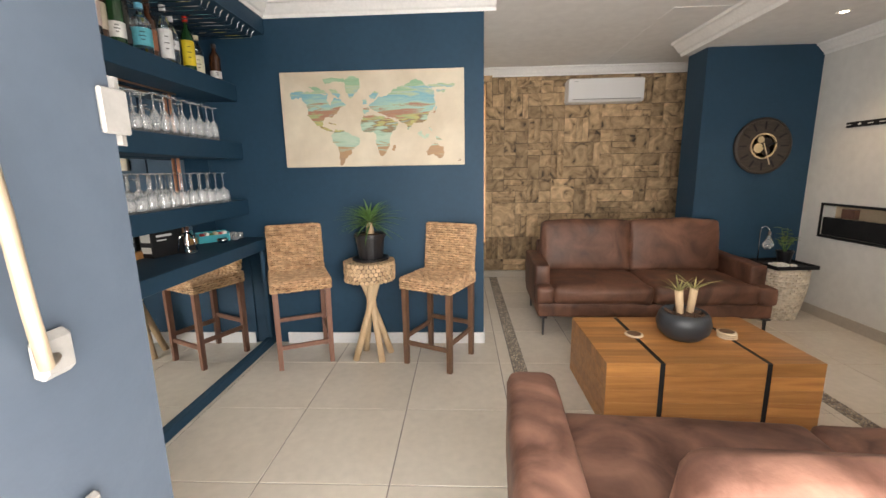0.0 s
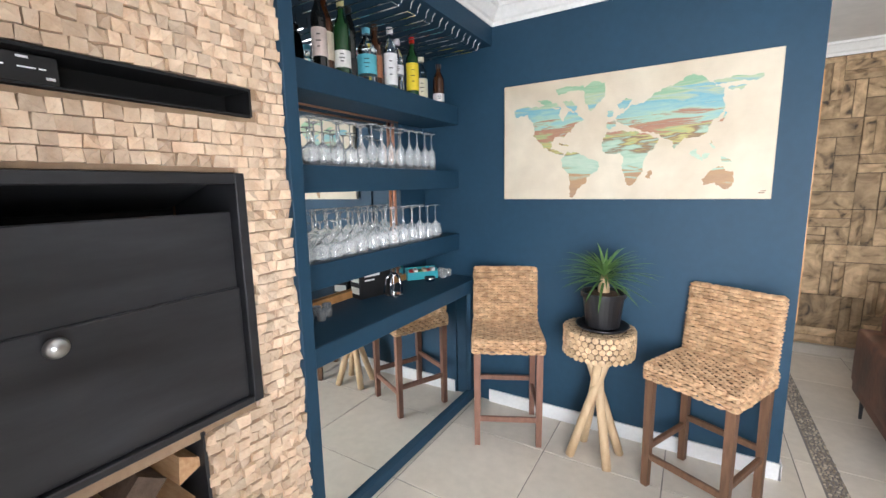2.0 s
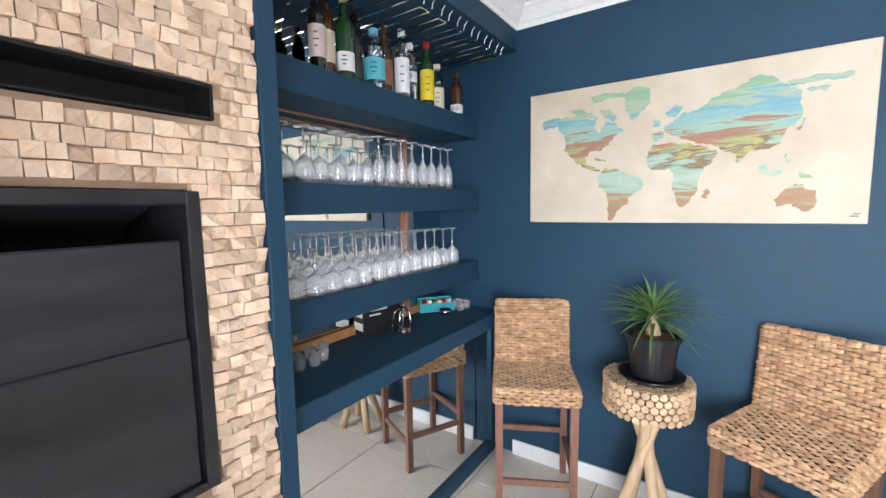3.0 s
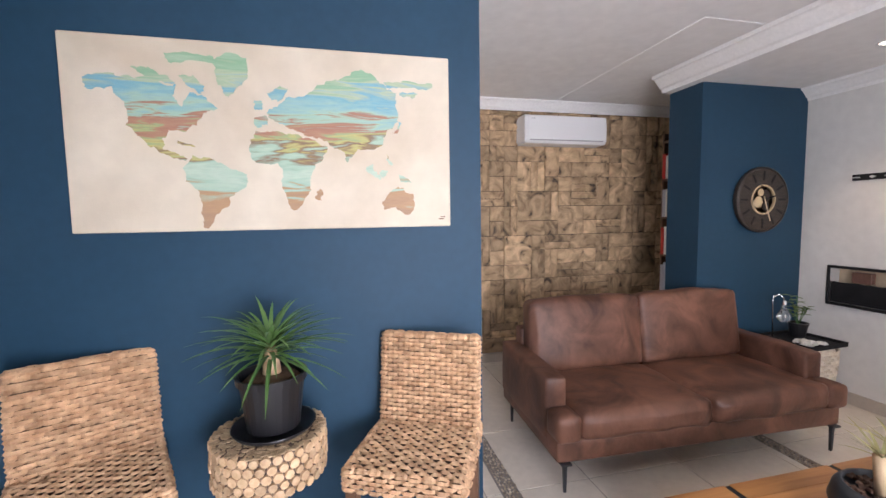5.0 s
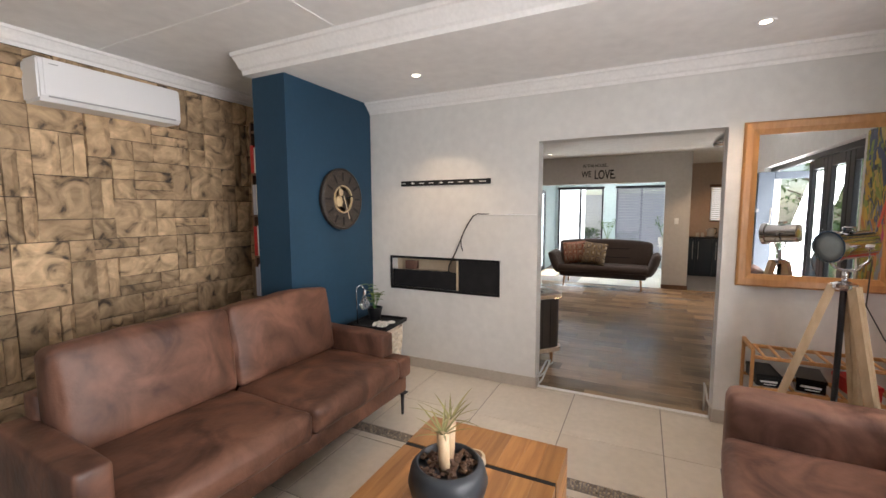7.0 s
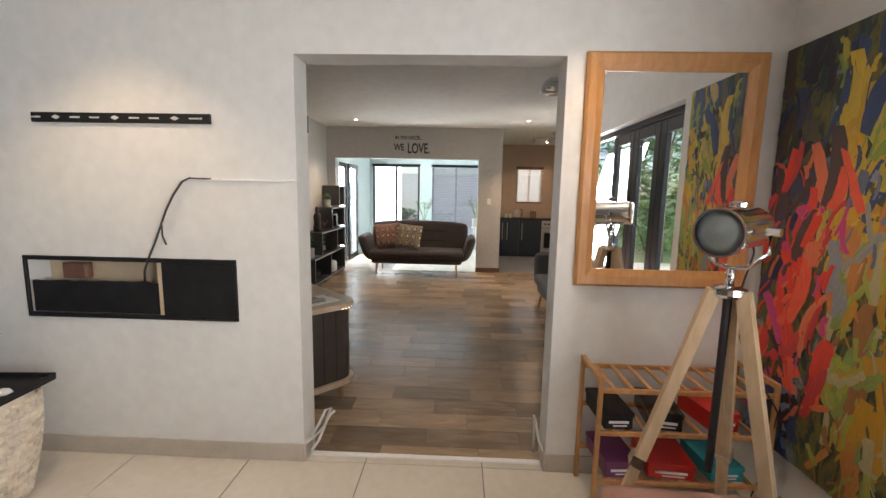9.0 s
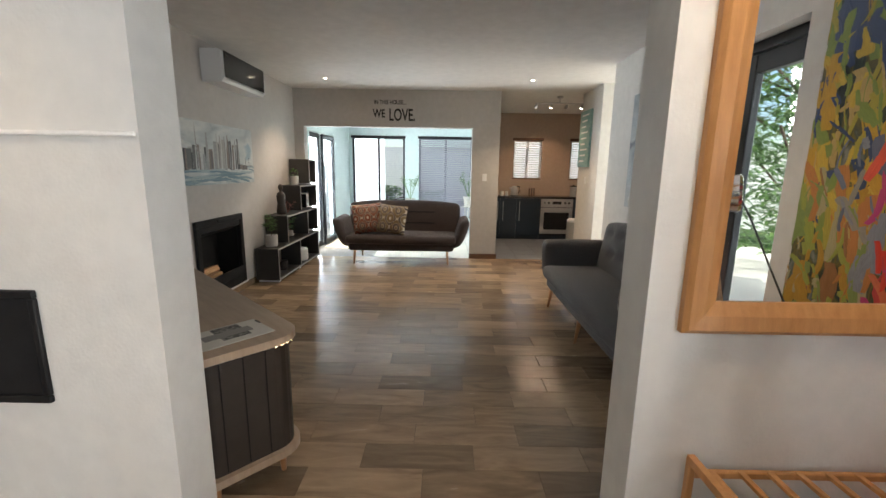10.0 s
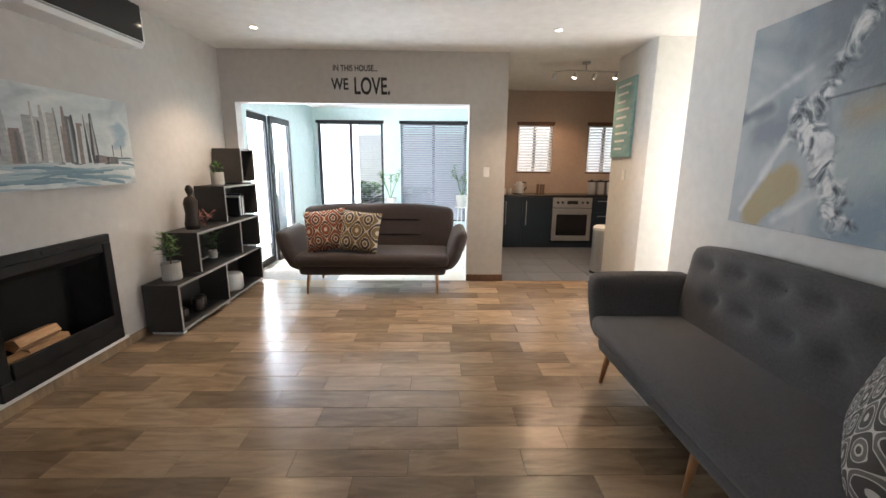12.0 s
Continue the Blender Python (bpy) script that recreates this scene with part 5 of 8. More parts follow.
def tv_wall_fittings():
    x = 3.355
    t = thing("wall_recess_fire", "long black-framed gas fire recess half covered by a black panel", "fireplace", pose(0, 0, 0))
    part("frame", MB().cbox(x - 0.012, x + 0.004, 2.888, 4.02, 1.078, 1.1, 0.003).cbox(x - 0.012, x + 0.004, 2.888, 4.02, 0.774, 0.796, 0.003).cbox(x - 0.012, x + 0.004, 2.888, 2.906, 0.7965, 1.0775, 0.003).cbox(x - 0.012, x + 0.004, 4.002, 4.02, 0.7965, 1.0775, 0.003), M["black"], t)
    part("cover_panel", MB().cbox(x - 0.008, x + 0.006, 2.907, 3.282, 0.797, 1.077, 0.002), M["black"], t, "matt black panel")
    part("divider", MB().cbox(x - 0.002, x + 0.1, 3.283, 3.307, 0.797, 1.077, 0.002), M["beige"], t)
    edge = [(3.309, 0.797)] + [(3.309 + 0.692 * k / 16, 0.965 + 0.012 * noise.noise(Vector((k * 1.7, 0, 0)))) for k in range(17)] + [(4.001, 0.797)]
    part("insulation", MB().prism(edge, 0, x + 0.012, x + 0.03), M["black"], t, "torn black insulation sheet")
    part("junction_box", MB().cbox(x + 0.09, x + 0.142, 3.78, 3.91, 0.96, 1.045, 0.004), M["redwood"], t, "brown junction box")
    t = thing("tv_bracket", "black steel television wall bracket with slots", "bracket", pose(0, 0, 0))
    part("rail", MB().cbox(x - 0.016, x - 0.001, 2.975, 3.882, 1.773, 1.82, 0.003), M["black"], t)
    for k in range(9):
        y = 3.03 + k * 0.1
        if k % 3 == 1:
            mb = MB().prism([(y, 1.797), (y + 0.022, 1.786), (y + 0.044, 1.797), (y + 0.022, 1.808)], 0, x - 0.0172, x - 0.0158)
        else:
            mb = MB().box(x - 0.0172, x - 0.0158, y, y + 0.05, 1.793, 1.8)
        part("slot", mb, M["white_wall"], t, "wall showing through a slot")
    for y in (3.02, 3.85):
        part("screw", MB().lathe([(0.006, 0), (0.006, 0.003), (0, 0.004)], 8).move(pose(x - 0.016, y, 1.797, 0, -90, 0)), M["steel"], t)
    solo("cable_trunking", MB().cbox(x - 0.012, x - 0.0005, 2.566, 3.12, 1.5, 1.512, 0.003), M["cornice"], "thin white cable trunking on the wall", "trunking")
    pts = [(x - 0.008, 2.99, 1.508), (x - 0.014, 3.1, 1.51), (x - 0.02, 3.135, 1.49), (x - 0.022, 3.185, 1.42), (x - 0.025, 3.225, 1.34), (x - 0.022, 3.258, 1.265), (x - 0.02, 3.3, 1.17), (x - 0.016, 3.34, 1.095), (x + 0.01, 3.385, 1.03), (x + 0.025, 3.4, 0.965)]
    mb = MB().tube(pts, 0.005, 6).tube([(p[0] - 0.004, p[1] - 0.012 + 0.002 * k, p[2] + 0.004) for k, p in enumerate(pts[1:6])], 0.0035, 6)
    mb.tube([(x - 0.024, 3.25, 1.275), (x - 0.03, 3.245, 1.22), (x - 0.03, 3.228, 1.175)], 0.0045, 6)
    solo("cable", mb, M["cable"], "loose dark cables hanging from the trunking", "cable", smooth=True)
    # framed mirror
    t = thing("wall_mirror", "large wall mirror in a honey pine frame", "mirror", pose(0, 0, 0))
    y0, y1, z0, z1, w = 0.355, 1.178, 1.02, 2.12, 0.085
    prof = [(0, 0), (0, -0.02), (0.012, -0.032), (0.05, -0.028), (0.07, -0.018), (w, -0.012), (w, 0)]
    part("glass", MB().box(x - 0.008, x - 0.002, y0 + w - 0.004, y1 - w + 0.004, z0 + w - 0.004, z1 - w + 0.004), M["mirror"], t)
    for (a, za), (b, zb) in (((y0, z0), (y1, z0)), ((y1, z0), (y1, z1)), ((y1, z1), (y0, z1)), ((y0, z1), (y0, z0))):
        u = Vector((0, b - a, zb - za)).normalized()
        v = Vector((0, -u.z, u.y))
        ring = []
        for base, sg in ((Vector((x - 0.001, a, za)), 1), (Vector((x - 0.001, b, zb)), -1)):
            ring.append([base + v * p + u * (p * sg) + Vector((q, 0, 0)) for p, q in prof])
        n = len(prof)
        part("frame_side", MB().add(ring[0] + ring[1], [(k, (k + 1) % n, n + (k + 1) % n, n + k) for k in range(n)]), M["pine"], t, "honey pine moulding")
    # strip behind the end of the map wall
    solo("door_frame_edge", MB().cbox(0.0805, 0.1, 3.33, 3.37, 0.86, 2.12, 0.003), M["pine"], "honey pine trim on the end of the blue wall", "trim")


tv_wall_fittings()


# ---- lounge: tripod lamp, shoe rack, abstract painting, basket ----
def tripod_lamp():
    t = thing("floor_lamp", "chrome spotlight floor lamp on a pale wooden tripod", "floor lamp", pose(0, 0, 0))
    apex = Vector((2.765, 0.8, 1.12))
    d = Vector((-0.55, 0.83, -0.06)).normalized()
    head = Vector((2.765, 0.8, 1.355))
    q = d.to_track_quat("Z", "Y").to_matrix().to_4x4()
    mm = Matrix.Translation(head) @ q
    hd = part("lamp_head", MB().lathe([(0.0, -0.125), (0.064, -0.12), (0.072, -0.11), (0.072, 0.085), (0.084, 0.09), (0.084, 0.118), (0.076, 0.118), (0.076, 0.1), (0, 0.098)], 36).move(mm), M["chrome"], t, "polished chrome drum", smooth=False)
    smooth_by_angle(hd)
    part("lens", MB().lathe([(0.0755, 0.104), (0.045, 0.113), (0, 0.117)], 30).move(mm), M["lens"], hd, "frosted glass lens", smooth=True)
    part("vent_cap", MB().lathe([(0.028, 0.078), (0.028, 0.093), (0.018, 0.098), (0, 0.098)], 16).move(Matrix.Translation(head) @ pose(0, 0, 0)), M["chrome"], hd)
    sd = d.cross(Vector((0, 0, 1))).normalized()
    yk = MB().tube([head + sd * 0.1, head + sd * 0.105 + Vector((0, 0, -0.07)), head + sd * 0.05 + Vector((0, 0, -0.125)), head + Vector((0, 0, -0.135)), head - sd * 0.05 + Vector((0, 0, -0.125)), head - sd * 0.105 + Vector((0, 0, -0.07)), head - sd * 0.1], 0.008, 8)
    part("yoke", yk, M["chrome"], t, smooth=True)
    for s in (-1, 1):
        part("knob", MB().rod(head + sd * s * 0.09, head + sd * s * 0.13, 0.014), M["chrome"], t)
    part("stem", MB().rod(head + Vector((0, 0, -0.135)), apex + Vector((0, 0, 0.04)), 0.014), M["chrome"], t, smooth=True)
    part("hub", MB().lathe([(0.05, 0.0), (0.055, 0.01), (0.055, 0.03), (0.03, 0.04), (0, 0.04)], 20, tuple(apex)), M["chrome"], t)
    for k, (fx, fy) in enumerate(((2.88, 1.13), (2.97, 0.59), (2.56, 0.62))):
        f = Vector((fx, fy, 0))
        o = (Vector((fx, fy, 0)) - Vector((apex.x, apex.y, 0))).normalized()
        top = apex + o * 0.045 + Vector((0, 0, 0.02))
        side = Vector((-o.y, o.x, 0))
        kn = top.lerp(f, 0.62)
        upper = MB()
        for s in (-1, 1):
            upper.add(*bar(top + side * s * 0.0125, kn + side * s * 0.0125, side, 0.0115, 0.02))
        lg = part("leg", upper, M["pale_wood"], t, "pale wooden tripod leg")
        lo = MB().add(*bar(top.lerp(f, 0.45), f + Vector((0, 0, 0.012)), side, 0.018, 0.0165))
        part("extension", lo, M["pale_wood"], lg)
        part("clamp", MB().add(*bar(kn + Vector((0, 0, 0.02)), kn + Vector((0, 0, -0.02)) + o * 0.015, side, 0.03, 0.024)), M["chrome"], lg)
        part("foot", MB().lathe([(0.014, 0), (0.014, 0.03), (0, 0.03)], 10, (fx, fy, 0)), M["black"], lg)
    part("centre_post", MB().rod(apex, Vector((apex.x, apex.y, 0.45)), 0.014), M["black_steel"], t)
    part("cord", MB().tube([head - d * 0.11, head - d * 0.16 + Vector((0, 0, -0.1)), Vector((3.0, 0.62, 1.0)), Vector((3.08, 0.5, 0.8)), Vector((3.03, 0.36, 0.55)), Vector((3.12, 0.32, 0.2)), Vector((3.2, 0.3, 0.01))], 0.0035, 6), M["cable"], t, "thin dark power cord", smooth=True)


def bar(a, b, side, hw, hd):
    """A flat bar from a to b: half width along side, half depth across it."""
    u = (b - a).normalized()
    n = u.cross(side).normalized()
    v = []
    for p in (a, b):
        for s, r in ((-1, -1), (1, -1), (1, 1), (-1, 1)):
            v.append(p + side * s * hw + n * r * hd)
    return v, [(0, 3, 2, 1), (4, 5, 6, 7), (0, 1, 5, 4), (1, 2, 6, 5), (2, 3, 7, 6), (3, 0, 4, 7)]


tripod_lamp()


def shoe_rack():
    t = thing("shoe_rack", "honey bamboo shoe rack with slatted shelves", "shoe rack", pose(0, 0, 0))
    x0, x1, y0, y1 = 3.05, 3.335, 0.34, 1.118
    for y in (y0, y1 - 0.02):
        part("post", MB().cbox(x0, x0 + 0.02, y, y + 0.02, 0, 0.66, 0.003), M["pine"], t)
        part("post", MB().cbox(x1 - 0.02, x1, y, y + 0.02, 0, 0.66, 0.003), M["pine"], t)
        part("top_rail", MB().add(*bar(Vector((x0 + 0.005, y + 0.01, 0.655)), Vector((x1 - 0.005, y + 0.01, 0.655)), Vector((0, 1, 0)), 0.0098, 0.011)), M["pine"], t)
    for z in (0.598, 0.396, 0.16):
        part("rail", MB().cbox(x0 + 0.002, x0 + 0.018, y0 + 0.02, y1 - 0.02, z, z + 0.022, 0.003), M["pine"], t)
        part("rail", MB().cbox(x1 - 0.018, x1 - 0.002, y0 + 0.02, y1 - 0.02, z + 0.001, z + 0.023, 0.003), M["pine"], t)
        for k in range(9):
            y = y0 + 0.07 + k * 0.08
            part("slat", MB().add(*bar(Vector((x0 + 0.01, y, z + 0.02)), Vector((x1 - 0.01, y, z + 0.02)), Vector((0, 1, 0)), 0.008, 0.005)), M["pine"], t)

    def carton(y, z, w, h, mat, label, a=4):
        b = thing("shoe_box", label, "box", pose(3.19, y, z, 0, 0, a), "boxes on the shoe rack")
        part("box_body", MB().cbox(-0.12, 0.12, -w / 2, w / 2, 0.0, h * 0.72, 0.002), mat, b)
        part("lid", MB().cbox(-0.124, 0.124, -w / 2 - 0.004, w / 2 + 0.004, h * 0.72, h, 0.002), mat, b)
        part("print", MB().box(-0.1205, -0.1201, -w * 0.35, w * 0.35, h * 0.34, h * 0.5).box(-0.1205, -0.1201, -w * 0.3, w * 0.2, h * 0.16, h * 0.24), M["white_plastic"], b, "white unreadable print")
    carton(1.02, 0.422, 0.128, 0.078, M["black"], "black shoe box with white print", 3)
    carton(0.79, 0.422, 0.14, 0.085, M["gloss_black"], "glossy black box on the bamboo rack", -8)
    carton(0.56, 0.422, 0.122, 0.088, M["red_box"], "bright red shoe box with white print", 9)
    carton(0.99, 0.186, 0.15, 0.08, M["plum"], "purple box on the low shelf")
    carton(0.75, 0.186, 0.2, 0.075, M["red_box"], "red box on the low shelf", -5)
    carton(0.52, 0.186, 0.15, 0.07, M["teal"], "turquoise box on the low shelf", 3)


shoe_rack()


def island_paint(name, stops, rough=0.5):
    """One colour for each brush stroke."""
    m = bpy.data.materials.new(name)
    m.use_nodes = True
    n, l = m.node_tree.nodes, m.node_tree.links
    b = n["Principled BSDF"]
    b.inputs["Roughness"].default_value = rough
    g, r = n.new("ShaderNodeNewGeometry"), n.new("ShaderNodeValToRGB")
    r.color_ramp.interpolation = "CONSTANT"
    e = r.color_ramp.elements
    e[0].position, e[0].color = 0.0, (*stops[0], 1)
    e[1].position, e[1].color = 1.0 / len(stops), (*stops[1], 1)
    for k, c in enumerate(stops[2:]):
        x = e.new((k + 2) / len(stops))
        x.color = (*c, 1)
    l.new(g.outputs["Random Per Island"], r.inputs[0])
    tx, hv, mr = n.new("ShaderNodeTexNoise"), n.new("ShaderNodeHueSaturation"), n.new("ShaderNodeMapRange")
    tx.inputs["Scale"].default_value, tx.inputs["Detail"].default_value = 25, 5
    mr.inputs[3].default_value, mr.inputs[4].default_value = 0.55, 1.35
    l.new(tx.outputs[0], mr.inputs[0])
    l.new(mr.outputs[0], hv.inputs["Value"])
    l.new(r.outputs[0], hv.inputs["Color"])
    l.new(hv.outputs[0], b.inputs["Base Color"])
    bp = n.new("ShaderNodeBump")
    bp.inputs["Strength"].default_value = 0.4
    l.new(tx.outputs[0], bp.inputs["Height"])
    l.new(bp.outputs[0], b.inputs["Normal"])
    return m


def stroke(mb, x, z, ln, wd, ang, off, bend=0.2, n=6):
    """A blunt, ragged brush stroke in the xz plane, raised off towards -y."""
    c, s = math.cos(ang), math.sin(ang)
    v = []
    for k in range(n + 1):
        t = k / n
        e = 0.75 if k in (0, n) else 1.0
        wl = wd * e * (0.85 + 0.5 * noise.noise(Vector((x * 31 + k * 0.9, z * 31, 3))))
        wr = wd * e * (0.85 + 0.5 * noise.noise(Vector((x * 31 + k * 0.9, z * 31, 9))))
        u = ln * (t - 0.5) * (1 + 0.1 * noise.noise(Vector((x * 50, k, z * 50))))
        b = bend * ln * math.sin(math.pi * t)
        px, pz = x + c * u - s * b, z + s * u + c * b
        v += [(px + s * wl / 2, off, pz - c * wl / 2), (px, off - 0.0012, pz), (px - s * wr / 2, off, pz + c * wr / 2)]
    f = []
    for k in range(n):
        f += [(3 * k, 3 * k + 3, 3 * k + 4, 3 * k + 1), (3 * k + 1, 3 * k + 4, 3 * k + 5, 3 * k + 2)]
    mb.add(v, f)


def clipped(mb, hw, z0, z1):
    mb.v = [(max(-hw, min(hw, p[0])), p[1], max(z0, min(z1, p[2]))) for p in mb.v]
    return mb


def abstract_painting():
    # hangs on the south wall and faces +y: built facing -y, then turned round
    rnd = random.Random(14)
    t = thing("wall_canvas", "tall abstract canvas in red, ochre, green and deep blue", "picture", pose(2.965, 0.252, 1.225, 0, 0, 180))
    base = painted("dark_abstract_ground", [(0.3, (0.012, 0.02, 0.03)), (0.42, (0.03, 0.05, 0.035)), (0.5, (0.16, 0.13, 0.03)), (0.58, (0.06, 0.08, 0.05)), (0.68, (0.22, 0.24, 0.22))], 3.0, 7, (2.5, 2.5, 0.9), 2.0)
    part("canvas", MB().cbox(-0.365, 0.365, -0.035, 0, -0.9, 0.9, 0.003), base, t)
    zones = [("dark_brushwork", 40, -0.37, 0.0, -0.1, 0.9, [(0.02, 0.03, 0.07), (0.03, 0.05, 0.04), (0.07, 0.05, 0.035), (0.05, 0.06, 0.12), (0.1, 0.09, 0.05), (0.02, 0.02, 0.03)]),
             ("gold_brushwork", 60, -0.06, 0.37, 0.0, 0.9, [(0.55, 0.33, 0.03), (0.42, 0.36, 0.05), (0.6, 0.42, 0.05), (0.22, 0.3, 0.06), (0.04, 0.07, 0.16), (0.5, 0.36, 0.12)]),
             ("green_brushwork", 44, 0.02, 0.37, -0.9, 0.15, [(0.46, 0.26, 0.03), (0.32, 0.36, 0.06), (0.5, 0.2, 0.05), (0.22, 0.3, 0.08), (0.4, 0.36, 0.2), (0.3, 0.14, 0.05)]),
             ("blue_brushwork", 16, -0.37, -0.08, -0.9, -0.55, [(0.03, 0.05, 0.14), (0.1, 0.16, 0.32), (0.02, 0.02, 0.03), (0.2, 0.24, 0.36), (0.06, 0.04, 0.05)]),
             ("pale_brushwork", 5, -0.16, 0.2, -0.1, 0.38, [(0.24, 0.26, 0.31), (0.16, 0.19, 0.28), (0.29, 0.28, 0.24), (0.12, 0.14, 0.22)]),
             ("red_brushwork", 34, -0.36, 0.02, -0.62, 0.42, [(0.66, 0.05, 0.03), (0.5, 0.05, 0.05), (0.72, 0.1, 0.05), (0.5, 0.05, 0.2), (0.08, 0.05, 0.05), (0.62, 0.16, 0.07)])]
    for k, (nm, n, a, b, c, d, cols) in enumerate(zones):
        mb = MB()
        for i in range(n * 3):
            big = i < n
            stroke(mb, rnd.uniform(a, b) + rnd.gauss(0, 0.03), rnd.uniform(c, d) + rnd.gauss(0, 0.05), rnd.uniform(0.1, 0.34) if big else rnd.uniform(0.04, 0.16), rnd.uniform(0.035, 0.09) if big else rnd.uniform(0.008, 0.035), radians(rnd.gauss(82, 20)), -0.0355 - 0.0006 * k - 0.0002 * (i % 7), rnd.uniform(-0.15, 0.15))
        tagged(part(nm, clipped(mb, 0.364, -0.898, 0.898), island_paint(nm + "_paint", cols), t, "thick brush strokes"), kind="stuff")


abstract_painting()


def basket_corner():
    rnd = random.Random(17)
    t = thing("basket", "round white-washed woven basket used as a corner table", "basket", pose(2.98, 3.93, 0))
    part("core", MB().lathe([(0.15, 0), (0.205, 0.2), (0.215, 0.38), (0.2, 0.495), (0, 0.495)], 30), M["basket"], t, smooth=True)
    mb = MB()
    for j in range(20):
        z = 0.012 + j * 0.0245
        r = 0.152 + 0.066 * math.sin(min(1, z / 0.42) * 1.5)
        n = 26
        for k in range(n):
            a = 2 * math.pi * (k + 0.5 * (j % 2)) / n
            da = math.pi / n
            v = []
            for q, off in ((-1, -0.004), (-0.4, 0.007), (0.4, 0.007), (1, -0.004)):
                for dz in (-0.012, 0.0, 0.012):
                    rr = r + off + (0.004 if dz == 0 else 0)
                    v.append((rr * math.cos(a + q * da), rr * math.sin(a + q * da), z + dz))
            mb.add(v, [(3 * q + p, 3 * q + 3 + p, 3 * q + 4 + p, 3 * q + 1 + p) for q in range(3) for p in range(2)])
    part("weave", mb, M["basket"], t, "pale woven strands")
    t = thing("tray", "square black tray on the basket", "tray", pose(2.98, 3.93, 0.503, 0, 0, 4))
    part("tray_shell", MB().cbox(-0.2, 0.2, -0.2, 0.2, 0, 0.012, 0.003).cbox(-0.2, 0.2, -0.2, -0.19, 0.0122, 0.035, 0.002).cbox(-0.2, 0.2, 0.19, 0.2, 0.0122, 0.035, 0.002).cbox(-0.2, -0.19, -0.19, 0.19, 0.0122, 0.035, 0.002).cbox(0.19, 0.2, -0.19, 0.19, 0.0122, 0.035, 0.002), M["black"], t)
    mb = MB()
    for k in range(34):
        x, y, r = rnd.uniform(-0.15, 0.02), rnd.uniform(-0.17, -0.02), rnd.uniform(0.014, 0.024)
        mb.lathe([(0, 0), (r * 0.8, r * 0.2), (r, r * 0.6), (r * 0.7, r * 1.1), (0, r * 1.25)], 8, (x, y, 0.012 + rnd.uniform(0, 0.012)))
    tagged(solo("pebbles", mb, M["stone_white"], "white decorative pebbles in the tray", "pebbles", pose(2.98, 3.93, 0.503), smooth=True), kind="stuff")
    t = thing("potted_plant", "small green leafy plant in a black pot on the tray", "plant", pose(3.08, 4.03, 0.516))
    part("pot", MB().lathe([(0.05, 0), (0.068, 0.1), (0.073, 0.1), (0.073, 0.115), (0.064, 0.115), (0.06, 0.095), (0, 0.095)], 20), M["pot_black"], t)
    mb, lv = MB(), MB()
    for k in range(7):
        a = k * 2.4
        tip = Vector((0.06 * math.cos(a), 0.06 * math.sin(a), rnd.uniform(0.2, 0.33)))
        mb.tube([(0, 0, 0.09), tip * 0.5 + Vector((0, 0, 0.05)), tip], 0.003, 5)
        for q in range(7):
            b = rnd.uniform(0, 6.28)
            lv.blade(tip * rnd.uniform(0.7, 1.0) + Vector((0, 0, 0.01)), (math.cos(b), math.sin(b), rnd.uniform(-0.1, 0.7)), rnd.uniform(0.045, 0.075), 0.012, 0.5, 4)
    part("stems", mb, M["leaf"], t)
    part("leaves", lv, M["leaf_light"], t, "light green leaves")
    t = thing("table_lamp", "small chrome hooked stand with a hanging glass bulb", "lamp", pose(2.84, 4.05, 0.516))
    part("base", MB().lathe([(0.045, 0), (0.045, 0.01), (0, 0.014)], 18), M["black"], t)
    part("stem", MB().tube([(0, 0, 0.01), (0.0, 0.01, 0.3), (0.005, 0.005, 0.34), (0.03, -0.02, 0.36), (0.05, -0.04, 0.33), (0.052, -0.042, 0.29)], 0.005, 8), M["chrome"], t, smooth=True)
    b = part("bulb", MB().lathe([(0.014, 0.285), (0.016, 0.26), (0.03, 0.225), (0.046, 0.19), (0.044, 0.16), (0.025, 0.14), (0, 0.135)], 18, (0.052, -0.042, 0)), M["glass"], t, "clear glass bulb", smooth=True)
    b.visible_shadow = False
    part("cap", MB().lathe([(0.016, 0.28), (0.016, 0.31), (0, 0.315)], 12, (0.052, -0.042, 0)), M["chrome"], t)


M["leaf_light"] = material("light_green_leaf", (0.13, 0.2, 0.035), 0.45, second=(0.22, 0.28, 0.07), scale=14, island_tint=0.25)
basket_corner()


def pier_shelf():
    t = thing("bookcase", "narrow bookcase behind the blue pier with assorted books", "bookcase", pose(0, 0, 0))
    part("case", MB().box(2.465, 2.775, 4.59, 4.61, 0, 2.3).box(2.465, 2.775, 4.86, 4.88, 0, 2.3), M["walnut"], t)
    for k in range(7):
        part("shelf_board", MB().box(2.465, 2.775, 4.6105, 4.859, 0.05 + k * 0.36, 0.07 + k * 0.36), M["walnut"], t)
    rnd = random.Random(3)
    mats = [M["paper"], M["ochre_card"], M["red_box"], M["paper"], M["slat"], M["white_plastic"]]
    for k in range(6):
        y = 4.612
        for q in range(6):
            w = rnd.uniform(0.034, 0.04)
            solo("book", MB().cbox(2.44, 2.62, y, y + w, 0.0705 + k * 0.36, 0.0705 + k * 0.36 + rnd.uniform(0.2, 0.3), 0.002), rnd.choice(mats), "book standing on the narrow shelf", "book", group="books behind the pier")
            y += w + 0.002


pier_shelf()


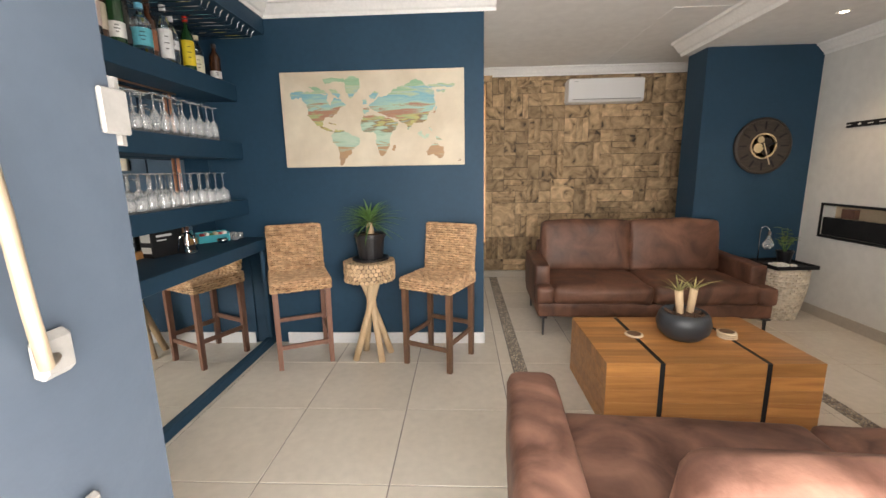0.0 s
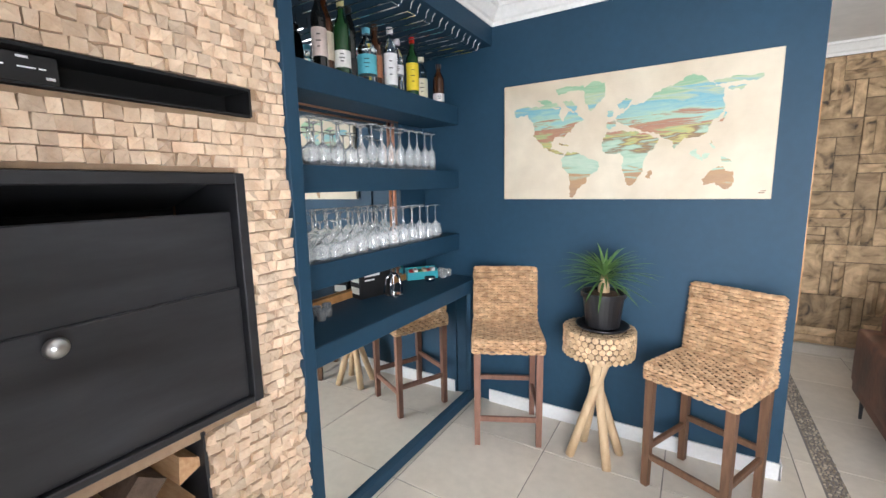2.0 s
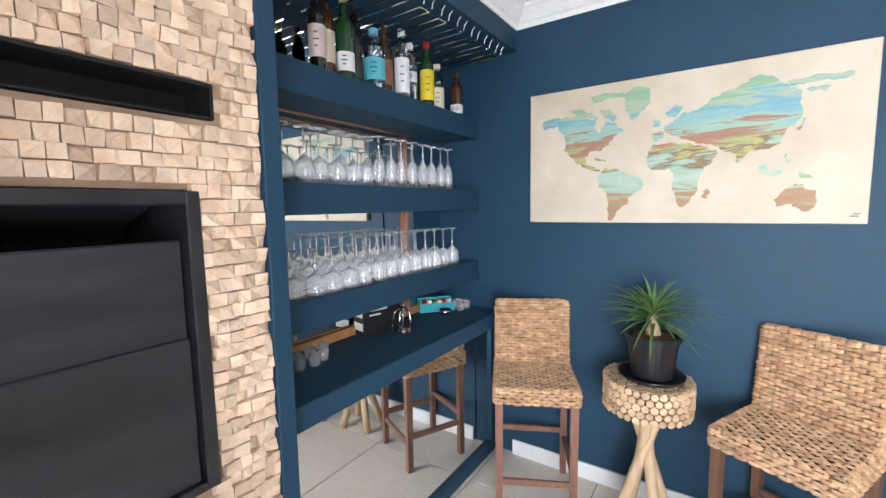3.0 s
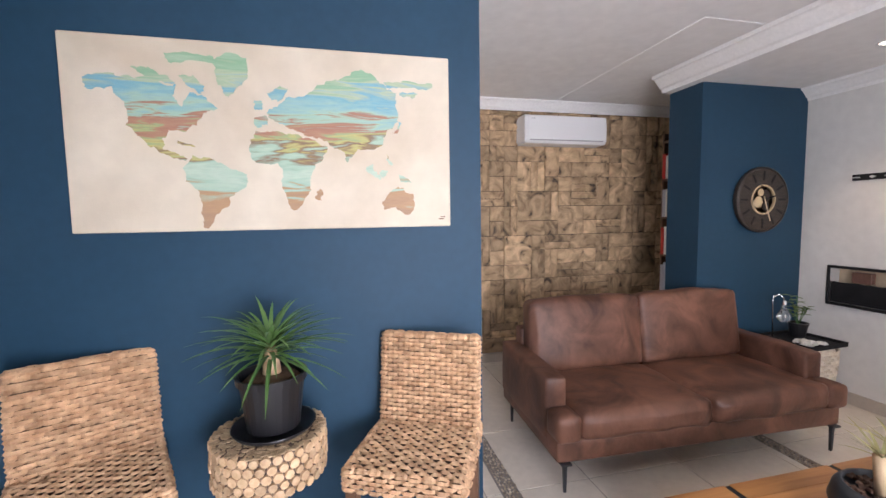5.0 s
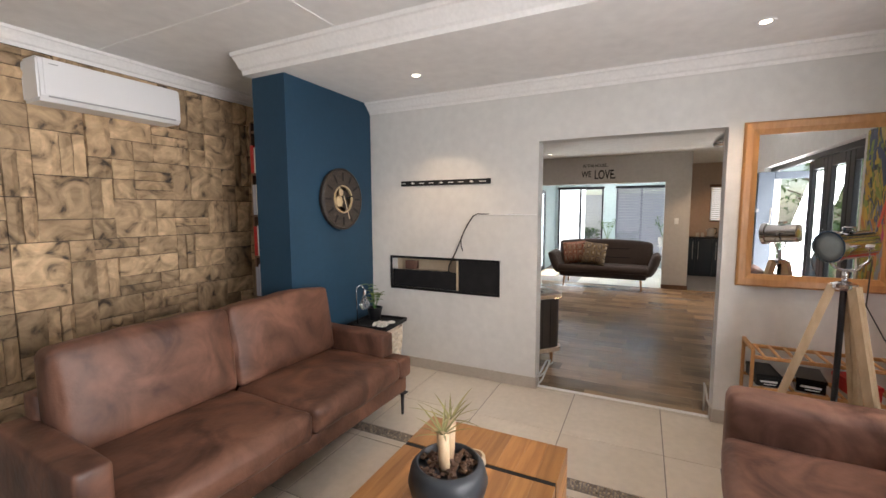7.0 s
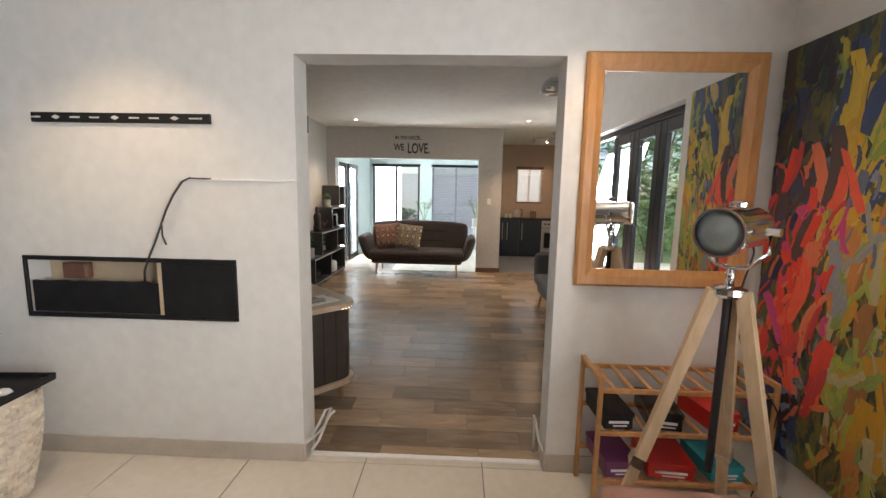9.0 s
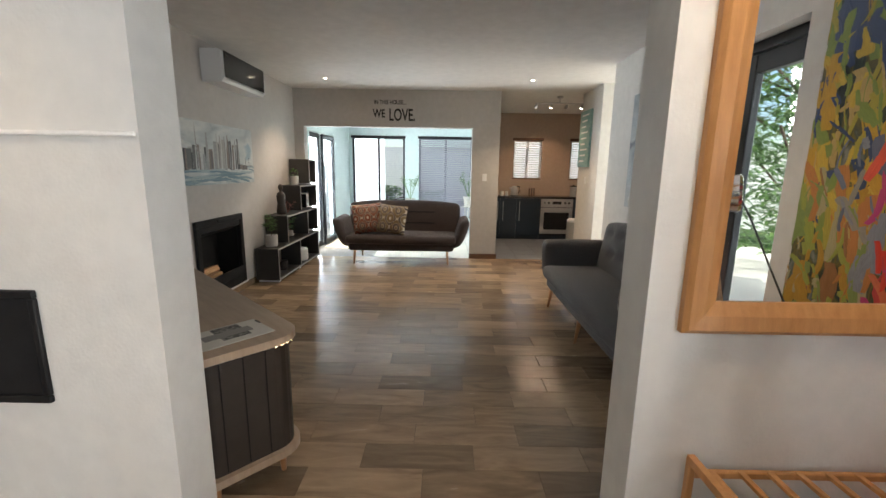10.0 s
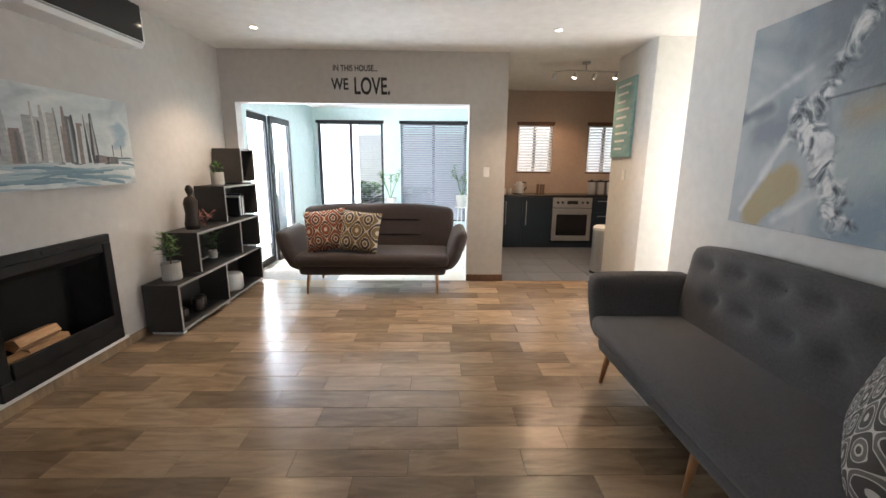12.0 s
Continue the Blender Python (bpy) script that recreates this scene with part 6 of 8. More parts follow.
# ---- downlights ----
def downlight(x, y, z, power, cone=105):
    t = thing("downlight", "small lit recessed ceiling downlight", "ceiling light", pose(x, y, z), "recessed downlights")
    part("rim", MB().lathe([(0.03, -0.001), (0.03, -0.006), (0.045, -0.008), (0.05, -0.001)], 24), M["white_plastic"], t)
    part("lit_bulb", MB().lathe([(0.029, -0.0035), (0.0, -0.005)], 16), M["bulb_glow"], t, "lit warm bulb")
    bulb((x, y, z - 0.02), power, WARM, 0.03, cone)


for q in ((2.77, 3.385), (2.83, 1.2)):
    downlight(q[0], q[1], H2, 24)
for q in ((8.2, 3.46), (8.15, 0.67)):
    downlight(q[0], q[1], HL, 50)


# ---- folding doors of the patio ----
def door_leaf(name, label, m, w, mat, handle):
    """A glazed leaf: hinge side at x = 0, in the xz plane."""
    t = thing(name, label, "door", m, "folding patio doors")
    s, h, d = 0.19 if handle else 0.095, 2.06, 0.05
    part("stile", MB().cbox(0, s, -d / 2, d / 2, 0.02, h, 0.006), mat, t)
    part("stile", MB().cbox(w - s, w, -d / 2, d / 2, 0.02, h, 0.006), mat, t)
    part("rail", MB().cbox(s, w - s, -d / 2, d / 2, h - 0.1, h, 0.006), mat, t)
    part("rail", MB().cbox(s, w - s, -d / 2, d / 2, 0.02, 0.16, 0.006), mat, t)
    g = part("pane", MB().box(s, w - s, -0.004, 0.004, 0.16, h - 0.1), M["pane"], t, "clear glass pane")
    g.visible_shadow = False
    if handle:
        part("lock_plate", MB().cbox(w - 0.135, w - 0.1, -d / 2 - 0.014, -d / 2 - 0.0002, 1.29, 1.33, 0.006), M["darkened_plate"], t, "white lock plate")
        part("strike_plate", MB().cbox(w - 0.19, w - 0.16, -d / 2 - 0.012, -d / 2 - 0.0002, 1.52, 1.56, 0.004), M["darkened_plate"], t, "white keep plate")
        part("handle", MB().tube([(w - 0.12, -d / 2 - 0.01, 1.308), (w - 0.145, -d / 2 - 0.03, 1.312), (w - 0.152, -d / 2 - 0.034, 1.36), (w - 0.155, -d / 2 - 0.034, 1.43), (w - 0.157, -d / 2 - 0.03, 1.5), (w - 0.158, -d / 2 - 0.005, 1.53)], 0.0055, 8), M["tan_handle"], t, "pale curved handle", smooth=True)
        part("hinge", MB().rod((w + 0.012, -0.01, 1.49), (w + 0.012, -0.01, 1.56), 0.009), M["darkened_plate"], t)
        part("hinge_plate", MB().cbox(w - 0.025, w + 0.01, -d / 2 - 0.006, -d / 2 - 0.0002, 1.5, 1.545, 0.002), M["darkened_plate"], t, "white hinge plate")
        part("bolt_plate", MB().cbox(w - 0.135, w - 0.1, -d / 2 - 0.01, -d / 2 - 0.0002, 1.13, 1.165, 0.004), M["darkened_plate"], t, "white bolt plate")
        part("bolt_slot", MB().cbox(w - 0.126, w - 0.109, -d / 2 - 0.013, -d / 2 - 0.0102, 1.139, 1.156, 0.002), M["shelf_edge"], t)
    part("seal", MB().box(w, w + 0.006, -0.012, 0.012, 0.03, h - 0.01), M["black"], t)
    return t


door_leaf("door_open_leaf", "open grey-blue painted folding glass door leaf with a handle", pose(-0.478, -0.5, 0, 0, 0, 90), 0.83, M["frame_paint"], True)
for k in range(3):
    door_leaf("door_leaf", "closed charcoal folding glass door leaf", pose(0.93 + k * 0.5, 0.13, 0), 0.495, M["alu_dark"], False)
structure("door_frame_patio", MB().cbox(-0.548, 2.448, 0.1, 0.17, 2.065, 2.118, 0.003).cbox(2.432, 2.448, 0.1, 0.17, 0, 2.064, 0.003), M["alu_dark"], "charcoal aluminium frame of the folding doors", "door frame")


# ---- garden outside ----
def tree(label, m, h, spread, seed, n=900, crown_z=0.45):
    rnd = random.Random(seed)
    t = thing("tree", label, "tree", m, "garden trees")
    part("trunk", MB().tube([(0, 0, 0), (0.05, 0.02, h * 0.25), (0.0, 0.06, h * 0.5), (0.04, 0.0, h * 0.8)], 0.08, 8), M["bark"], t, smooth=True)
    mb = MB()
    limbs = MB()
    for k in range(14):
        a, z = k * 2.4, h * rnd.uniform(0.3, 0.8)
        tip = Vector((spread * 0.8 * math.cos(a), spread * 0.8 * math.sin(a), z + h * 0.15))
        limbs.tube([(0.02, 0.02, z), tip * 0.5 + Vector((0, 0, z * 0.5)), tip], 0.02, 5)
    part("limbs", limbs, M["bark"], t, smooth=True)
    for k in range(n):
        a, u = rnd.uniform(0, 6.28), rnd.random() ** 0.5
        z = h * (0.08 + 0.95 * rnd.random())
        r = spread * u * (0.75 + 0.4 * noise.noise(Vector((math.cos(a) * 2, math.sin(a) * 2, z * 1.3 + seed)))) * (1.1 - 0.6 * abs(z / h - crown_z))
        c = (r * math.cos(a), r * math.sin(a), z)
        for q in range(4):
            b = rnd.uniform(0, 6.28)
            mb.blade(c, (math.cos(b), math.sin(b), rnd.uniform(-0.4, 0.8)), rnd.uniform(0.12, 0.26), 0.03, 0.6, 3)
    part("crown", mb, M["leaf_garden"], t, "loose green foliage")


M["leaf_garden"] = material("garden_foliage", (0.06, 0.13, 0.03), 0.5, second=(0.16, 0.27, 0.08), scale=3, island_tint=0.4)
tree("bushy green garden tree outside the folding doors", pose(0.3, -3.4, -0.05), 3.4, 1.25, 5, 1500)
tree("bushy green garden tree outside the folding doors", pose(-2.2, -3.6, -0.05), 3.7, 1.2, 6, 1100)
tree("bushy green garden tree outside the folding doors", pose(-4.4, -3.0, -0.05), 3.3, 1.4, 15, 1000)
tree("bushy green garden tree outside the folding doors", pose(-6.8, -2.8, -0.05), 3.6, 1.5, 16, 900)
tree("low green shrub outside the sunroom windows", pose(13.1, 3.4, -0.14), 1.1, 0.6, 7, 260)
tree("low green shrub outside the sunroom windows", pose(13.2, 2.2, -0.14), 1.0, 0.5, 8, 220)
tree("tall green tree beyond the garden wall", pose(12.2, 8.2, -0.14), 4.2, 1.8, 9, 900)


# ---- living room: fireplace wall ----
def fireplace():
    t = thing("fireplace", "black steel inset fireplace with a few logs", "fireplace", pose(0, 0, 0))
    x0, x1, y = 6.15, 7.06, 4.19
    for a, b, c, d in ((x0, x1, 0.84, 0.9), (x0, x1, 0.1, 0.2), (x0, x0 + 0.07, 0.2005, 0.8395), (x1 - 0.07, x1, 0.2005, 0.8395)):
        part("frame_bar", MB().cbox(a, b, y - 0.03, y + 0.02, c, d, 0.005), M["black"], t)
    part("firebox_back", MB().box(6.2, 7.02, 4.46, 4.48, 0.16, 0.85), M["soot"], t, "sooty firebox back")
    for a in (6.2, 7.015):
        part("firebox_side", MB().box(a, a + 0.005, 4.2, 4.46, 0.16, 0.85), M["soot"], t)
    for c in (0.16, 0.845):
        part("firebox_plate", MB().box(6.206, 7.014, 4.2, 4.46, c, c + 0.005), M["soot"], t)
    part("hood", MB().prism([(4.165, 0.838), (4.2, 0.838), (4.3, 0.72), (4.29, 0.715), (4.165, 0.78)], 0, 6.225, 6.985), M["black"], t)
    part("ash_lip", MB().cbox(6.225, 6.985, 4.15, 4.17, 0.202, 0.3, 0.004), M["black"], t)
    part("handle", MB().cbox(6.52, 6.66, 4.15, 4.159, 0.86, 0.885, 0.003), M["black"], t)
    for k, (cx, cz, r) in enumerate(((6.45, 0.24, 0.05), (6.58, 0.25, 0.055), (6.52, 0.335, 0.05))):
        lg = thing("firewood_log", "pale split log in the fireplace", "log", None, "logs in the fireplace")
        part("wood", MB().prism([(4.3 + r * math.cos(2 * math.pi * q / 5 + k), cz + r * 0.85 * math.sin(2 * math.pi * q / 5 + k)) for q in range(5)], 0, cx - 0.14, cx + 0.14), M["firewood"], lg)
    structure("hearth_trim", MB().cbox(6.1, 7.12, 4.172, 4.1895, 0.071, 0.099, 0.003), M["cornice"], "white trim under the fireplace", "trim")


fireplace()


def skyline_canvas():
    rnd = random.Random(31)
    t = thing("wall_canvas", "wide canvas of a grey city skyline over pale blue water", "picture", pose(6.6, 4.189, 1.547))
    hw, hh = 0.8, 0.302
    ground = painted("misty_sky_paint", [(0.3, (0.4, 0.44, 0.46)), (0.45, (0.55, 0.58, 0.58)), (0.6, (0.68, 0.69, 0.67)), (0.7, (0.36, 0.46, 0.52))], 2.2, 6, (1, 1, 2.5), 0.8, bump=0.25)
    part("canvas", MB().cbox(-hw, hw, -0.038, 0, -hh, hh, 0.003), ground, t)
    mb = MB()
    for k in range(46):
        stroke(mb, rnd.uniform(-hw, hw), rnd.uniform(-hh, -0.13), rnd.uniform(0.2, 0.6), rnd.uniform(0.015, 0.035), radians(rnd.gauss(0, 3)), -0.0385 - 0.0002 * (k % 5), 0.02)
    tagged(part("water_brushwork", clipped(mb, hw - 0.002, -hh + 0.002, hh), island_paint("water_paint", [(0.24, 0.34, 0.4), (0.38, 0.47, 0.5), (0.18, 0.28, 0.34), (0.42, 0.5, 0.53)]), t, "pale blue water strokes"), kind="stuff")
    mb = MB()
    for k in range(44):
        x = -hw + 0.12 + (2 * hw - 0.3) * k / 43
        h = 0.11 + 0.11 * abs(math.sin(k * 1.7)) if k < 22 else 0.24 + 0.11 * abs(math.sin(k * 1.3)) if k < 38 else 0.05
        if k == 11:
            h = 0.43
        if k == 17:
            h = 0.36
        w = rnd.uniform(0.02, 0.042)
        z0 = -0.15 + rnd.uniform(-0.01, 0.01)
        y = -0.0398 - 0.0004 * (k % 4)
        tw = 0.25 if h > 0.3 else 0.85
        mb.add([(x - w, y, z0), (x + w, y, z0), (x + w * tw, y, z0 + h), (x - w * tw, y, z0 + h)], [(0, 1, 2, 3)])
        if rnd.random() < 0.7:
            mb.add([(x - w * 0.2, y - 0.0003, z0 + 0.01), (x + w * 0.6, y - 0.0003, z0 + 0.01), (x + w * 0.5 * tw, y - 0.0003, z0 + h * 0.9), (x, y - 0.0003, z0 + h * 0.95)], [(0, 1, 2, 3)])
    tagged(part("tower_brushwork", mb, island_paint("tower_paint", [(0.14, 0.14, 0.14), (0.36, 0.36, 0.36), (0.06, 0.06, 0.065), (0.6, 0.6, 0.58), (0.24, 0.19, 0.17), (0.42, 0.4, 0.38)]), t, "grey painted towers"), kind="stuff")
    part("bridge", MB().box(0.5, 0.77, -0.0402, -0.0396, -0.115, -0.108).box(0.6, 0.606, -0.0402, -0.0396, -0.1075, -0.02).box(0.68, 0.686, -0.0402, -0.0396, -0.1075, -0.02), M["bronze"], t, "painted suspension bridge")


skyline_canvas()


def stepped_shelf():
    t = thing("stepped_shelf", "charcoal stepped shelf unit with light grey board edges", "shelf", pose(0, 0, 0))
    y0, y1, xr = 3.87, 4.165, 8.93
    zs = (0.03, 0.43, 0.805, 1.175, 1.55)
    xl = (7.3, 7.65, 8.19, 8.6)
    th = 0.022
    for k in range(4):
        a, z0, z1 = xl[k], zs[k], zs[k + 1]
        for nm, q in (("side_board", (a, a + th, y0 + 0.004, y1, z0 + th, z1 - th)), ("side_board", (xr - th, xr, y0 + 0.004, y1, z0 + th, z1 - th)), ("back_board", (a + th, xr - th, y1 - 0.01, y1, z0 + th, z1 - th))):
            part(nm, MB().cbox(*q, 0.001), M["shelf_grey"], t)
        if k == 0:
            part("shelf_board", MB().cbox(a, xr, y0 + 0.004, y1, z0, z0 + th, 0.001), M["shelf_grey"], t)
            part("edge", MB().box(a, xr, y0, y0 + 0.0038, z0, z0 + th), M["shelf_edge"], t, "light grey edging")
        part("shelf_board", MB().cbox(a, xr, y0 + 0.004, y1, z1 - th, z1 - 0.0005, 0.001), M["shelf_grey"], t)
        part("edge", MB().box(a, xr, y0, y0 + 0.0038, z1 - th, z1), M["shelf_edge"], t, "light grey edging")
        part("edge", MB().box(a, a + th, y0, y0 + 0.0038, z0 + th, z1 - th), M["shelf_edge"], t, "light grey edging")
        part("edge", MB().box(xr - th, xr, y0, y0 + 0.0038, z0 + th, z1 - th), M["shelf_edge"], t, "light grey edging")
    for x, k in ((8.08, 0), (8.45, 1)):
        part("divider", MB().cbox(x, x + th, y0 + 0.004, y1 - 0.011, zs[k] + th, zs[k + 1] - th, 0.001), M["shelf_grey"], t)
        part("edge", MB().box(x, x + th, y0, y0 + 0.0038, zs[k] + th, zs[k + 1] - th), M["shelf_edge"], t, "light grey edging")
    for x in (7.33, 8.07, 8.86):
        part("foot", MB().box(x, x + 0.05, y0 + 0.02, y1 - 0.02, 0, 0.03), M["white_plastic"], t)


stepped_shelf()


def ball_plant(label, m, pot_mat, pot_r, pot_h, kind, seed):
    rnd = random.Random(seed)
    t = thing("potted_plant", label, "plant", m, "small potted plants")
    part("pot", MB().lathe([(pot_r * 0.88, 0), (pot_r, pot_h * 0.1), (pot_r, pot_h), (pot_r * 0.88, pot_h), (pot_r * 0.86, pot_h * 0.85), (0, pot_h * 0.85)], 22), pot_mat, t)
    mb = MB()
    if kind == "ball":
        for k in range(110):
            d = Vector((rnd.gauss(0, 1), rnd.gauss(0, 1), rnd.gauss(0.25, 1))).normalized()
            mb.blade(Vector((0, 0, pot_h + 0.035)) + d * 0.05, d, 0.035, 0.007, 0.1, 2)
    else:
        for k in range(16):
            a = k * 2.4
            c = Vector((0, 0, pot_h)) + Vector((0.1 * math.cos(a) * rnd.random(), 0.08 * math.sin(a) * rnd.random(), rnd.uniform(0.02, 0.26)))
            for q in range(14):
                b = rnd.uniform(0, 6.28)
                mb.blade(c, (math.cos(b), math.sin(b), rnd.uniform(-0.2, 0.9)), rnd.uniform(0.03, 0.09), 0.007, 0.4, 3)
        part("stem", MB().tube([(0, 0, pot_h * 0.8), (0.02, 0.0, pot_h + 0.12), (-0.03, 0.01, pot_h + 0.25)], 0.007, 6), M["bark"], t)
    part("leaves", mb, M["leaf"], t, "small green leaves")


def shelf_things():
    y = 4.02
    ball_plant("bushy bonsai-like plant in a pale concrete pot", pose(7.48, y, 0.4305), M["concrete"], 0.075, 0.15, "bush", 1)
    ball_plant("clipped round succulent in a beige concrete pot", pose(8.38, y, 1.1755), M["concrete"], 0.062, 0.13, "ball", 2)
    ball_plant("small plant in a pale pot inside the shelf", pose(8.2, y + 0.03, 0.4525), M["concrete"], 0.04, 0.08, "bush", 4)
    prof = [(0.0, 0), (0.062, 0), (0.066, 0.05), (0.05, 0.14), (0.055, 0.18), (0.06, 0.24), (0.045, 0.285), (0.018, 0.3), (0.017, 0.315), (0.03, 0.34), (0.033, 0.365), (0.02, 0.395), (0, 0.4)]
    solo("figurine", MB().lathe(prof, 20), M["bronze"], "dark bronze abstract figure on the shelf", "figurine", pose(7.86, y, 0.8055), smooth=True)
    solo("dried_flower", spray(random.Random(2), 40, 0.13, 0.16), M["pink_dry"], "grey-pink dried flower head beside the figure", "flower", pose(8.0, y - 0.03, 0.8055))
    solo("jar", MB().lathe([(0.1, 0), (0.115, 0.02), (0.115, 0.16), (0.1, 0.18), (0, 0.18)], 28), M["white_ceramic"], "white ceramic drum jar in the shelf", "jar", pose(8.42, y - 0.02, 0.0525), smooth=True)
    solo("mug", MB().lathe([(0.03, 0), (0.034, 0.005), (0.034, 0.085), (0.03, 0.085), (0.028, 0.01), (0, 0.01)], 18), M["white_ceramic"], "small white mug in the shelf", "mug", pose(8.17, y - 0.06, 0.0525))
    for k, x in enumerate((7.5, 7.78, 7.86)):
        solo("candle_jar", MB().lathe([(0.045, 0), (0.05, 0.01), (0.05, 0.1), (0.04, 0.115), (0, 0.115)], 18), M["bronze"], "dark glass candle jar in the shelf", "candle", pose(x, y - 0.03 + 0.02 * k, 0.0525), "candle jars", smooth=True)
    for k in range(5):
        h = 0.2 + 0.02 * (k % 3)
        solo("book", MB().cbox(0, 0.022, -0.08, 0.08, 0, h, 0.002), [M["black"], M["paper"], M["navy_door"], M["paper"], M["walnut"]][k], "book standing in the stepped shelf", "book", pose(8.62 + k * 0.026, y, 0.8275), "books in the shelf")
    solo("photo_frame", MB().cbox(-0.006, 0.006, -0.08, 0.08, 0, 0.2, 0.002), M["shelf_edge"], "grey standing photo frame in the shelf", "frame", pose(8.3, y + 0.05, 0.8275, 0, -6, 70))
    solo("vase", MB().lathe([(0.025, 0), (0.035, 0.03), (0.03, 0.12), (0.015, 0.2), (0.018, 0.22), (0, 0.22)], 16), M["white_ceramic"], "slim white vase in the shelf", "vase", pose(8.56, y - 0.04, 0.4525), smooth=True)


def spray(rnd, n, r, h):
    mb = MB()
    for k in range(n):
        a = rnd.uniform(0, 6.28)
        tip = Vector((r * rnd.random() * math.cos(a), r * rnd.random() * math.sin(a), h * rnd.uniform(0.5, 1)))
        if k % 4 == 0:
            mb.tube([(0, 0, 0), tip * 0.5 + Vector((0, 0, 0.02)), tip], 0.0015, 4)
        for q in range(4):
            b = rnd.uniform(0, 6.28)
            mb.blade(tip, (math.cos(b), math.sin(b), rnd.uniform(-0.3, 0.8)), 0.025, 0.005, 0.3, 2)
    return mb


shelf_things()


# ---- living room: console, television ----
def console():
    m = pose(4.725, 3.15, 0, 0, 0, 46.5)
    t = thing("tv_console", "corner television console with a pale oak top and dark slatted front", "console", m)
    L, D = 1.02, 0.44

    def outline(inset, r):
        a, b, d = -L + inset, L - inset, D - inset
        o = []
        for cx, cy, s in ((a + r, inset + r, 180), (b - r, inset + r, 270), (b - 0.03, d - 0.03, 0), (a + 0.03, d - 0.03, 90)):
            rr = r if s in (180, 270) else 0.03
            for k in range(7):
                an = radians(s + 15 * k)
                o.append((cx + rr * math.cos(an), cy + rr * math.sin(an)))
        return o
    part("top", MB().prism(outline(0.0, 0.13), 2, 0.69, 0.722), M["oak_top"], t, "pale oak top with rounded corners")
    part("led_tape", MB().prism(outline(0.012, 0.12), 2, 0.684, 0.6895), M["white_cable"], t, "pale tape under the top")
    rim, dots, left = outline(0.009, 0.122), MB(), 0.0
    for (xa, ya), (xb, yb) in zip(rim[:15], rim[1:15]):
        run = math.hypot(xb - xa, yb - ya)
        while left < run:
            u = left / run
            dots.rod((xa + (xb - xa) * u, ya + (yb - ya) * u, 0.6845), (xa + (xb - xa) * u, ya + (yb - ya) * u, 0.6885), 0.006, 0.006, 6)
            left += 0.028
        left -= run
    tagged(part("led_row", dots, M["led"], t, "small warm glowing diodes"), kind="stuff")
    part("body", MB().prism(outline(0.03, 0.1), 2, 0.19, 0.6825), M["tambour"], t)
    part("plinth", MB().prism(outline(0.004, 0.125), 2, 0.155, 0.1895), M["oak_top"], t, "pale oak plinth")
    # Grooves between slats are thin black strips, their shade put into colour.
    for k in range(-9, 10):
        x = k * 0.09
        part("groove", MB().box(x - 0.002, x + 0.002, 0.0265, 0.0305, 0.2, 0.675), M["black"], t)
    for k in range(3):
        part("groove", MB().box(-L + 0.0265, -L + 0.0305, 0.17 + 0.09 * k, 0.174 + 0.09 * k, 0.2, 0.675), M["black"], t)
    for x, y in ((-L + 0.13, 0.08), (L - 0.13, 0.08), (-L + 0.1, D - 0.06), (L - 0.1, D - 0.06)):
        part("leg", MB().rod((x, y, 0), (x * 0.985, y, 0.155), 0.012, 0.022, 12), M["leg_wood"], t, "tapered pale wooden leg", smooth=True)
    tv = thing("television", "flat black television on a low stand", "television", m @ pose(0.0, 0.3, 0.723, -2, 0, -4))
    part("screen_body", MB().cbox(-0.56, 0.66, 0.0, 0.045, 0.05, 0.72, 0.006), M["black"], tv)
    part("screen", MB().box(-0.548, 0.648, -0.002, 0.0, 0.07, 0.71), M["gloss_black"], tv, "dark glossy screen")
    part("stand", MB().prism([(0.05 + 0.42 * math.cos(radians(15 * k)), 0.02 + 0.1 * math.sin(radians(15 * k))) for k in range(24)], 2, 0.0, 0.012).box(-0.05, 0.05, 0.01, 0.035, 0.012, 0.05), M["gloss_black"], tv)
    for k, (x, y) in enumerate(((0.72, 0.2), (0.85, 0.26))):
        v = thing("vase", "tapered clear glass vase with dried pink stems", "vase", m @ pose(x, y, 0.723), "glass vases")
        g = part("glass_body", MB().lathe([(0.07, 0.0), (0.072, 0.01), (0.048, 0.2), (0.045, 0.2), (0.066, 0.012), (0, 0.01)], 24), M["smoke_glass"], v, smooth=True)
        g.visible_shadow = False
        part("stems", spray(random.Random(k + 5), 34, 0.16, 0.4).move(Matrix.Translation((0, 0, 0.012))), M["pink_dry"], v, "dried pink flower stems")
    b = thing("brochure", "printed brochure with a dark patterned band lying on the console", "brochure", m @ pose(-0.838, 0.27, 0.7235, 0, 0, 3.5))
    part("sheet", MB().cbox(-0.104, 0.104, -0.168, 0.168, 0, 0.003, 0.001), M["paper"], b)
    part("printed_band", MB().box(-0.06, 0.095, -0.085, 0.03, 0.0032, 0.0036), material("dotted_print", (0.05, 0.055, 0.05), 0.5, second=(0.3, 0.3, 0.28), scale=60, amount=0.2), b, "dark patterned picture")
    part("grey_band", MB().box(-0.025, 0.035, -0.11, 0.09, 0.0038, 0.0042), M["shelf_edge"], b, "grey printed bar")
    part("lines", MB().box(-0.08, -0.02, 0.12, 0.128, 0.0032, 0.0036).box(-0.08, -0.03, 0.145, 0.15, 0.0032, 0.0036).box(0.03, 0.08, -0.17, -0.16, 0.0032, 0.0036), M["cable"], b, "unreadable print")


M["smoke_glass"] = glass("smoky_glass", (0.8, 0.8, 0.8), 0.02)
console()


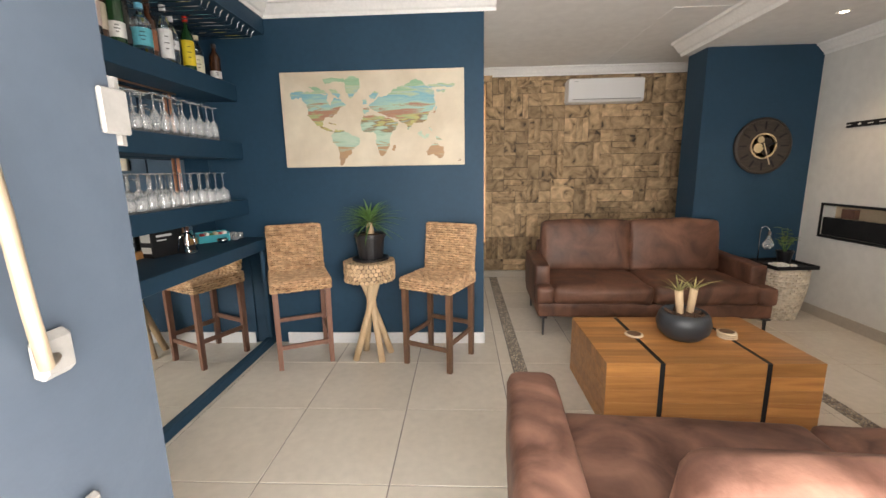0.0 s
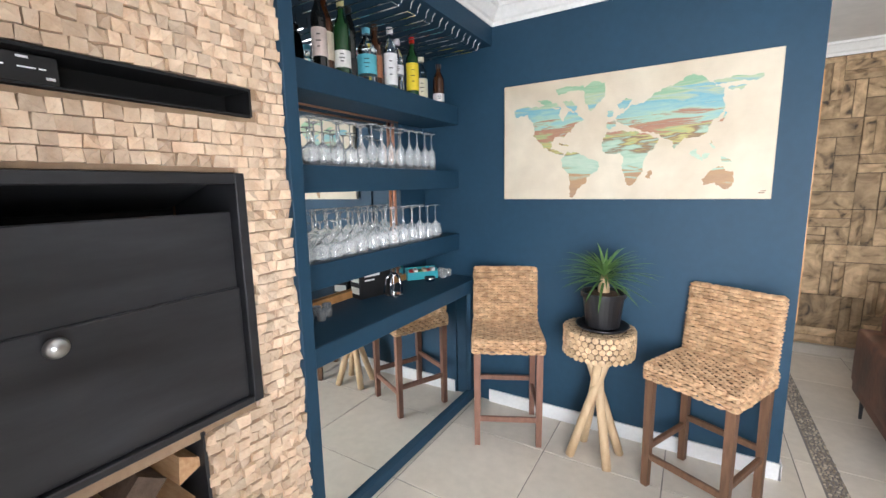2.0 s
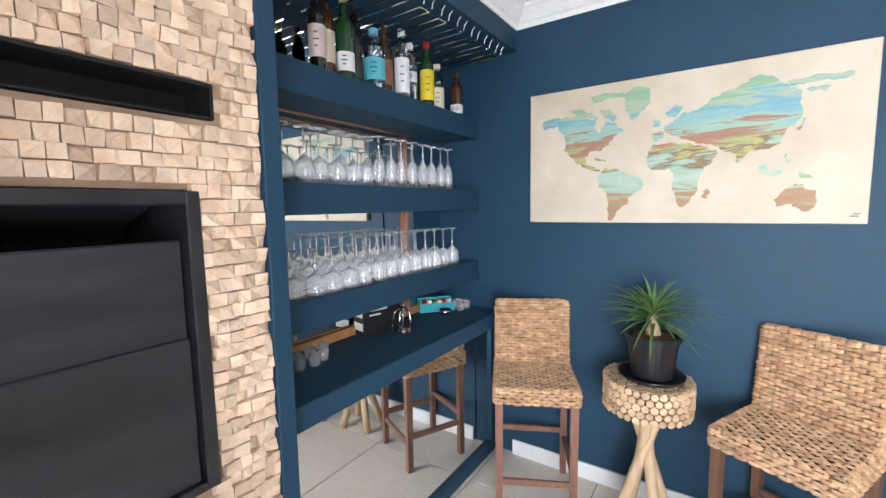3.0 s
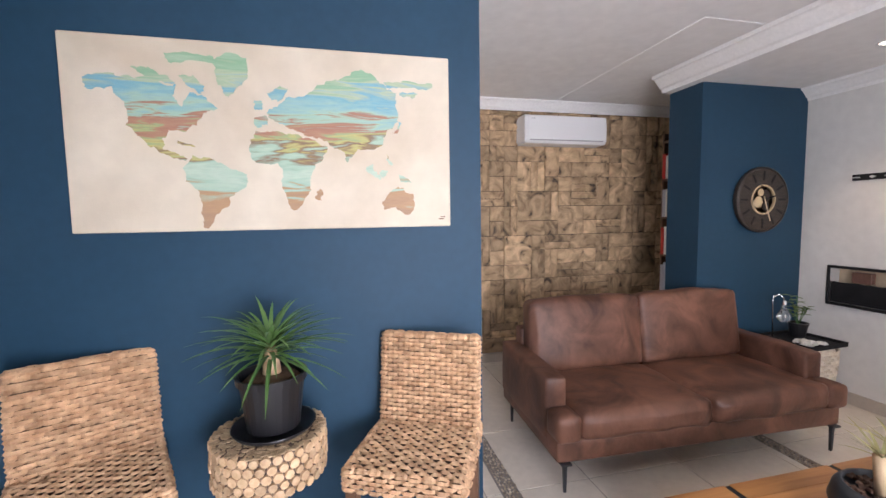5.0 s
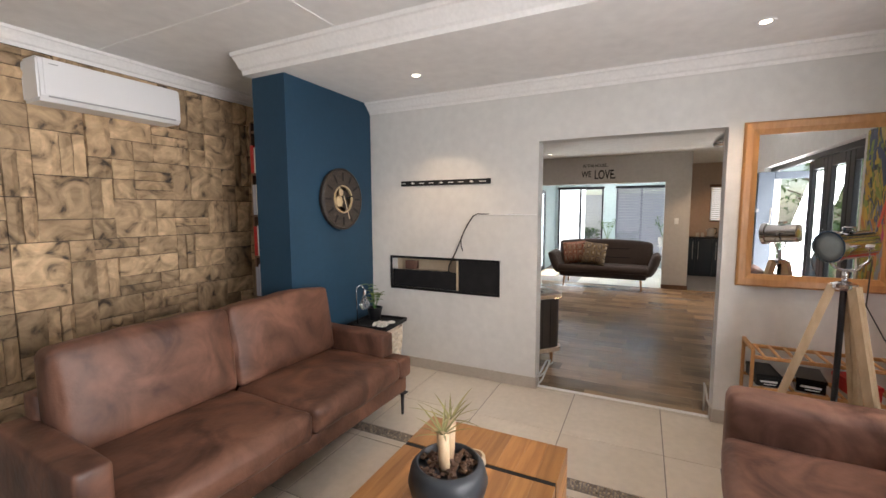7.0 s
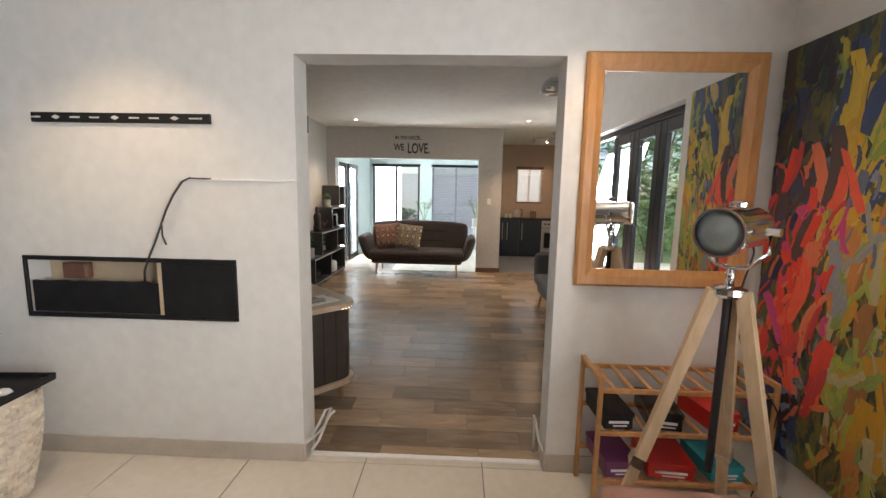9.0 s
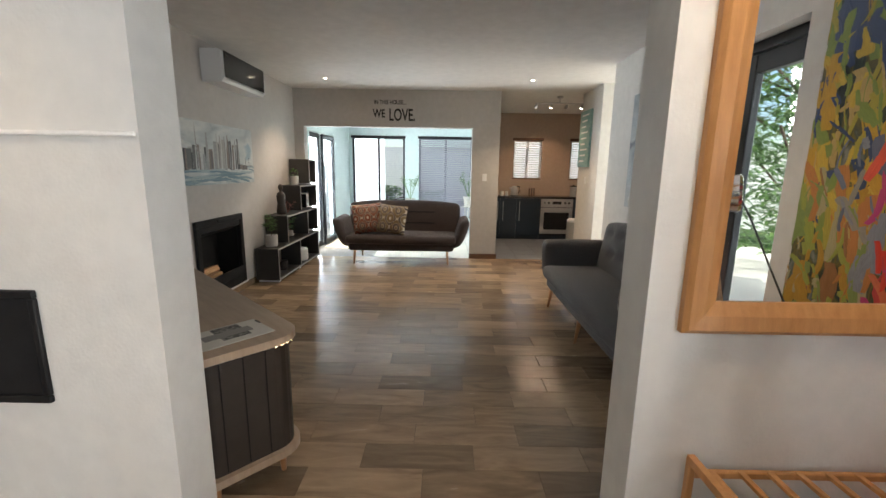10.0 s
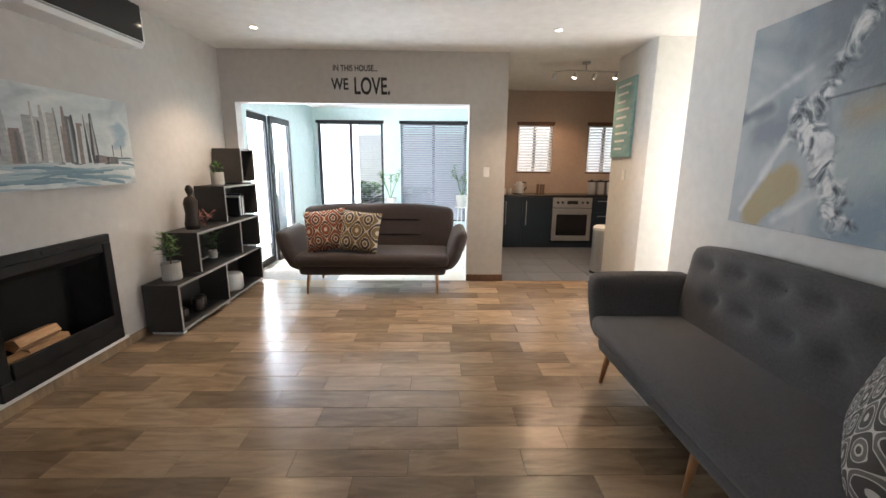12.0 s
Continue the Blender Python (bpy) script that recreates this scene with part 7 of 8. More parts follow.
# ---- living room: fabric sofas ----
def retro_sofa(label, m, w, fabric, d=0.82, buttons=0, legs=2, lines=False, back=0.95):
    """Origin on the floor at the middle of the front; it faces -y."""
    t = thing("fabric_sofa", label, "sofa", m, "retro fabric sofas")
    inner = w / 2 - 0.13
    part("seat", MB().rbox((0, 0.36, 0.375), (2 * inner + 0.03, 0.7, 0.13), 0.05, 7, 0.012), fabric, t, smooth=True)
    part("base", MB().rbox((0, 0.39, 0.265), (2 * inner - 0.04, 0.68, 0.12), 0.045, 4), fabric, t, smooth=True)
    bh = back - 0.36
    b = MB().rbox((0, 0, bh / 2), (2 * inner + 0.12, 0.15, bh), 0.07, 34 if buttons else 8, 0.01)
    if buttons:
        pts = [(-inner + 2 * inner * (i + 0.5 + 0.5 * (j % 2)) / buttons, bh * (0.78 - 0.33 * j)) for j in range(2) for i in range(buttons - (j % 2))]
        nv = []
        for p in b.v:
            x, y, z = p
            if y < 0:
                for bx, bz in pts:
                    q = ((x - bx) ** 2 + (z - bz) ** 2) / 0.0028
                    if q < 5:
                        y += 0.06 * math.exp(-q)
            nv.append((x, y, z))
        b.v = nv
    b.v = [(x * (1 + 0.05 * z), y, z * (1 - 0.06 * (x / inner) ** 4)) for x, y, z in b.v]
    tilt = Matrix.Translation((0, d - 0.17, 0.36)) @ Matrix.Rotation(radians(-11), 4, "X")
    bk = part("backrest", b.move(tilt), fabric, t, smooth=True)
    if buttons:
        for bx, bz in pts:
            part("button", MB().lathe([(0.011, 0), (0.009, 0.004), (0, 0.005)], 10).move(tilt @ pose(bx, -0.028, bz, 90, 0, 0)), fabric, bk, smooth=True)
    if lines:
        for z in (0.2, 0.38):
            part("seam", MB().rbox((0, -0.086, z), (inner * 1.2, 0.014, 0.02), 0.006, 2).move(tilt), M["black"], bk)
    for s in (-1, 1):
        a = MB().rbox((0, 0, 0), (0.15, d - 0.1, 0.44), 0.07, 6, 0.008)
        a.v = [(x + s * (0.3 * (z + 0.12) + 0.25 * max(0, -z - 0.08) * -1), y, z + 0.02 * z * (1 if y < 0 else 1.4)) for x, y, z in a.v]
        a.v = [(x * (1.0), y, z - 0.13 * max(0, (-y - 0.1)) * (1 if z < 0 else 0.0) * -1) for x, y, z in a.v]
        part("armrest", a.move(Matrix.Translation((s * (inner + 0.055), 0.39, 0.465))), fabric, t, smooth=True)
    xs = [-inner + 0.12, inner - 0.12] + ([0.0] if legs == 3 else [])
    for x in xs:
        for y, o in ((0.1, -0.03), (d - 0.14, 0.03)):
            part("leg", MB().rod((x * 1.02, y + o, 0.0), (x, y, 0.22), 0.011, 0.022, 12), M["leg_wood"], t, "tapered honey wooden leg", smooth=True)
    return t


retro_sofa("dark brown-grey fabric two-seater with flared arms", pose(8.36, 2.475, 0, 0, 0, -90), 1.9, M["fabric_brown"], buttons=0, lines=True, back=0.93)
retro_sofa("long charcoal fabric sofa with a buttoned back and wooden legs", pose(5.605, 0.76, 0, 0, 0, 180), 2.35, M["fabric_dark"], 0.82, 8, 3, back=0.95)


def pattern_material(name, a, b, c, scale):
    """A woven geometric pattern of interlocked rounded diamonds."""
    m = material(name, a, 0.8, bump=0.3, bump_scale=400)
    n, l = m.node_tree.nodes, m.node_tree.links
    tc = n.new("ShaderNodeTexCoord")
    sp = n.new("ShaderNodeSeparateXYZ")
    l.new(tc.outputs["Object"], sp.inputs[0])

    def mth(op, x, y=None):
        q = n.new("ShaderNodeMath")
        q.operation = op
        for k, v in enumerate((x, y)):
            if v is None:
                continue
            if isinstance(v, (int, float)):
                q.inputs[k].default_value = v
            else:
                l.new(v, q.inputs[k])
        return q.outputs[0]
    u = mth("COSINE", mth("MULTIPLY", sp.outputs[0], scale))
    w = mth("COSINE", mth("MULTIPLY", sp.outputs[2], scale * 0.8))
    s = mth("ADD", u, w)
    k = mth("SINE", mth("MULTIPLY", s, 3.4))
    r = n.new("ShaderNodeValToRGB")
    r.color_ramp.interpolation = "CONSTANT"
    e = r.color_ramp.elements
    e[0].position, e[0].color = 0.0, (*a, 1)
    e[1].position, e[1].color = 0.45, (*b, 1)
    x = e.new(0.75)
    x.color = (*c, 1)
    l.new(mth("ADD", mth("MULTIPLY", k, 0.5), 0.5), r.inputs[0])
    l.new(r.outputs[0], n["Principled BSDF"].inputs["Base Color"])
    return m


M["cush_orange"] = pattern_material("rust_diamond_weave", (0.26, 0.075, 0.04), (0.66, 0.58, 0.46), (0.11, 0.05, 0.04), 34)
M["cush_olive"] = pattern_material("olive_diamond_weave", (0.2, 0.14, 0.07), (0.62, 0.55, 0.45), (0.07, 0.055, 0.05), 30)
M["cush_grey"] = pattern_material("grey_diamond_weave", (0.1, 0.095, 0.09), (0.68, 0.66, 0.62), (0.2, 0.19, 0.18), 52)
M["cush_back"] = material("cream_linen", (0.6, 0.56, 0.48), 0.85, second=(0.67, 0.63, 0.55), scale=60, bump=0.3, bump_scale=300)


def cushion(label, m, size, front):
    t = thing("cushion", label, "cushion", m, "scatter cushions")

    def shell(side):
        n, v, f = 12, [], []
        for i in range(n + 1):
            for k in range(n + 1):
                x, z = -1 + 2 * i / n, -1 + 2 * k / n
                d = side * 0.105 * (max(0, (1 - x ** 4) * (1 - z ** 4))) ** 0.55
                v.append((x * size / 2 * (1 - 0.05 * (1 - z * z)) , d, z * size / 2 * (1 - 0.05 * (1 - x * x))))
        for i in range(n):
            for k in range(n):
                a = i * (n + 1) + k
                f.append((a, a + n + 1, a + n + 2, a + 1))
        return MB().add(v, f)
    part("front", shell(-1), front, t, smooth=True)
    part("back", shell(1), M["cush_back"], t, "plain cream linen back", smooth=True)


cushion("square cushion with a rust and cream diamond pattern", pose(8.62, 3.0, 0.675, 0, 0, 0) @ pose(0, 0, 0, 0, 0, -90) @ pose(0, 0, 0, -14, -6, 10), 0.46, M["cush_orange"])
cushion("square cushion with an olive and cream diamond pattern", pose(8.54, 2.62, 0.675, 0, 0, 0) @ pose(0, 0, 0, 0, 0, -90) @ pose(0, 0, 0, -16, 5, -9), 0.45, M["cush_olive"])
cushion("square cushion with a grey diamond pattern and cream back", pose(5.13, 0.38, 0.70) @ pose(0, 0, 0, 0, 0, 134) @ pose(0, 0, 0, -14, 6, 0), 0.53, M["cush_grey"])
cushion("square cushion with a grey diamond pattern and cream back", pose(4.83, 0.36, 0.70) @ pose(0, 0, 0, 0, 0, 132) @ pose(0, 0, 0, -18, -4, 0), 0.53, M["cush_grey"])


def splash_material(name, seed):
    """Grey-blue ground with a ragged diagonal splash of white and charcoal and an ochre corner."""
    m = painted(name, [(0.3, (0.2, 0.25, 0.3)), (0.45, (0.33, 0.38, 0.42)), (0.55, (0.42, 0.46, 0.48)), (0.65, (0.5, 0.52, 0.52)), (0.75, (0.28, 0.33, 0.38))], 1.3, 6, (1, 1, 1), 1.5, bump=0.35)
    n, l = m.node_tree.nodes, m.node_tree.links
    b = n["Principled BSDF"]
    ground = b.inputs["Base Color"].links[0].from_socket
    tc, sp = n.new("ShaderNodeTexCoord"), n.new("ShaderNodeSeparateXYZ")
    l.new(tc.outputs["Object"], sp.inputs[0])
    off = n.new("ShaderNodeMapping")
    off.inputs["Location"].default_value = (seed, 0, seed * 0.7)
    l.new(tc.outputs["Object"], off.inputs["Vector"])

    def tex(scale, detail, warp):
        q = n.new("ShaderNodeTexNoise")
        q.inputs["Scale"].default_value, q.inputs["Detail"].default_value, q.inputs["Distortion"].default_value = scale, detail, warp
        l.new(off.outputs[0], q.inputs["Vector"])
        return q.outputs[0]

    def mth(op, x, y=0.0):
        q = n.new("ShaderNodeMath")
        q.operation = op
        for k, v in enumerate((x, y)):
            if isinstance(v, (int, float)):
                q.inputs[k].default_value = v
            else:
                l.new(v, q.inputs[k])
        return q.outputs[0]

    def seg(x0, z0, x1, z1, width, rough, soft=0.04):
        """A ragged brushed mass along the line from (x0, z0) to (x1, z1)."""
        dx, dz = x1 - x0, z1 - z0
        px, pz = mth("SUBTRACT", sp.outputs[0], x0), mth("SUBTRACT", sp.outputs[2], z0)
        u = mth("DIVIDE", mth("ADD", mth("MULTIPLY", px, dx), mth("MULTIPLY", pz, dz)), dx * dx + dz * dz)
        u = mth("MINIMUM", mth("MAXIMUM", u, 0.0), 1.0)
        ex, ez = mth("SUBTRACT", px, mth("MULTIPLY", u, dx)), mth("SUBTRACT", pz, mth("MULTIPLY", u, dz))
        d = mth("SQRT", mth("ADD", mth("MULTIPLY", ex, ex), mth("MULTIPLY", ez, ez)))
        e = mth("SUBTRACT", mth("ADD", width, mth("MULTIPLY", mth("SUBTRACT", tex(4.5, 8, 1.2), 0.5), rough)), d)
        r = n.new("ShaderNodeMapRange")
        r.inputs[1].default_value, r.inputs[2].default_value = -soft, soft
        l.new(e, r.inputs[0])
        return r.outputs[0]

    def over(fac, below, colour):
        q = n.new("ShaderNodeMix")
        q.data_type = "RGBA"
        l.new(fac, q.inputs[0])
        l.new(below, q.inputs[6])
        if isinstance(colour, tuple):
            q.inputs[7].default_value = (*colour, 1)
        else:
            l.new(colour, q.inputs[7])
        return q.outputs[2]
    ramp = n.new("ShaderNodeValToRGB")
    e = ramp.color_ramp.elements
    e[0].position, e[0].color = 0.36, (0.05, 0.06, 0.07, 1)
    e[1].position, e[1].color = 0.62, (0.78, 0.78, 0.77, 1)
    for p, c in ((0.44, (0.2, 0.23, 0.26, 1)), (0.5, (0.36, 0.4, 0.43, 1)), (0.55, (0.6, 0.61, 0.61, 1))):
        x = e.new(p)
        x.color = c
    l.new(tex(7.5, 10, 2.6), ramp.inputs[0])
    k = 1.0 if seed < 15.3 else 0.8
    col = over(seg(0.1, 0.5, 0.5, 0.15, 0.26, 0.4, 0.12), ground, (0.2, 0.235, 0.275))
    col = over(seg(0.2, 0.02, 0.5, 0.06, 0.06, 0.12, 0.05), col, (0.37, 0.33, 0.24))
    col = over(seg(0.3, -0.45, 0.5, -0.25, 0.2, 0.4, 0.12), col, (0.22, 0.3, 0.38))
    col = over(seg(0.15, -0.25, 0.4, -0.15, 0.12, 0.3, 0.1), col, (0.4, 0.46, 0.46))
    col = over(seg(-0.5, 0.06, -0.3, 0.1, 0.035, 0.08, 0.02), col, (0.17, 0.19, 0.23))
    col = over(seg(-0.32, -0.02, -0.02, 0.0, 0.08, 0.25, 0.05), col, (0.22, 0.25, 0.3))
    col = over(seg(-0.3, -0.45, -0.12, -0.28, 0.1, 0.12, 0.02), col, (0.4, 0.32, 0.16))
    col = over(seg(-0.4, -0.46, -0.12, -0.02, 0.018, 0.07, 0.015), col, (0.7, 0.71, 0.7))
    col = over(seg(-0.45, 0.1, -0.08, 0.26, 0.012, 0.09, 0.02), col, (0.62, 0.64, 0.64))
    col = over(seg(-0.16, -0.5, 0.12, -0.32, 0.015, 0.08, 0.02), col, (0.66, 0.67, 0.65))
    col = over(seg(0.18, 0.46 * k, -0.03, 0.02, 0.035, 0.3, 0.03), col, ramp.outputs[0])
    col = over(seg(-0.08, 0.05, 0.2, -0.45 * k, 0.065, 0.32, 0.03), col, ramp.outputs[0])
    col = over(seg(0.04, 0.1, 0.46, 0.14, 0.004, 0.02, 0.006), col, (0.07, 0.075, 0.085))
    l.new(col, b.inputs["Base Color"])
    return m


def grey_canvas(label, x0, x1, seed):
    w = (x1 - x0) / 2
    t = thing("wall_canvas", label, "picture", pose((x0 + x1) / 2, -0.079, 1.632, 0, 0, 180), "pair of grey-blue canvases")
    part("canvas", MB().cbox(-w, w, -0.04, 0, -0.545, 0.545, 0.003), splash_material("splashed_grey_canvas_%d" % seed, seed * 0.37), t)


grey_canvas("square abstract canvas in grey-blue with white splashes", 5.61, 6.6, 41)
grey_canvas("square abstract canvas in grey-blue with ochre", 4.41, 5.4, 42)


# ---- lettering ----
def lettering(text, y, z, size, squeeze=1.0):
    c = bpy.data.curves.new("lettering", "FONT")
    c.body, c.size, c.extrude, c.offset = text, size, 0.001, 0.004 * size / 0.2
    tmp = bpy.data.objects.new("lettering", c)
    scene.collection.objects.link(tmp)
    bpy.context.view_layer.update()
    me = bpy.data.meshes.new_from_object(tmp.evaluated_get(bpy.context.evaluated_depsgraph_get()))
    bpy.data.objects.remove(tmp)
    me.materials.clear()
    me.materials.append(M["text"])
    ob = new("wall_lettering", me)
    ob.matrix_basis = Matrix(((0, 0, -1, 8.9545), (-squeeze, 0, 0, y), (0, 1, 0, z), (0, 0, 0, 1)))
    return tagged(ob, "black vinyl lettering on the wall above the opening", "lettering", "wall lettering")


lettering("IN THIS HOUSE...", 2.935, 2.405, 0.088, 0.75)
lettering("WE", 2.955, 2.21, 0.17, 0.72)
lettering("LOVE.", 2.71, 2.165, 0.25, 0.62)


def wall_switch(m):
    t = thing("light_switch", "white wall light switch", "switch", m, "light switches")
    part("plate", MB().cbox(-0.035, 0.035, -0.008, 0, -0.055, 0.055, 0.003), M["white_plastic"], t)
    part("rocker", MB().cbox(-0.012, 0.012, -0.012, -0.0082, -0.02, 0.02, 0.002), M["white_plastic"], t)


wall_switch(pose(8.955, 1.2, 1.315, 0, 0, -90))
wall_switch(pose(8.75, -0.329, 1.3, 0, 0, 180))
t_pic = thing("wall_canvas", "tall turquoise lettered canvas on the stub wall", "picture", pose(8.86, -0.329, 1.92, 0, 0, 180))
part("canvas", MB().cbox(-0.24, 0.24, -0.03, 0, -0.42, 0.42, 0.003), material("turquoise_canvas", (0.16, 0.36, 0.37), 0.6, second=(0.34, 0.5, 0.48), scale=5, stretch=(1, 1, 3)), t_pic)
mbt = MB()
for k in range(9):
    mbt.box(-0.15, 0.15 - 0.05 * (k % 3), -0.031, -0.0302, 0.34 - k * 0.085, 0.365 - k * 0.085)
part("words", mbt, M["white_plastic"], t_pic, "unreadable pale words")


# ---- chrome lamp by the doorway, cables at the jambs ----
def dome_lamp():
    t = thing("wall_lamp", "chrome dome lamp on a short arm beside the doorway", "wall lamp", pose(0, 0, 0))
    part("arm", MB().tube([(3.521, 1.12, 2.07), (3.6, 1.13, 2.08), (3.75, 1.18, 2.08)], 0.009, 8), M["chrome"], t, smooth=True)
    part("wall_plate", MB().lathe([(0.04, 0), (0.04, 0.012), (0, 0.016)], 20).move(pose(3.521, 1.12, 2.07, 0, 90, 0)), M["chrome"], t)
    part("shade", MB().lathe([(0.075, 0.0), (0.072, 0.03), (0.055, 0.065), (0.025, 0.085), (0, 0.088)], 28).move(pose(3.8, 1.225, 2.04)), M["chrome"], t, "chrome half-dome shade", smooth=True)


dome_lamp()
solo("cable", MB().tube([(3.36, 2.55, 0.115), (3.42, 2.545, 0.1), (3.5, 2.53, 0.13), (3.53, 2.5, 0.2), (3.535, 2.47, 0.21), (3.53, 2.5, 0.12), (3.46, 2.52, 0.05), (3.4, 2.54, 0.03)], 0.008, 8).tube([(3.36, 2.548, 0.104), (3.44, 2.535, 0.085), (3.52, 2.51, 0.1), (3.54, 2.48, 0.16), (3.54, 2.45, 0.19)], 0.007, 8), M["white_cable"], "loose white cables bundled at the doorway corner", "cable", smooth=True)
solo("cable", MB().tube([(3.36, 1.28, 0.11), (3.44, 1.285, 0.12), (3.5, 1.295, 0.2), (3.52, 1.3, 0.22), (3.5, 1.3, 0.1), (3.5, 1.3, 0.01)], 0.007, 8), M["white_cable"], "loose white cables bundled at the doorway corner", "cable", smooth=True)


# ---- windows with blinds ----
def window_unit(name, y0, y1, z0, z1, x, slat, tilt, frame_mat, label, pitch=0.042, blind=True, solid=0.0):
    t = tagged(thing(name, label, "window"), kind="structure")
    f = 0.045
    fx0, fx1 = x + 0.05, x + 0.095
    for q in ((y0, y1, z0, z0 + f), (y0, y1, z1 - f, z1), (y0, y0 + f, z0 + f, z1 - f), (y1 - f, y1, z0 + f, z1 - f), ((y0 + y1) / 2 - 0.025, (y0 + y1) / 2 + 0.025, z0 + f, z1 - f)):
        part("window_frame", MB().box(fx0, fx1, *q), frame_mat, t)
    g = part("pane", MB().box(x + 0.07, x + 0.075, y0 + f, y1 - f, z0 + f, z1 - f), M["pane"], t, "clear window pane")
    g.visible_shadow = False
    b = thing("venetian_blind", "horizontal slatted blind hanging in the window", "blind", None, "window blinds")
    part("head_rail", MB().box(x - 0.012, x + 0.03, y0 - 0.02, y1 + 0.02, z1 - 0.03, z1 + 0.025), frame_mat, b)
    n = int((z1 - z0 - 0.06) / pitch)
    w = 0.025
    c, s = math.cos(radians(tilt)) * w, math.sin(radians(tilt)) * w
    v = [(-c, 0, -s), (c, 0, s), (c, 0, s + 0.002), (-c, 0, -s + 0.002)]
    me = MB().prism([(p[0], p[2]) for p in v], 1, y0 + 0.01, y1 - 0.01).mesh("slat", slat)
    for k in range(n):
        part("slat", me, None, b, m=Matrix.Translation((x + 0.012, 0, z1 - 0.05 - k * pitch)))
    part("bottom_rail", MB().box(x, x + 0.025, y0 + 0.01, y1 - 0.01, z1 - 0.05 - n * pitch, z1 - 0.03 - n * pitch), slat, b)
    for yy in (y0 + 0.2, y1 - 0.2):
        part("cord", MB().box(x + 0.011, x + 0.013, yy, yy + 0.003, z1 - 0.05 - n * pitch, z1 - 0.03), M["white_cable"], b)
    return t


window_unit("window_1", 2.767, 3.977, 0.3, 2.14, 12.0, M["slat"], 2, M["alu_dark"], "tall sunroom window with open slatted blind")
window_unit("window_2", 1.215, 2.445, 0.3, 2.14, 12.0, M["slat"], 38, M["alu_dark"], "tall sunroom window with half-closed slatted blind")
window_unit("window_3", -0.24, 0.377, 1.247, 2.09, 11.4, M["slat_k"], 52, M["walnut"], "small kitchen window with a white blind", 0.048)
window_unit("window_4", -1.45, -0.84, 1.247, 2.09, 11.4, M["slat_k"], 52, M["walnut"], "small kitchen window with a white blind", 0.048)


def garden_door():
    t = tagged(thing("door_garden", "charcoal framed glass sliding door standing half open", "door"), kind="structure")
    y = 4.06
    for a, b, yy in ((9.245, 10.0, y + 0.05), (10.0, 10.745, y)):
        for q in ((a, a + 0.07, 0, 2.025), (b - 0.07, b, 0, 2.025), (a + 0.07, b - 0.07, 1.94, 2.025), (a + 0.07, b - 0.07, 0, 0.1)):
            part("door_frame", MB().box(q[0], q[1], yy, yy + 0.045, q[2], q[3]), M["alu_dark"], t)
        g = part("pane", MB().box(a + 0.07, b - 0.07, yy + 0.02, yy + 0.025, 0.1, 1.94), M["pane"], t, "clear glass")
        g.visible_shadow = False
    part("handle", MB().box(10.02, 10.04, y - 0.03, y, 0.95, 1.15), M["steel"], t)


garden_door()
solo("door_mat", MB().rbox((10.1, 3.78, 0.008), (0.95, 0.42, 0.014), 0.006, 2), M["beige"], "beige door mat inside the garden door", "mat")


def sunroom_plants():
    rnd = random.Random(12)
    for x, y, h, z in ((11.75, 2.62, 0.55, 0.55), (11.7, 1.3, 0.6, 0.62)):
        s = thing("plant_stand", "slim white plant stand by the sunroom window", "stand", pose(x, y, 0), "plant stands")
        part("top", MB().lathe([(0.13, z - 0.02), (0.13, z), (0, z)], 20), M["white_ceramic"], s)
        for k in range(3):
            a = k * 2.1
            part("leg", MB().rod((0.12 * math.cos(a), 0.12 * math.sin(a), 0), (0.08 * math.cos(a), 0.08 * math.sin(a), z - 0.02), 0.01), M["white_ceramic"], s)
        t = thing("potted_plant", "airy green houseplant in a grey pot by the window", "plant", pose(x, y, z + 0.001), "sunroom plants")
        part("pot", MB().lathe([(0.09, 0), (0.12, 0.22), (0.11, 0.22), (0.1, 0.2), (0, 0.2)], 20), M["concrete"], t)
        st, lv = MB(), MB()
        for k in range(8):
            a = k * 2.4
            tip = Vector((0.17 * math.cos(a) * rnd.random(), 0.2 * math.sin(a), 0.2 + h * rnd.uniform(0.5, 1)))
            st.tube([(0, 0, 0.19), tip * 0.6 + Vector((0, 0, 0.08)), tip], 0.004, 5)
            for q in range(10):
                b = rnd.uniform(0, 6.28)
                lv.blade(tip * rnd.uniform(0.75, 1.0) + Vector((0, 0, 0.02)), (math.cos(b), math.sin(b), rnd.uniform(-0.3, 0.6)), rnd.uniform(0.06, 0.12), 0.014, 0.6, 4)
        part("stems", st, M["leaf"], t)
        part("leaves", lv, M["leaf"], t, "thin green leaves")


sunroom_plants()


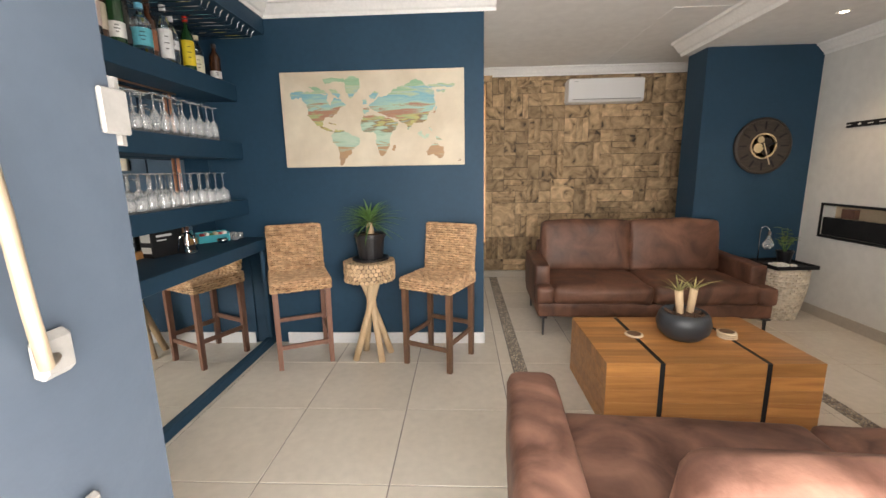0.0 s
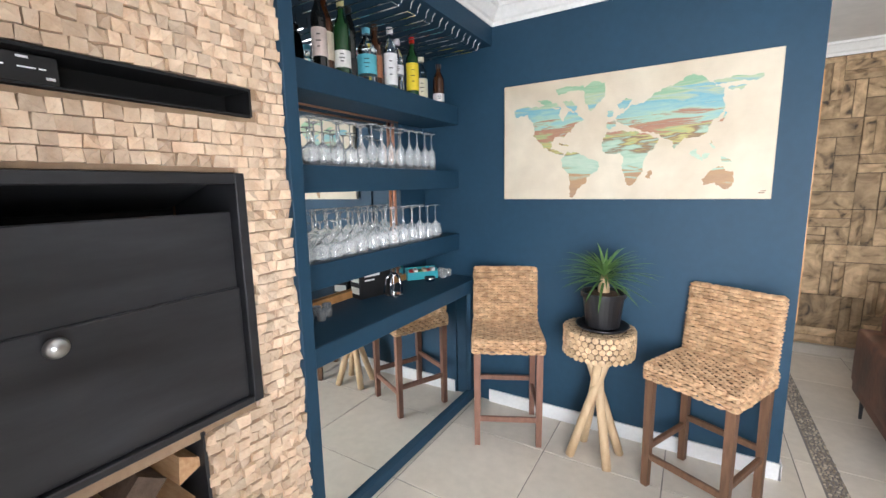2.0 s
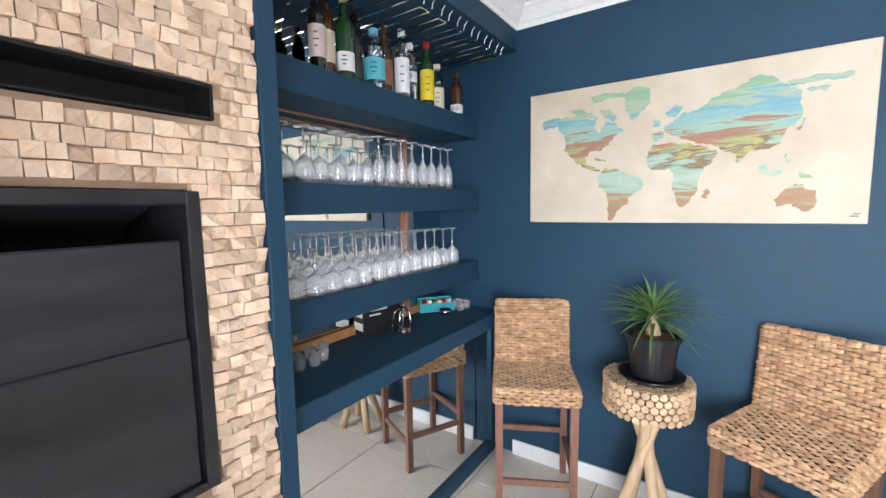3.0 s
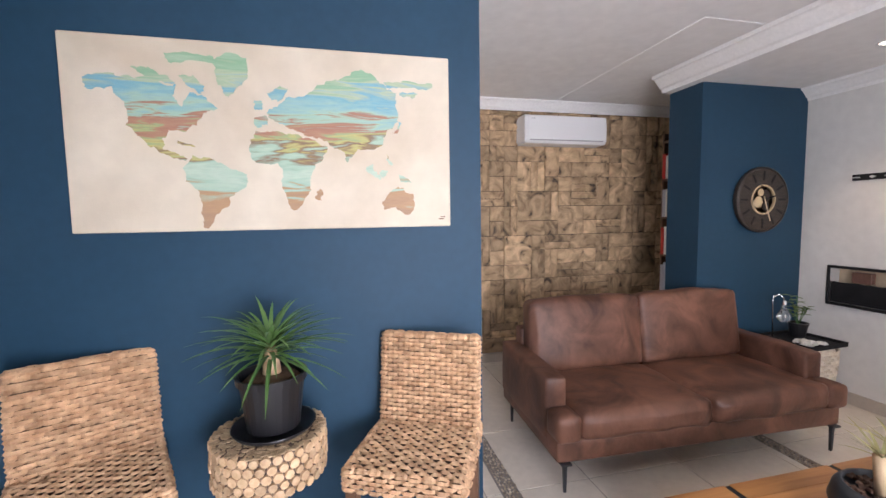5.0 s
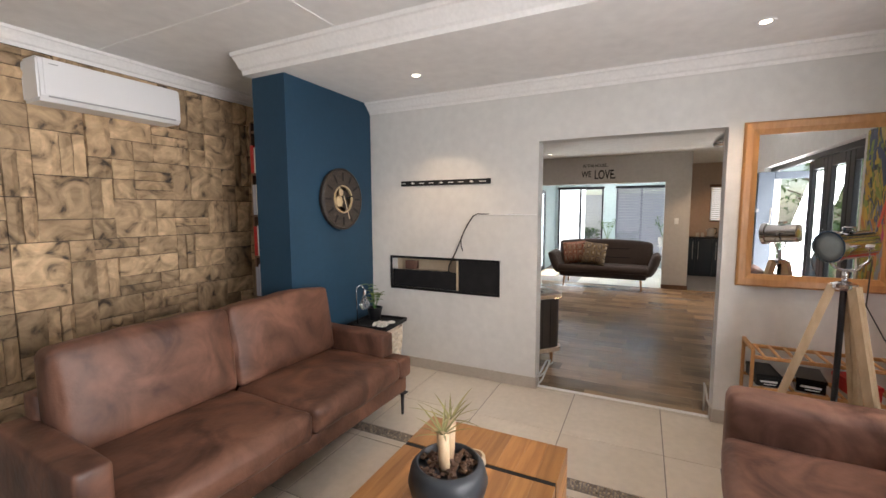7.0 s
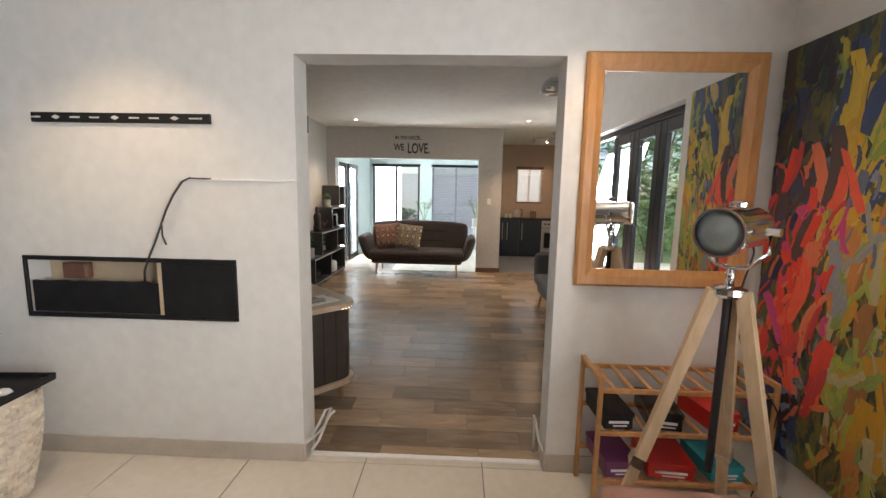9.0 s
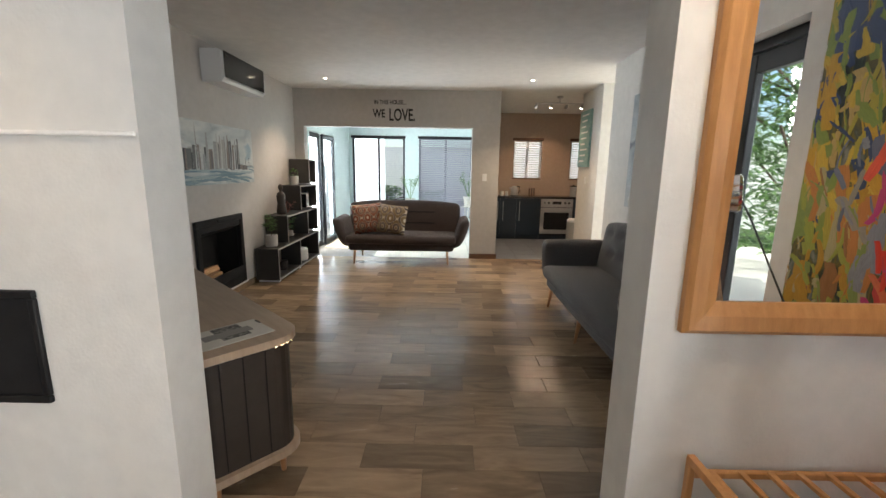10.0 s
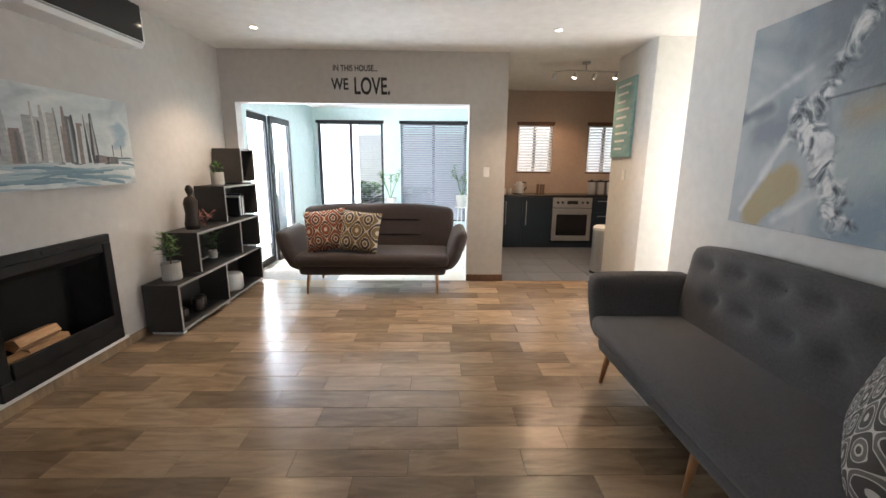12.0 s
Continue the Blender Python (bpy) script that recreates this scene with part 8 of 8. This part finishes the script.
# ---- kitchen ----
def kitchen():
    x0, x1, zt = 10.95, 11.39, 0.87

    def unit(y0, y1, doors, drawers, label):
        t = thing("kitchen_cabinet", label, "cabinet", pose(0, 0, 0), "kitchen base cabinets")
        part("body", MB().box(x0 + 0.02, x1, y0 + 0.002, y1 - 0.002, 0.1, zt), M["navy_door"], t)
        part("plinth", MB().box(x0 + 0.06, x1, y0 + 0.002, y1 - 0.002, 0.0, 0.099), M["navy_door"], t)
        for k in range(doors):
            a, b = y0 + (y1 - y0) * k / doors, y0 + (y1 - y0) * (k + 1) / doors
            d = part("door", MB().cbox(x0, x0 + 0.019, a + 0.003, b - 0.003, 0.105, zt - 0.005, 0.002), M["navy_door"], t)
            hy = b - 0.06 if k % 2 == 0 else a + 0.05
            part("handle", MB().rod((x0 - 0.025, hy, 0.4), (x0 - 0.025, hy, 0.8), 0.007).rod((x0 - 0.025, hy, 0.44), (x0, hy, 0.44), 0.005).rod((x0 - 0.025, hy, 0.76), (x0, hy, 0.76), 0.005), M["steel"], d, "steel bar handle")
        for k in range(drawers):
            c, e = 0.105 + (zt - 0.11) * k / drawers, 0.105 + (zt - 0.11) * (k + 1) / drawers
            d = part("drawer_front", MB().cbox(x0, x0 + 0.019, y0 + 0.003, y1 - 0.003, c + 0.002, e - 0.002, 0.002), M["navy_door"], t)
            part("handle", MB().rod((x0 - 0.025, y0 + 0.08, e - 0.06), (x0 - 0.025, y1 - 0.08, e - 0.06), 0.006).rod((x0 - 0.025, y0 + 0.12, e - 0.06), (x0, y0 + 0.12, e - 0.06), 0.004).rod((x0 - 0.025, y1 - 0.12, e - 0.06), (x0, y1 - 0.12, e - 0.06), 0.004), M["steel"], d, "steel bar handle")
    unit(-0.17, 0.33, 1, 0, "navy blue kitchen cabinet with a steel bar handle")
    unit(0.33, 1.015, 2, 0, "navy blue kitchen cabinet with two doors")
    unit(-1.35, -0.85, 0, 3, "navy blue kitchen drawer cabinet")
    o = thing("oven", "stainless steel built-in oven with a dark glass door", "oven", pose(0, 0, 0))
    part("body", MB().box(x0 + 0.02, x1, -0.845, -0.175, 0.1, zt), M["black"], o)
    part("plinth", MB().box(x0 + 0.06, x1, -0.845, -0.175, 0, 0.099), M["navy_door"], o)
    d = part("oven_door", MB().cbox(x0 - 0.005, x0 + 0.019, -0.84, -0.18, 0.13, 0.68, 0.004), M["steel"], o)
    part("glass", MB().cbox(x0 - 0.009, x0 - 0.0052, -0.77, -0.25, 0.22, 0.58, 0.002), M["gloss_black"], d, "dark oven glass")
    part("handle", MB().rod((x0 - 0.04, -0.8, 0.635), (x0 - 0.04, -0.22, 0.635), 0.011).rod((x0 - 0.04, -0.77, 0.635), (x0, -0.77, 0.635), 0.007).rod((x0 - 0.04, -0.25, 0.635), (x0, -0.25, 0.635), 0.007), M["steel"], d)
    p = part("control_panel", MB().cbox(x0 - 0.003, x0 + 0.019, -0.84, -0.18, 0.69, 0.86, 0.004), M["steel"], o)
    part("display", MB().box(x0 - 0.0045, x0 - 0.0032, -0.6, -0.42, 0.75, 0.81), M["gloss_black"], p)
    for y in (-0.76, -0.68, -0.34, -0.26):
        part("knob", MB().lathe([(0.022, 0), (0.02, 0.02), (0, 0.021)], 14).move(pose(x0 - 0.003, y, 0.78, 0, -90, 0)), M["gloss_black"], p)
    solo("kitchen_worktop", MB().cbox(x0 - 0.02, x1 + 0.005, -1.75, 1.017, zt + 0.001, 0.905, 0.004), M["worktop"], "dark granite kitchen worktop", "worktop")
    k = thing("kettle", "steel electric kettle on the worktop", "kettle", pose(11.15, 0.36, 0.906))
    part("body", MB().lathe([(0.075, 0), (0.08, 0.02), (0.068, 0.16), (0.05, 0.2), (0, 0.21)], 20), M["steel"], k, smooth=True)
    part("base", MB().lathe([(0.085, 0), (0.085, 0.012), (0, 0.012)], 20), M["black"], k)
    part("handle", MB().tube([(0.0, -0.05, 0.2), (0, -0.11, 0.19), (0, -0.12, 0.1), (0, -0.075, 0.05)], 0.011, 8), M["black"], k, smooth=True)
    part("spout", MB().rod((0, 0.06, 0.13), (0, 0.1, 0.17), 0.018, 0.012), M["steel"], k)
    b = thing("knife_rack", "upright wooden utensil rack on the worktop", "knife rack", pose(11.2, 0.0, 0.906))
    for q in range(3):
        part("slot_board", MB().cbox(-0.05, 0.05, -0.075 + q * 0.05, -0.06 + q * 0.05, 0, 0.16, 0.003), M["walnut"], b)
    part("board_base", MB().cbox(-0.052, 0.052, -0.08, 0.05, -0.0005, 0.012, 0.002), M["walnut"], b)
    for q in range(3):
        c = thing("canister", "tall steel kitchen canister on the worktop", "canister", pose(11.2, -0.9 - q * 0.15, 0.906), "kitchen canisters")
        part("body", MB().lathe([(0.062, 0), (0.065, 0.01), (0.065, 0.2), (0.06, 0.205), (0, 0.205)], 20), M["steel"], c)
        part("lid", MB().lathe([(0.066, 0.206), (0.066, 0.225), (0.02, 0.23), (0.018, 0.245), (0, 0.247)], 20), M["black"], c, "black lid")
    for q, (y, r) in enumerate(((0.62, 0.035), (0.52, 0.03))):
        solo("mug", MB().lathe([(r, 0), (r, 0.09), (r - 0.005, 0.09), (r - 0.006, 0.01), (0, 0.01)], 16), M["white_ceramic"], "pale mug on the kitchen worktop", "mug", pose(11.15, y, 0.906), "mugs")
    s = thing("spotlight_bar", "steel ceiling bar with four lit spotlights", "ceiling light", pose(9.35, -0.02, HL))
    part("mount", MB().lathe([(0.05, 0), (0.05, -0.025), (0, -0.03)], 20), M["steel"], s)
    part("bar", MB().tube([(0.0, -0.4, -0.11), (0.02, -0.2, -0.1), (0, 0, -0.1), (-0.02, 0.2, -0.1), (0, 0.4, -0.11)], 0.008, 8).rod((0, 0, -0.1), (0, 0, -0.02), 0.009), M["steel"], s)
    for q in range(4):
        y = -0.37 + q * 0.247
        h = part("spot_head", MB().lathe([(0.015, 0), (0.022, -0.01), (0.03, -0.07), (0.026, -0.07), (0, -0.05)], 16).move(pose(0.0, y, -0.125, 18, -14 if q % 2 else 12, 0)), M["steel"], s)
        part("lit_bulb", MB().lathe([(0.024, -0.064), (0, -0.07)], 14).move(pose(0.0, y, -0.125, 18, -14 if q % 2 else 12, 0)), M["bulb_glow"], h, "lit warm bulb")
    for y in (-0.27, 0.25):
        bulb((9.36, y, HL - 0.24), 16, (1.0, 0.66, 0.4), 0.04, 150)
    # Added lamp without a fixture, brightens the worktop end of the kitchen.
    bulb((10.75, -0.1, HL - 0.03), 22, (1.0, 0.6, 0.34), 0.04, 120)
    bn = thing("pedal_bin", "tall steel pedal bin beside the kitchen wall", "bin", pose(9.35, -0.4, 0))
    part("drum", MB().lathe([(0.12, 0.03), (0.125, 0.04), (0.125, 0.58), (0, 0.58)], 26), M["steel"], bn)
    part("lid", MB().lathe([(0.127, 0.581), (0.127, 0.61), (0.1, 0.635), (0, 0.645)], 26), M["white_plastic"], bn, "pale domed lid")
    part("base", MB().lathe([(0.13, 0), (0.13, 0.029), (0, 0.029)], 26), M["black"], bn)
    part("pedal", MB().cbox(-0.2, -0.12, -0.03, 0.03, 0.01, 0.025, 0.003), M["black"], bn)


kitchen()


# ---- floor pieces, cladding pieces ----
def floor_pieces():
    px, ox, oy, g = 0.635, -0.452, 2.232, 0.0025
    full = MB().cbox(g, px - g, g, px - g, -0.02, 0, 0.002).mesh("tile", M["tile"])
    floor = bpy.data.objects["floor_lounge"]
    strips = ((0.275, 0.375), (2.15, 2.25))
    for i in range(-4, 8):
        for j in range(-4, 6):
            x0, y0 = ox + i * px, oy + j * px
            spans = [(max(x0, -2.2), min(x0 + px, 3.405))]
            for a, b in strips:
                spans = [(p, q) for u, v in spans for p, q in ((u, min(v, a)), (max(u, b), v)) if q - p > 0.01]
            lo, hi = max(y0, 0.0), min(y0 + px, 5.5)
            if hi - lo < 0.02:
                continue
            for p, q in spans:
                if q - p > px - 1e-6 and hi - lo > px - 1e-6:
                    part("tile", full, None, floor, m=Matrix.Translation((x0, y0, 0)))
                else:
                    part("tile", MB().cbox(p + g, q - g, lo + g, hi - g, -0.02, 0, 0.002), M["tile"], floor)
    rnd = random.Random(3)
    for a, b in strips:
        mb = MB()
        y = 0.05
        while y < 5.45:
            x = a + 0.006
            while x < b - 0.008:
                w, d = rnd.uniform(0.012, 0.024), rnd.uniform(0.012, 0.02)
                cx, cy = x + w / 2, y + rnd.uniform(-0.004, 0.004)
                k = len(mb.v)
                n = 6
                ring = [(cx + w / 2 * math.cos(2 * math.pi * q / n), cy + d / 2 * math.sin(2 * math.pi * q / n), -0.006) for q in range(n)]
                top = [(cx + w / 3.4 * math.cos(2 * math.pi * q / n), cy + d / 3.4 * math.sin(2 * math.pi * q / n), rnd.uniform(-0.001, 0.002)) for q in range(n)]
                mb.add(ring + top, [(q, (q + 1) % n, n + (q + 1) % n, n + q) for q in range(n)] + [tuple(range(n, 2 * n))])
                x += w + 0.002
            y += 0.018
        tagged(part("pebble_strip", mb, M["pebble"], floor, "inlaid strip of brown pebbles"), kind="stuff")
    floor = bpy.data.objects["floor_living"]
    rw, x, row = 0.183, 5.722 - 13 * 0.183, 0
    while x < 8.95:
        y = 2.17 - 8 * 0.56 + (0.28 if row % 2 else 0.0) + 0.03 * (row % 3)
        while y < 4.19:
            L = 0.56
            lo, hi = max(y, -1.8 if 7.2 < x < 8.2 else -0.08), min(y + L, 4.185)
            if hi - lo > 0.05:
                part("plank", MB().cbox(max(x, 3.442) + 0.0008, min(x + rw, 8.954) - 0.0008, lo + 0.0008, hi - 0.0008, -0.02, rnd.uniform(-0.0004, 0.0004), 0.0008), M["plank"], floor)
            y += L
        x += rw
        row += 1
    structure("floor_passage", MB().box(7.25, 8.28, -1.8, -0.085, -0.003, -0.001), M["plank"], "brown wood-look passage floor", "floor")
    floor = bpy.data.objects["floor_kitchen"]
    for i in range(8):
        for j in range(12):
            x0, y0 = 8.96 + i * 0.4, -1.8 + j * 0.4
            part("tile", MB().cbox(x0 + 0.002, min(x0 + 0.398, 12), y0 + 0.002, min(y0 + 0.398, 4.04), -0.02, 0, 0.002), M["kit_tile"] if y0 < 1.0 else M["tile"], floor)


def stone_cladding():
    rnd = random.Random(11)
    base = bpy.data.objects["wall_stone_backing"]
    U = 0.155
    nx, nz = 21, 17
    used = [[False] * nz for _ in range(nx)]
    x_org, z_org = 0.0, 0.092
    for i in range(nx):
        for k in range(nz):
            if used[i][k]:
                continue
            opts = [(1, 1), (1, 2), (1, 2), (2, 1), (2, 2), (1, 2), (2, 1), (1, 1), (1, 1)]
            rnd.shuffle(opts)
            for w, h in opts + [(1, 1)]:
                if i + w <= nx and k + h <= nz and not any(used[i + a][k + b] for a in range(w) for b in range(h)):
                    break
            for a in range(w):
                for b in range(h):
                    used[i + a][k + b] = True
            x0, x1, z0, z1 = x_org + i * U, x_org + (i + w) * U, z_org + k * U, min(z_org + (k + h) * U, 2.62)
            split = [(x0, x1)]
            if (w, h) in ((1, 2), (1, 3)) and rnd.random() < 0.7:
                split = [(x0, x0 + U * 0.5), (x0 + U * 0.5, x1)]
            rows = [(z0, z1)]
            if (w, h) == (2, 1) and rnd.random() < 0.4:
                rows = [(z0, z0 + U * 0.5), (z0 + U * 0.5, z1)]
            for a, b in split:
                for c, d in rows:
                    stone(base, a, b, c, d, rnd)


def stone(base, x0, x1, z0, z1, rnd):
    g = 0.003
    nx, nz = max(2, int((x1 - x0) / 0.045)), max(2, int((z1 - z0) / 0.045))
    v, f = [], []
    sd = rnd.uniform(0, 50)
    proud = rnd.uniform(0.014, 0.06)
    for i in range(nx + 1):
        for k in range(nz + 1):
            x = x0 + g + (x1 - x0 - 2 * g) * i / nx
            z = z0 + g + (z1 - z0 - 2 * g) * k / nz
            edge = i in (0, nx) or k in (0, nz)
            d = proud * (0.55 if edge else 1.0) + 0.013 * noise.noise(Vector((x * 16, sd, z * 16)))
            v.append((x, 5.52 - max(d, 0.006), z))
    for i in range(nx):
        for k in range(nz):
            a = i * (nz + 1) + k
            f.append((a, a + nz + 1, a + nz + 2, a + 1))
    border = [i * (nz + 1) for i in range(nx + 1)] + [nx * (nz + 1) + k for k in range(1, nz + 1)] + [i * (nz + 1) + nz for i in range(nx - 1, -1, -1)] + [k for k in range(nz - 1, 0, -1)]
    k0 = len(v)
    for b in border:
        v.append((v[b][0], 5.5205, v[b][2]))
    n = len(border)
    for q in range(n):
        f.append((border[q], border[(q + 1) % n], k0 + (q + 1) % n, k0 + q))
    part("stone", MB().add(v, f), M["stone"], base)


def mosaic_cladding():
    rnd = random.Random(5)
    base = bpy.data.objects["wall_braai"]
    holes = [(-1, 1.405, 0.885, 1.66), (-1, 1.465, 1.822, 1.918), (-1, 1.215, 0.05, 0.885)]
    s = 0.036
    shapes = []
    for k in range(24):
        p = rnd.uniform(0.008, 0.022)
        q = [rnd.uniform(-0.01, 0.009) for _ in range(4)]
        v = [(0, 0.0008, 0.0008), (0, s - 0.0008, 0.0008), (0, s - 0.0008, s - 0.0008), (0, 0.0008, s - 0.0008),
             (max(0.001, p + q[0]), 0.0015, 0.0015), (max(0.001, p + q[1]), s - 0.0015, 0.0015), (max(0.001, p + q[2]), s - 0.0015, s - 0.0015), (max(0.001, p + q[3]), 0.0015, s - 0.0015), (p + 0.003, s * rnd.uniform(.35, .65), s * rnd.uniform(.35, .65))]
        f = [(0, 1, 5, 4), (1, 2, 6, 5), (2, 3, 7, 6), (3, 0, 4, 7), (4, 5, 8), (5, 6, 8), (6, 7, 8), (7, 4, 8)]
        shapes.append((v, f))
    meshes = [MB().add(*q).mesh("stone_chip", M["mosaic"]) for q in shapes]
    rest = MB()
    count = 0
    z = 0.0
    while z < 2.62:
        rh = rnd.uniform(0.032, 0.038)
        y = 0.26 - rnd.uniform(0, 0.03)
        while y < 1.574:
            w = rnd.uniform(0.026, 0.046)
            if y + w > 1.574 or 1.574 - y - w < 0.014:
                w = 1.574 - y
            zz, hh = z + rnd.uniform(-0.0015, 0.0015), rh * rnd.uniform(0.97, 1.03)
            cy, cz = y + w / 2, z + rh / 2
            if w > 0.006 and not any(a < cy < b and c < cz < d for a, b, c, d in holes):
                if y > 0.95 and 1.0 < z < 2.25 and count < 300 and (1.405 < cy or 1.64 < z < 1.83 or 1.9 < z < 2.1):
                    part("stone_chip", rnd.choice(meshes), None, base, m=Matrix.Translation((-1.6251, y, zz)) @ Matrix.Diagonal((1, w / s, hh / s, 1)))
                    count += 1
                else:
                    v, f = rnd.choice(shapes)
                    rest.add([(-1.6251 + p[0], y + p[1] * w / s, zz + p[2] * hh / s) for p in v], f)
            y += w
        z += rh
    me = bpy.data.meshes.new("stone_chip_field")
    me.from_pydata(rest.v, [], rest.f)
    me.materials.append(M["mosaic_many"])
    ob = new("stone_chip_field", me)
    ob.parent = base
    tagged(ob, "split-face cream stone mosaic cladding", kind="stuff")


floor_pieces()
stone_cladding()
mosaic_cladding()
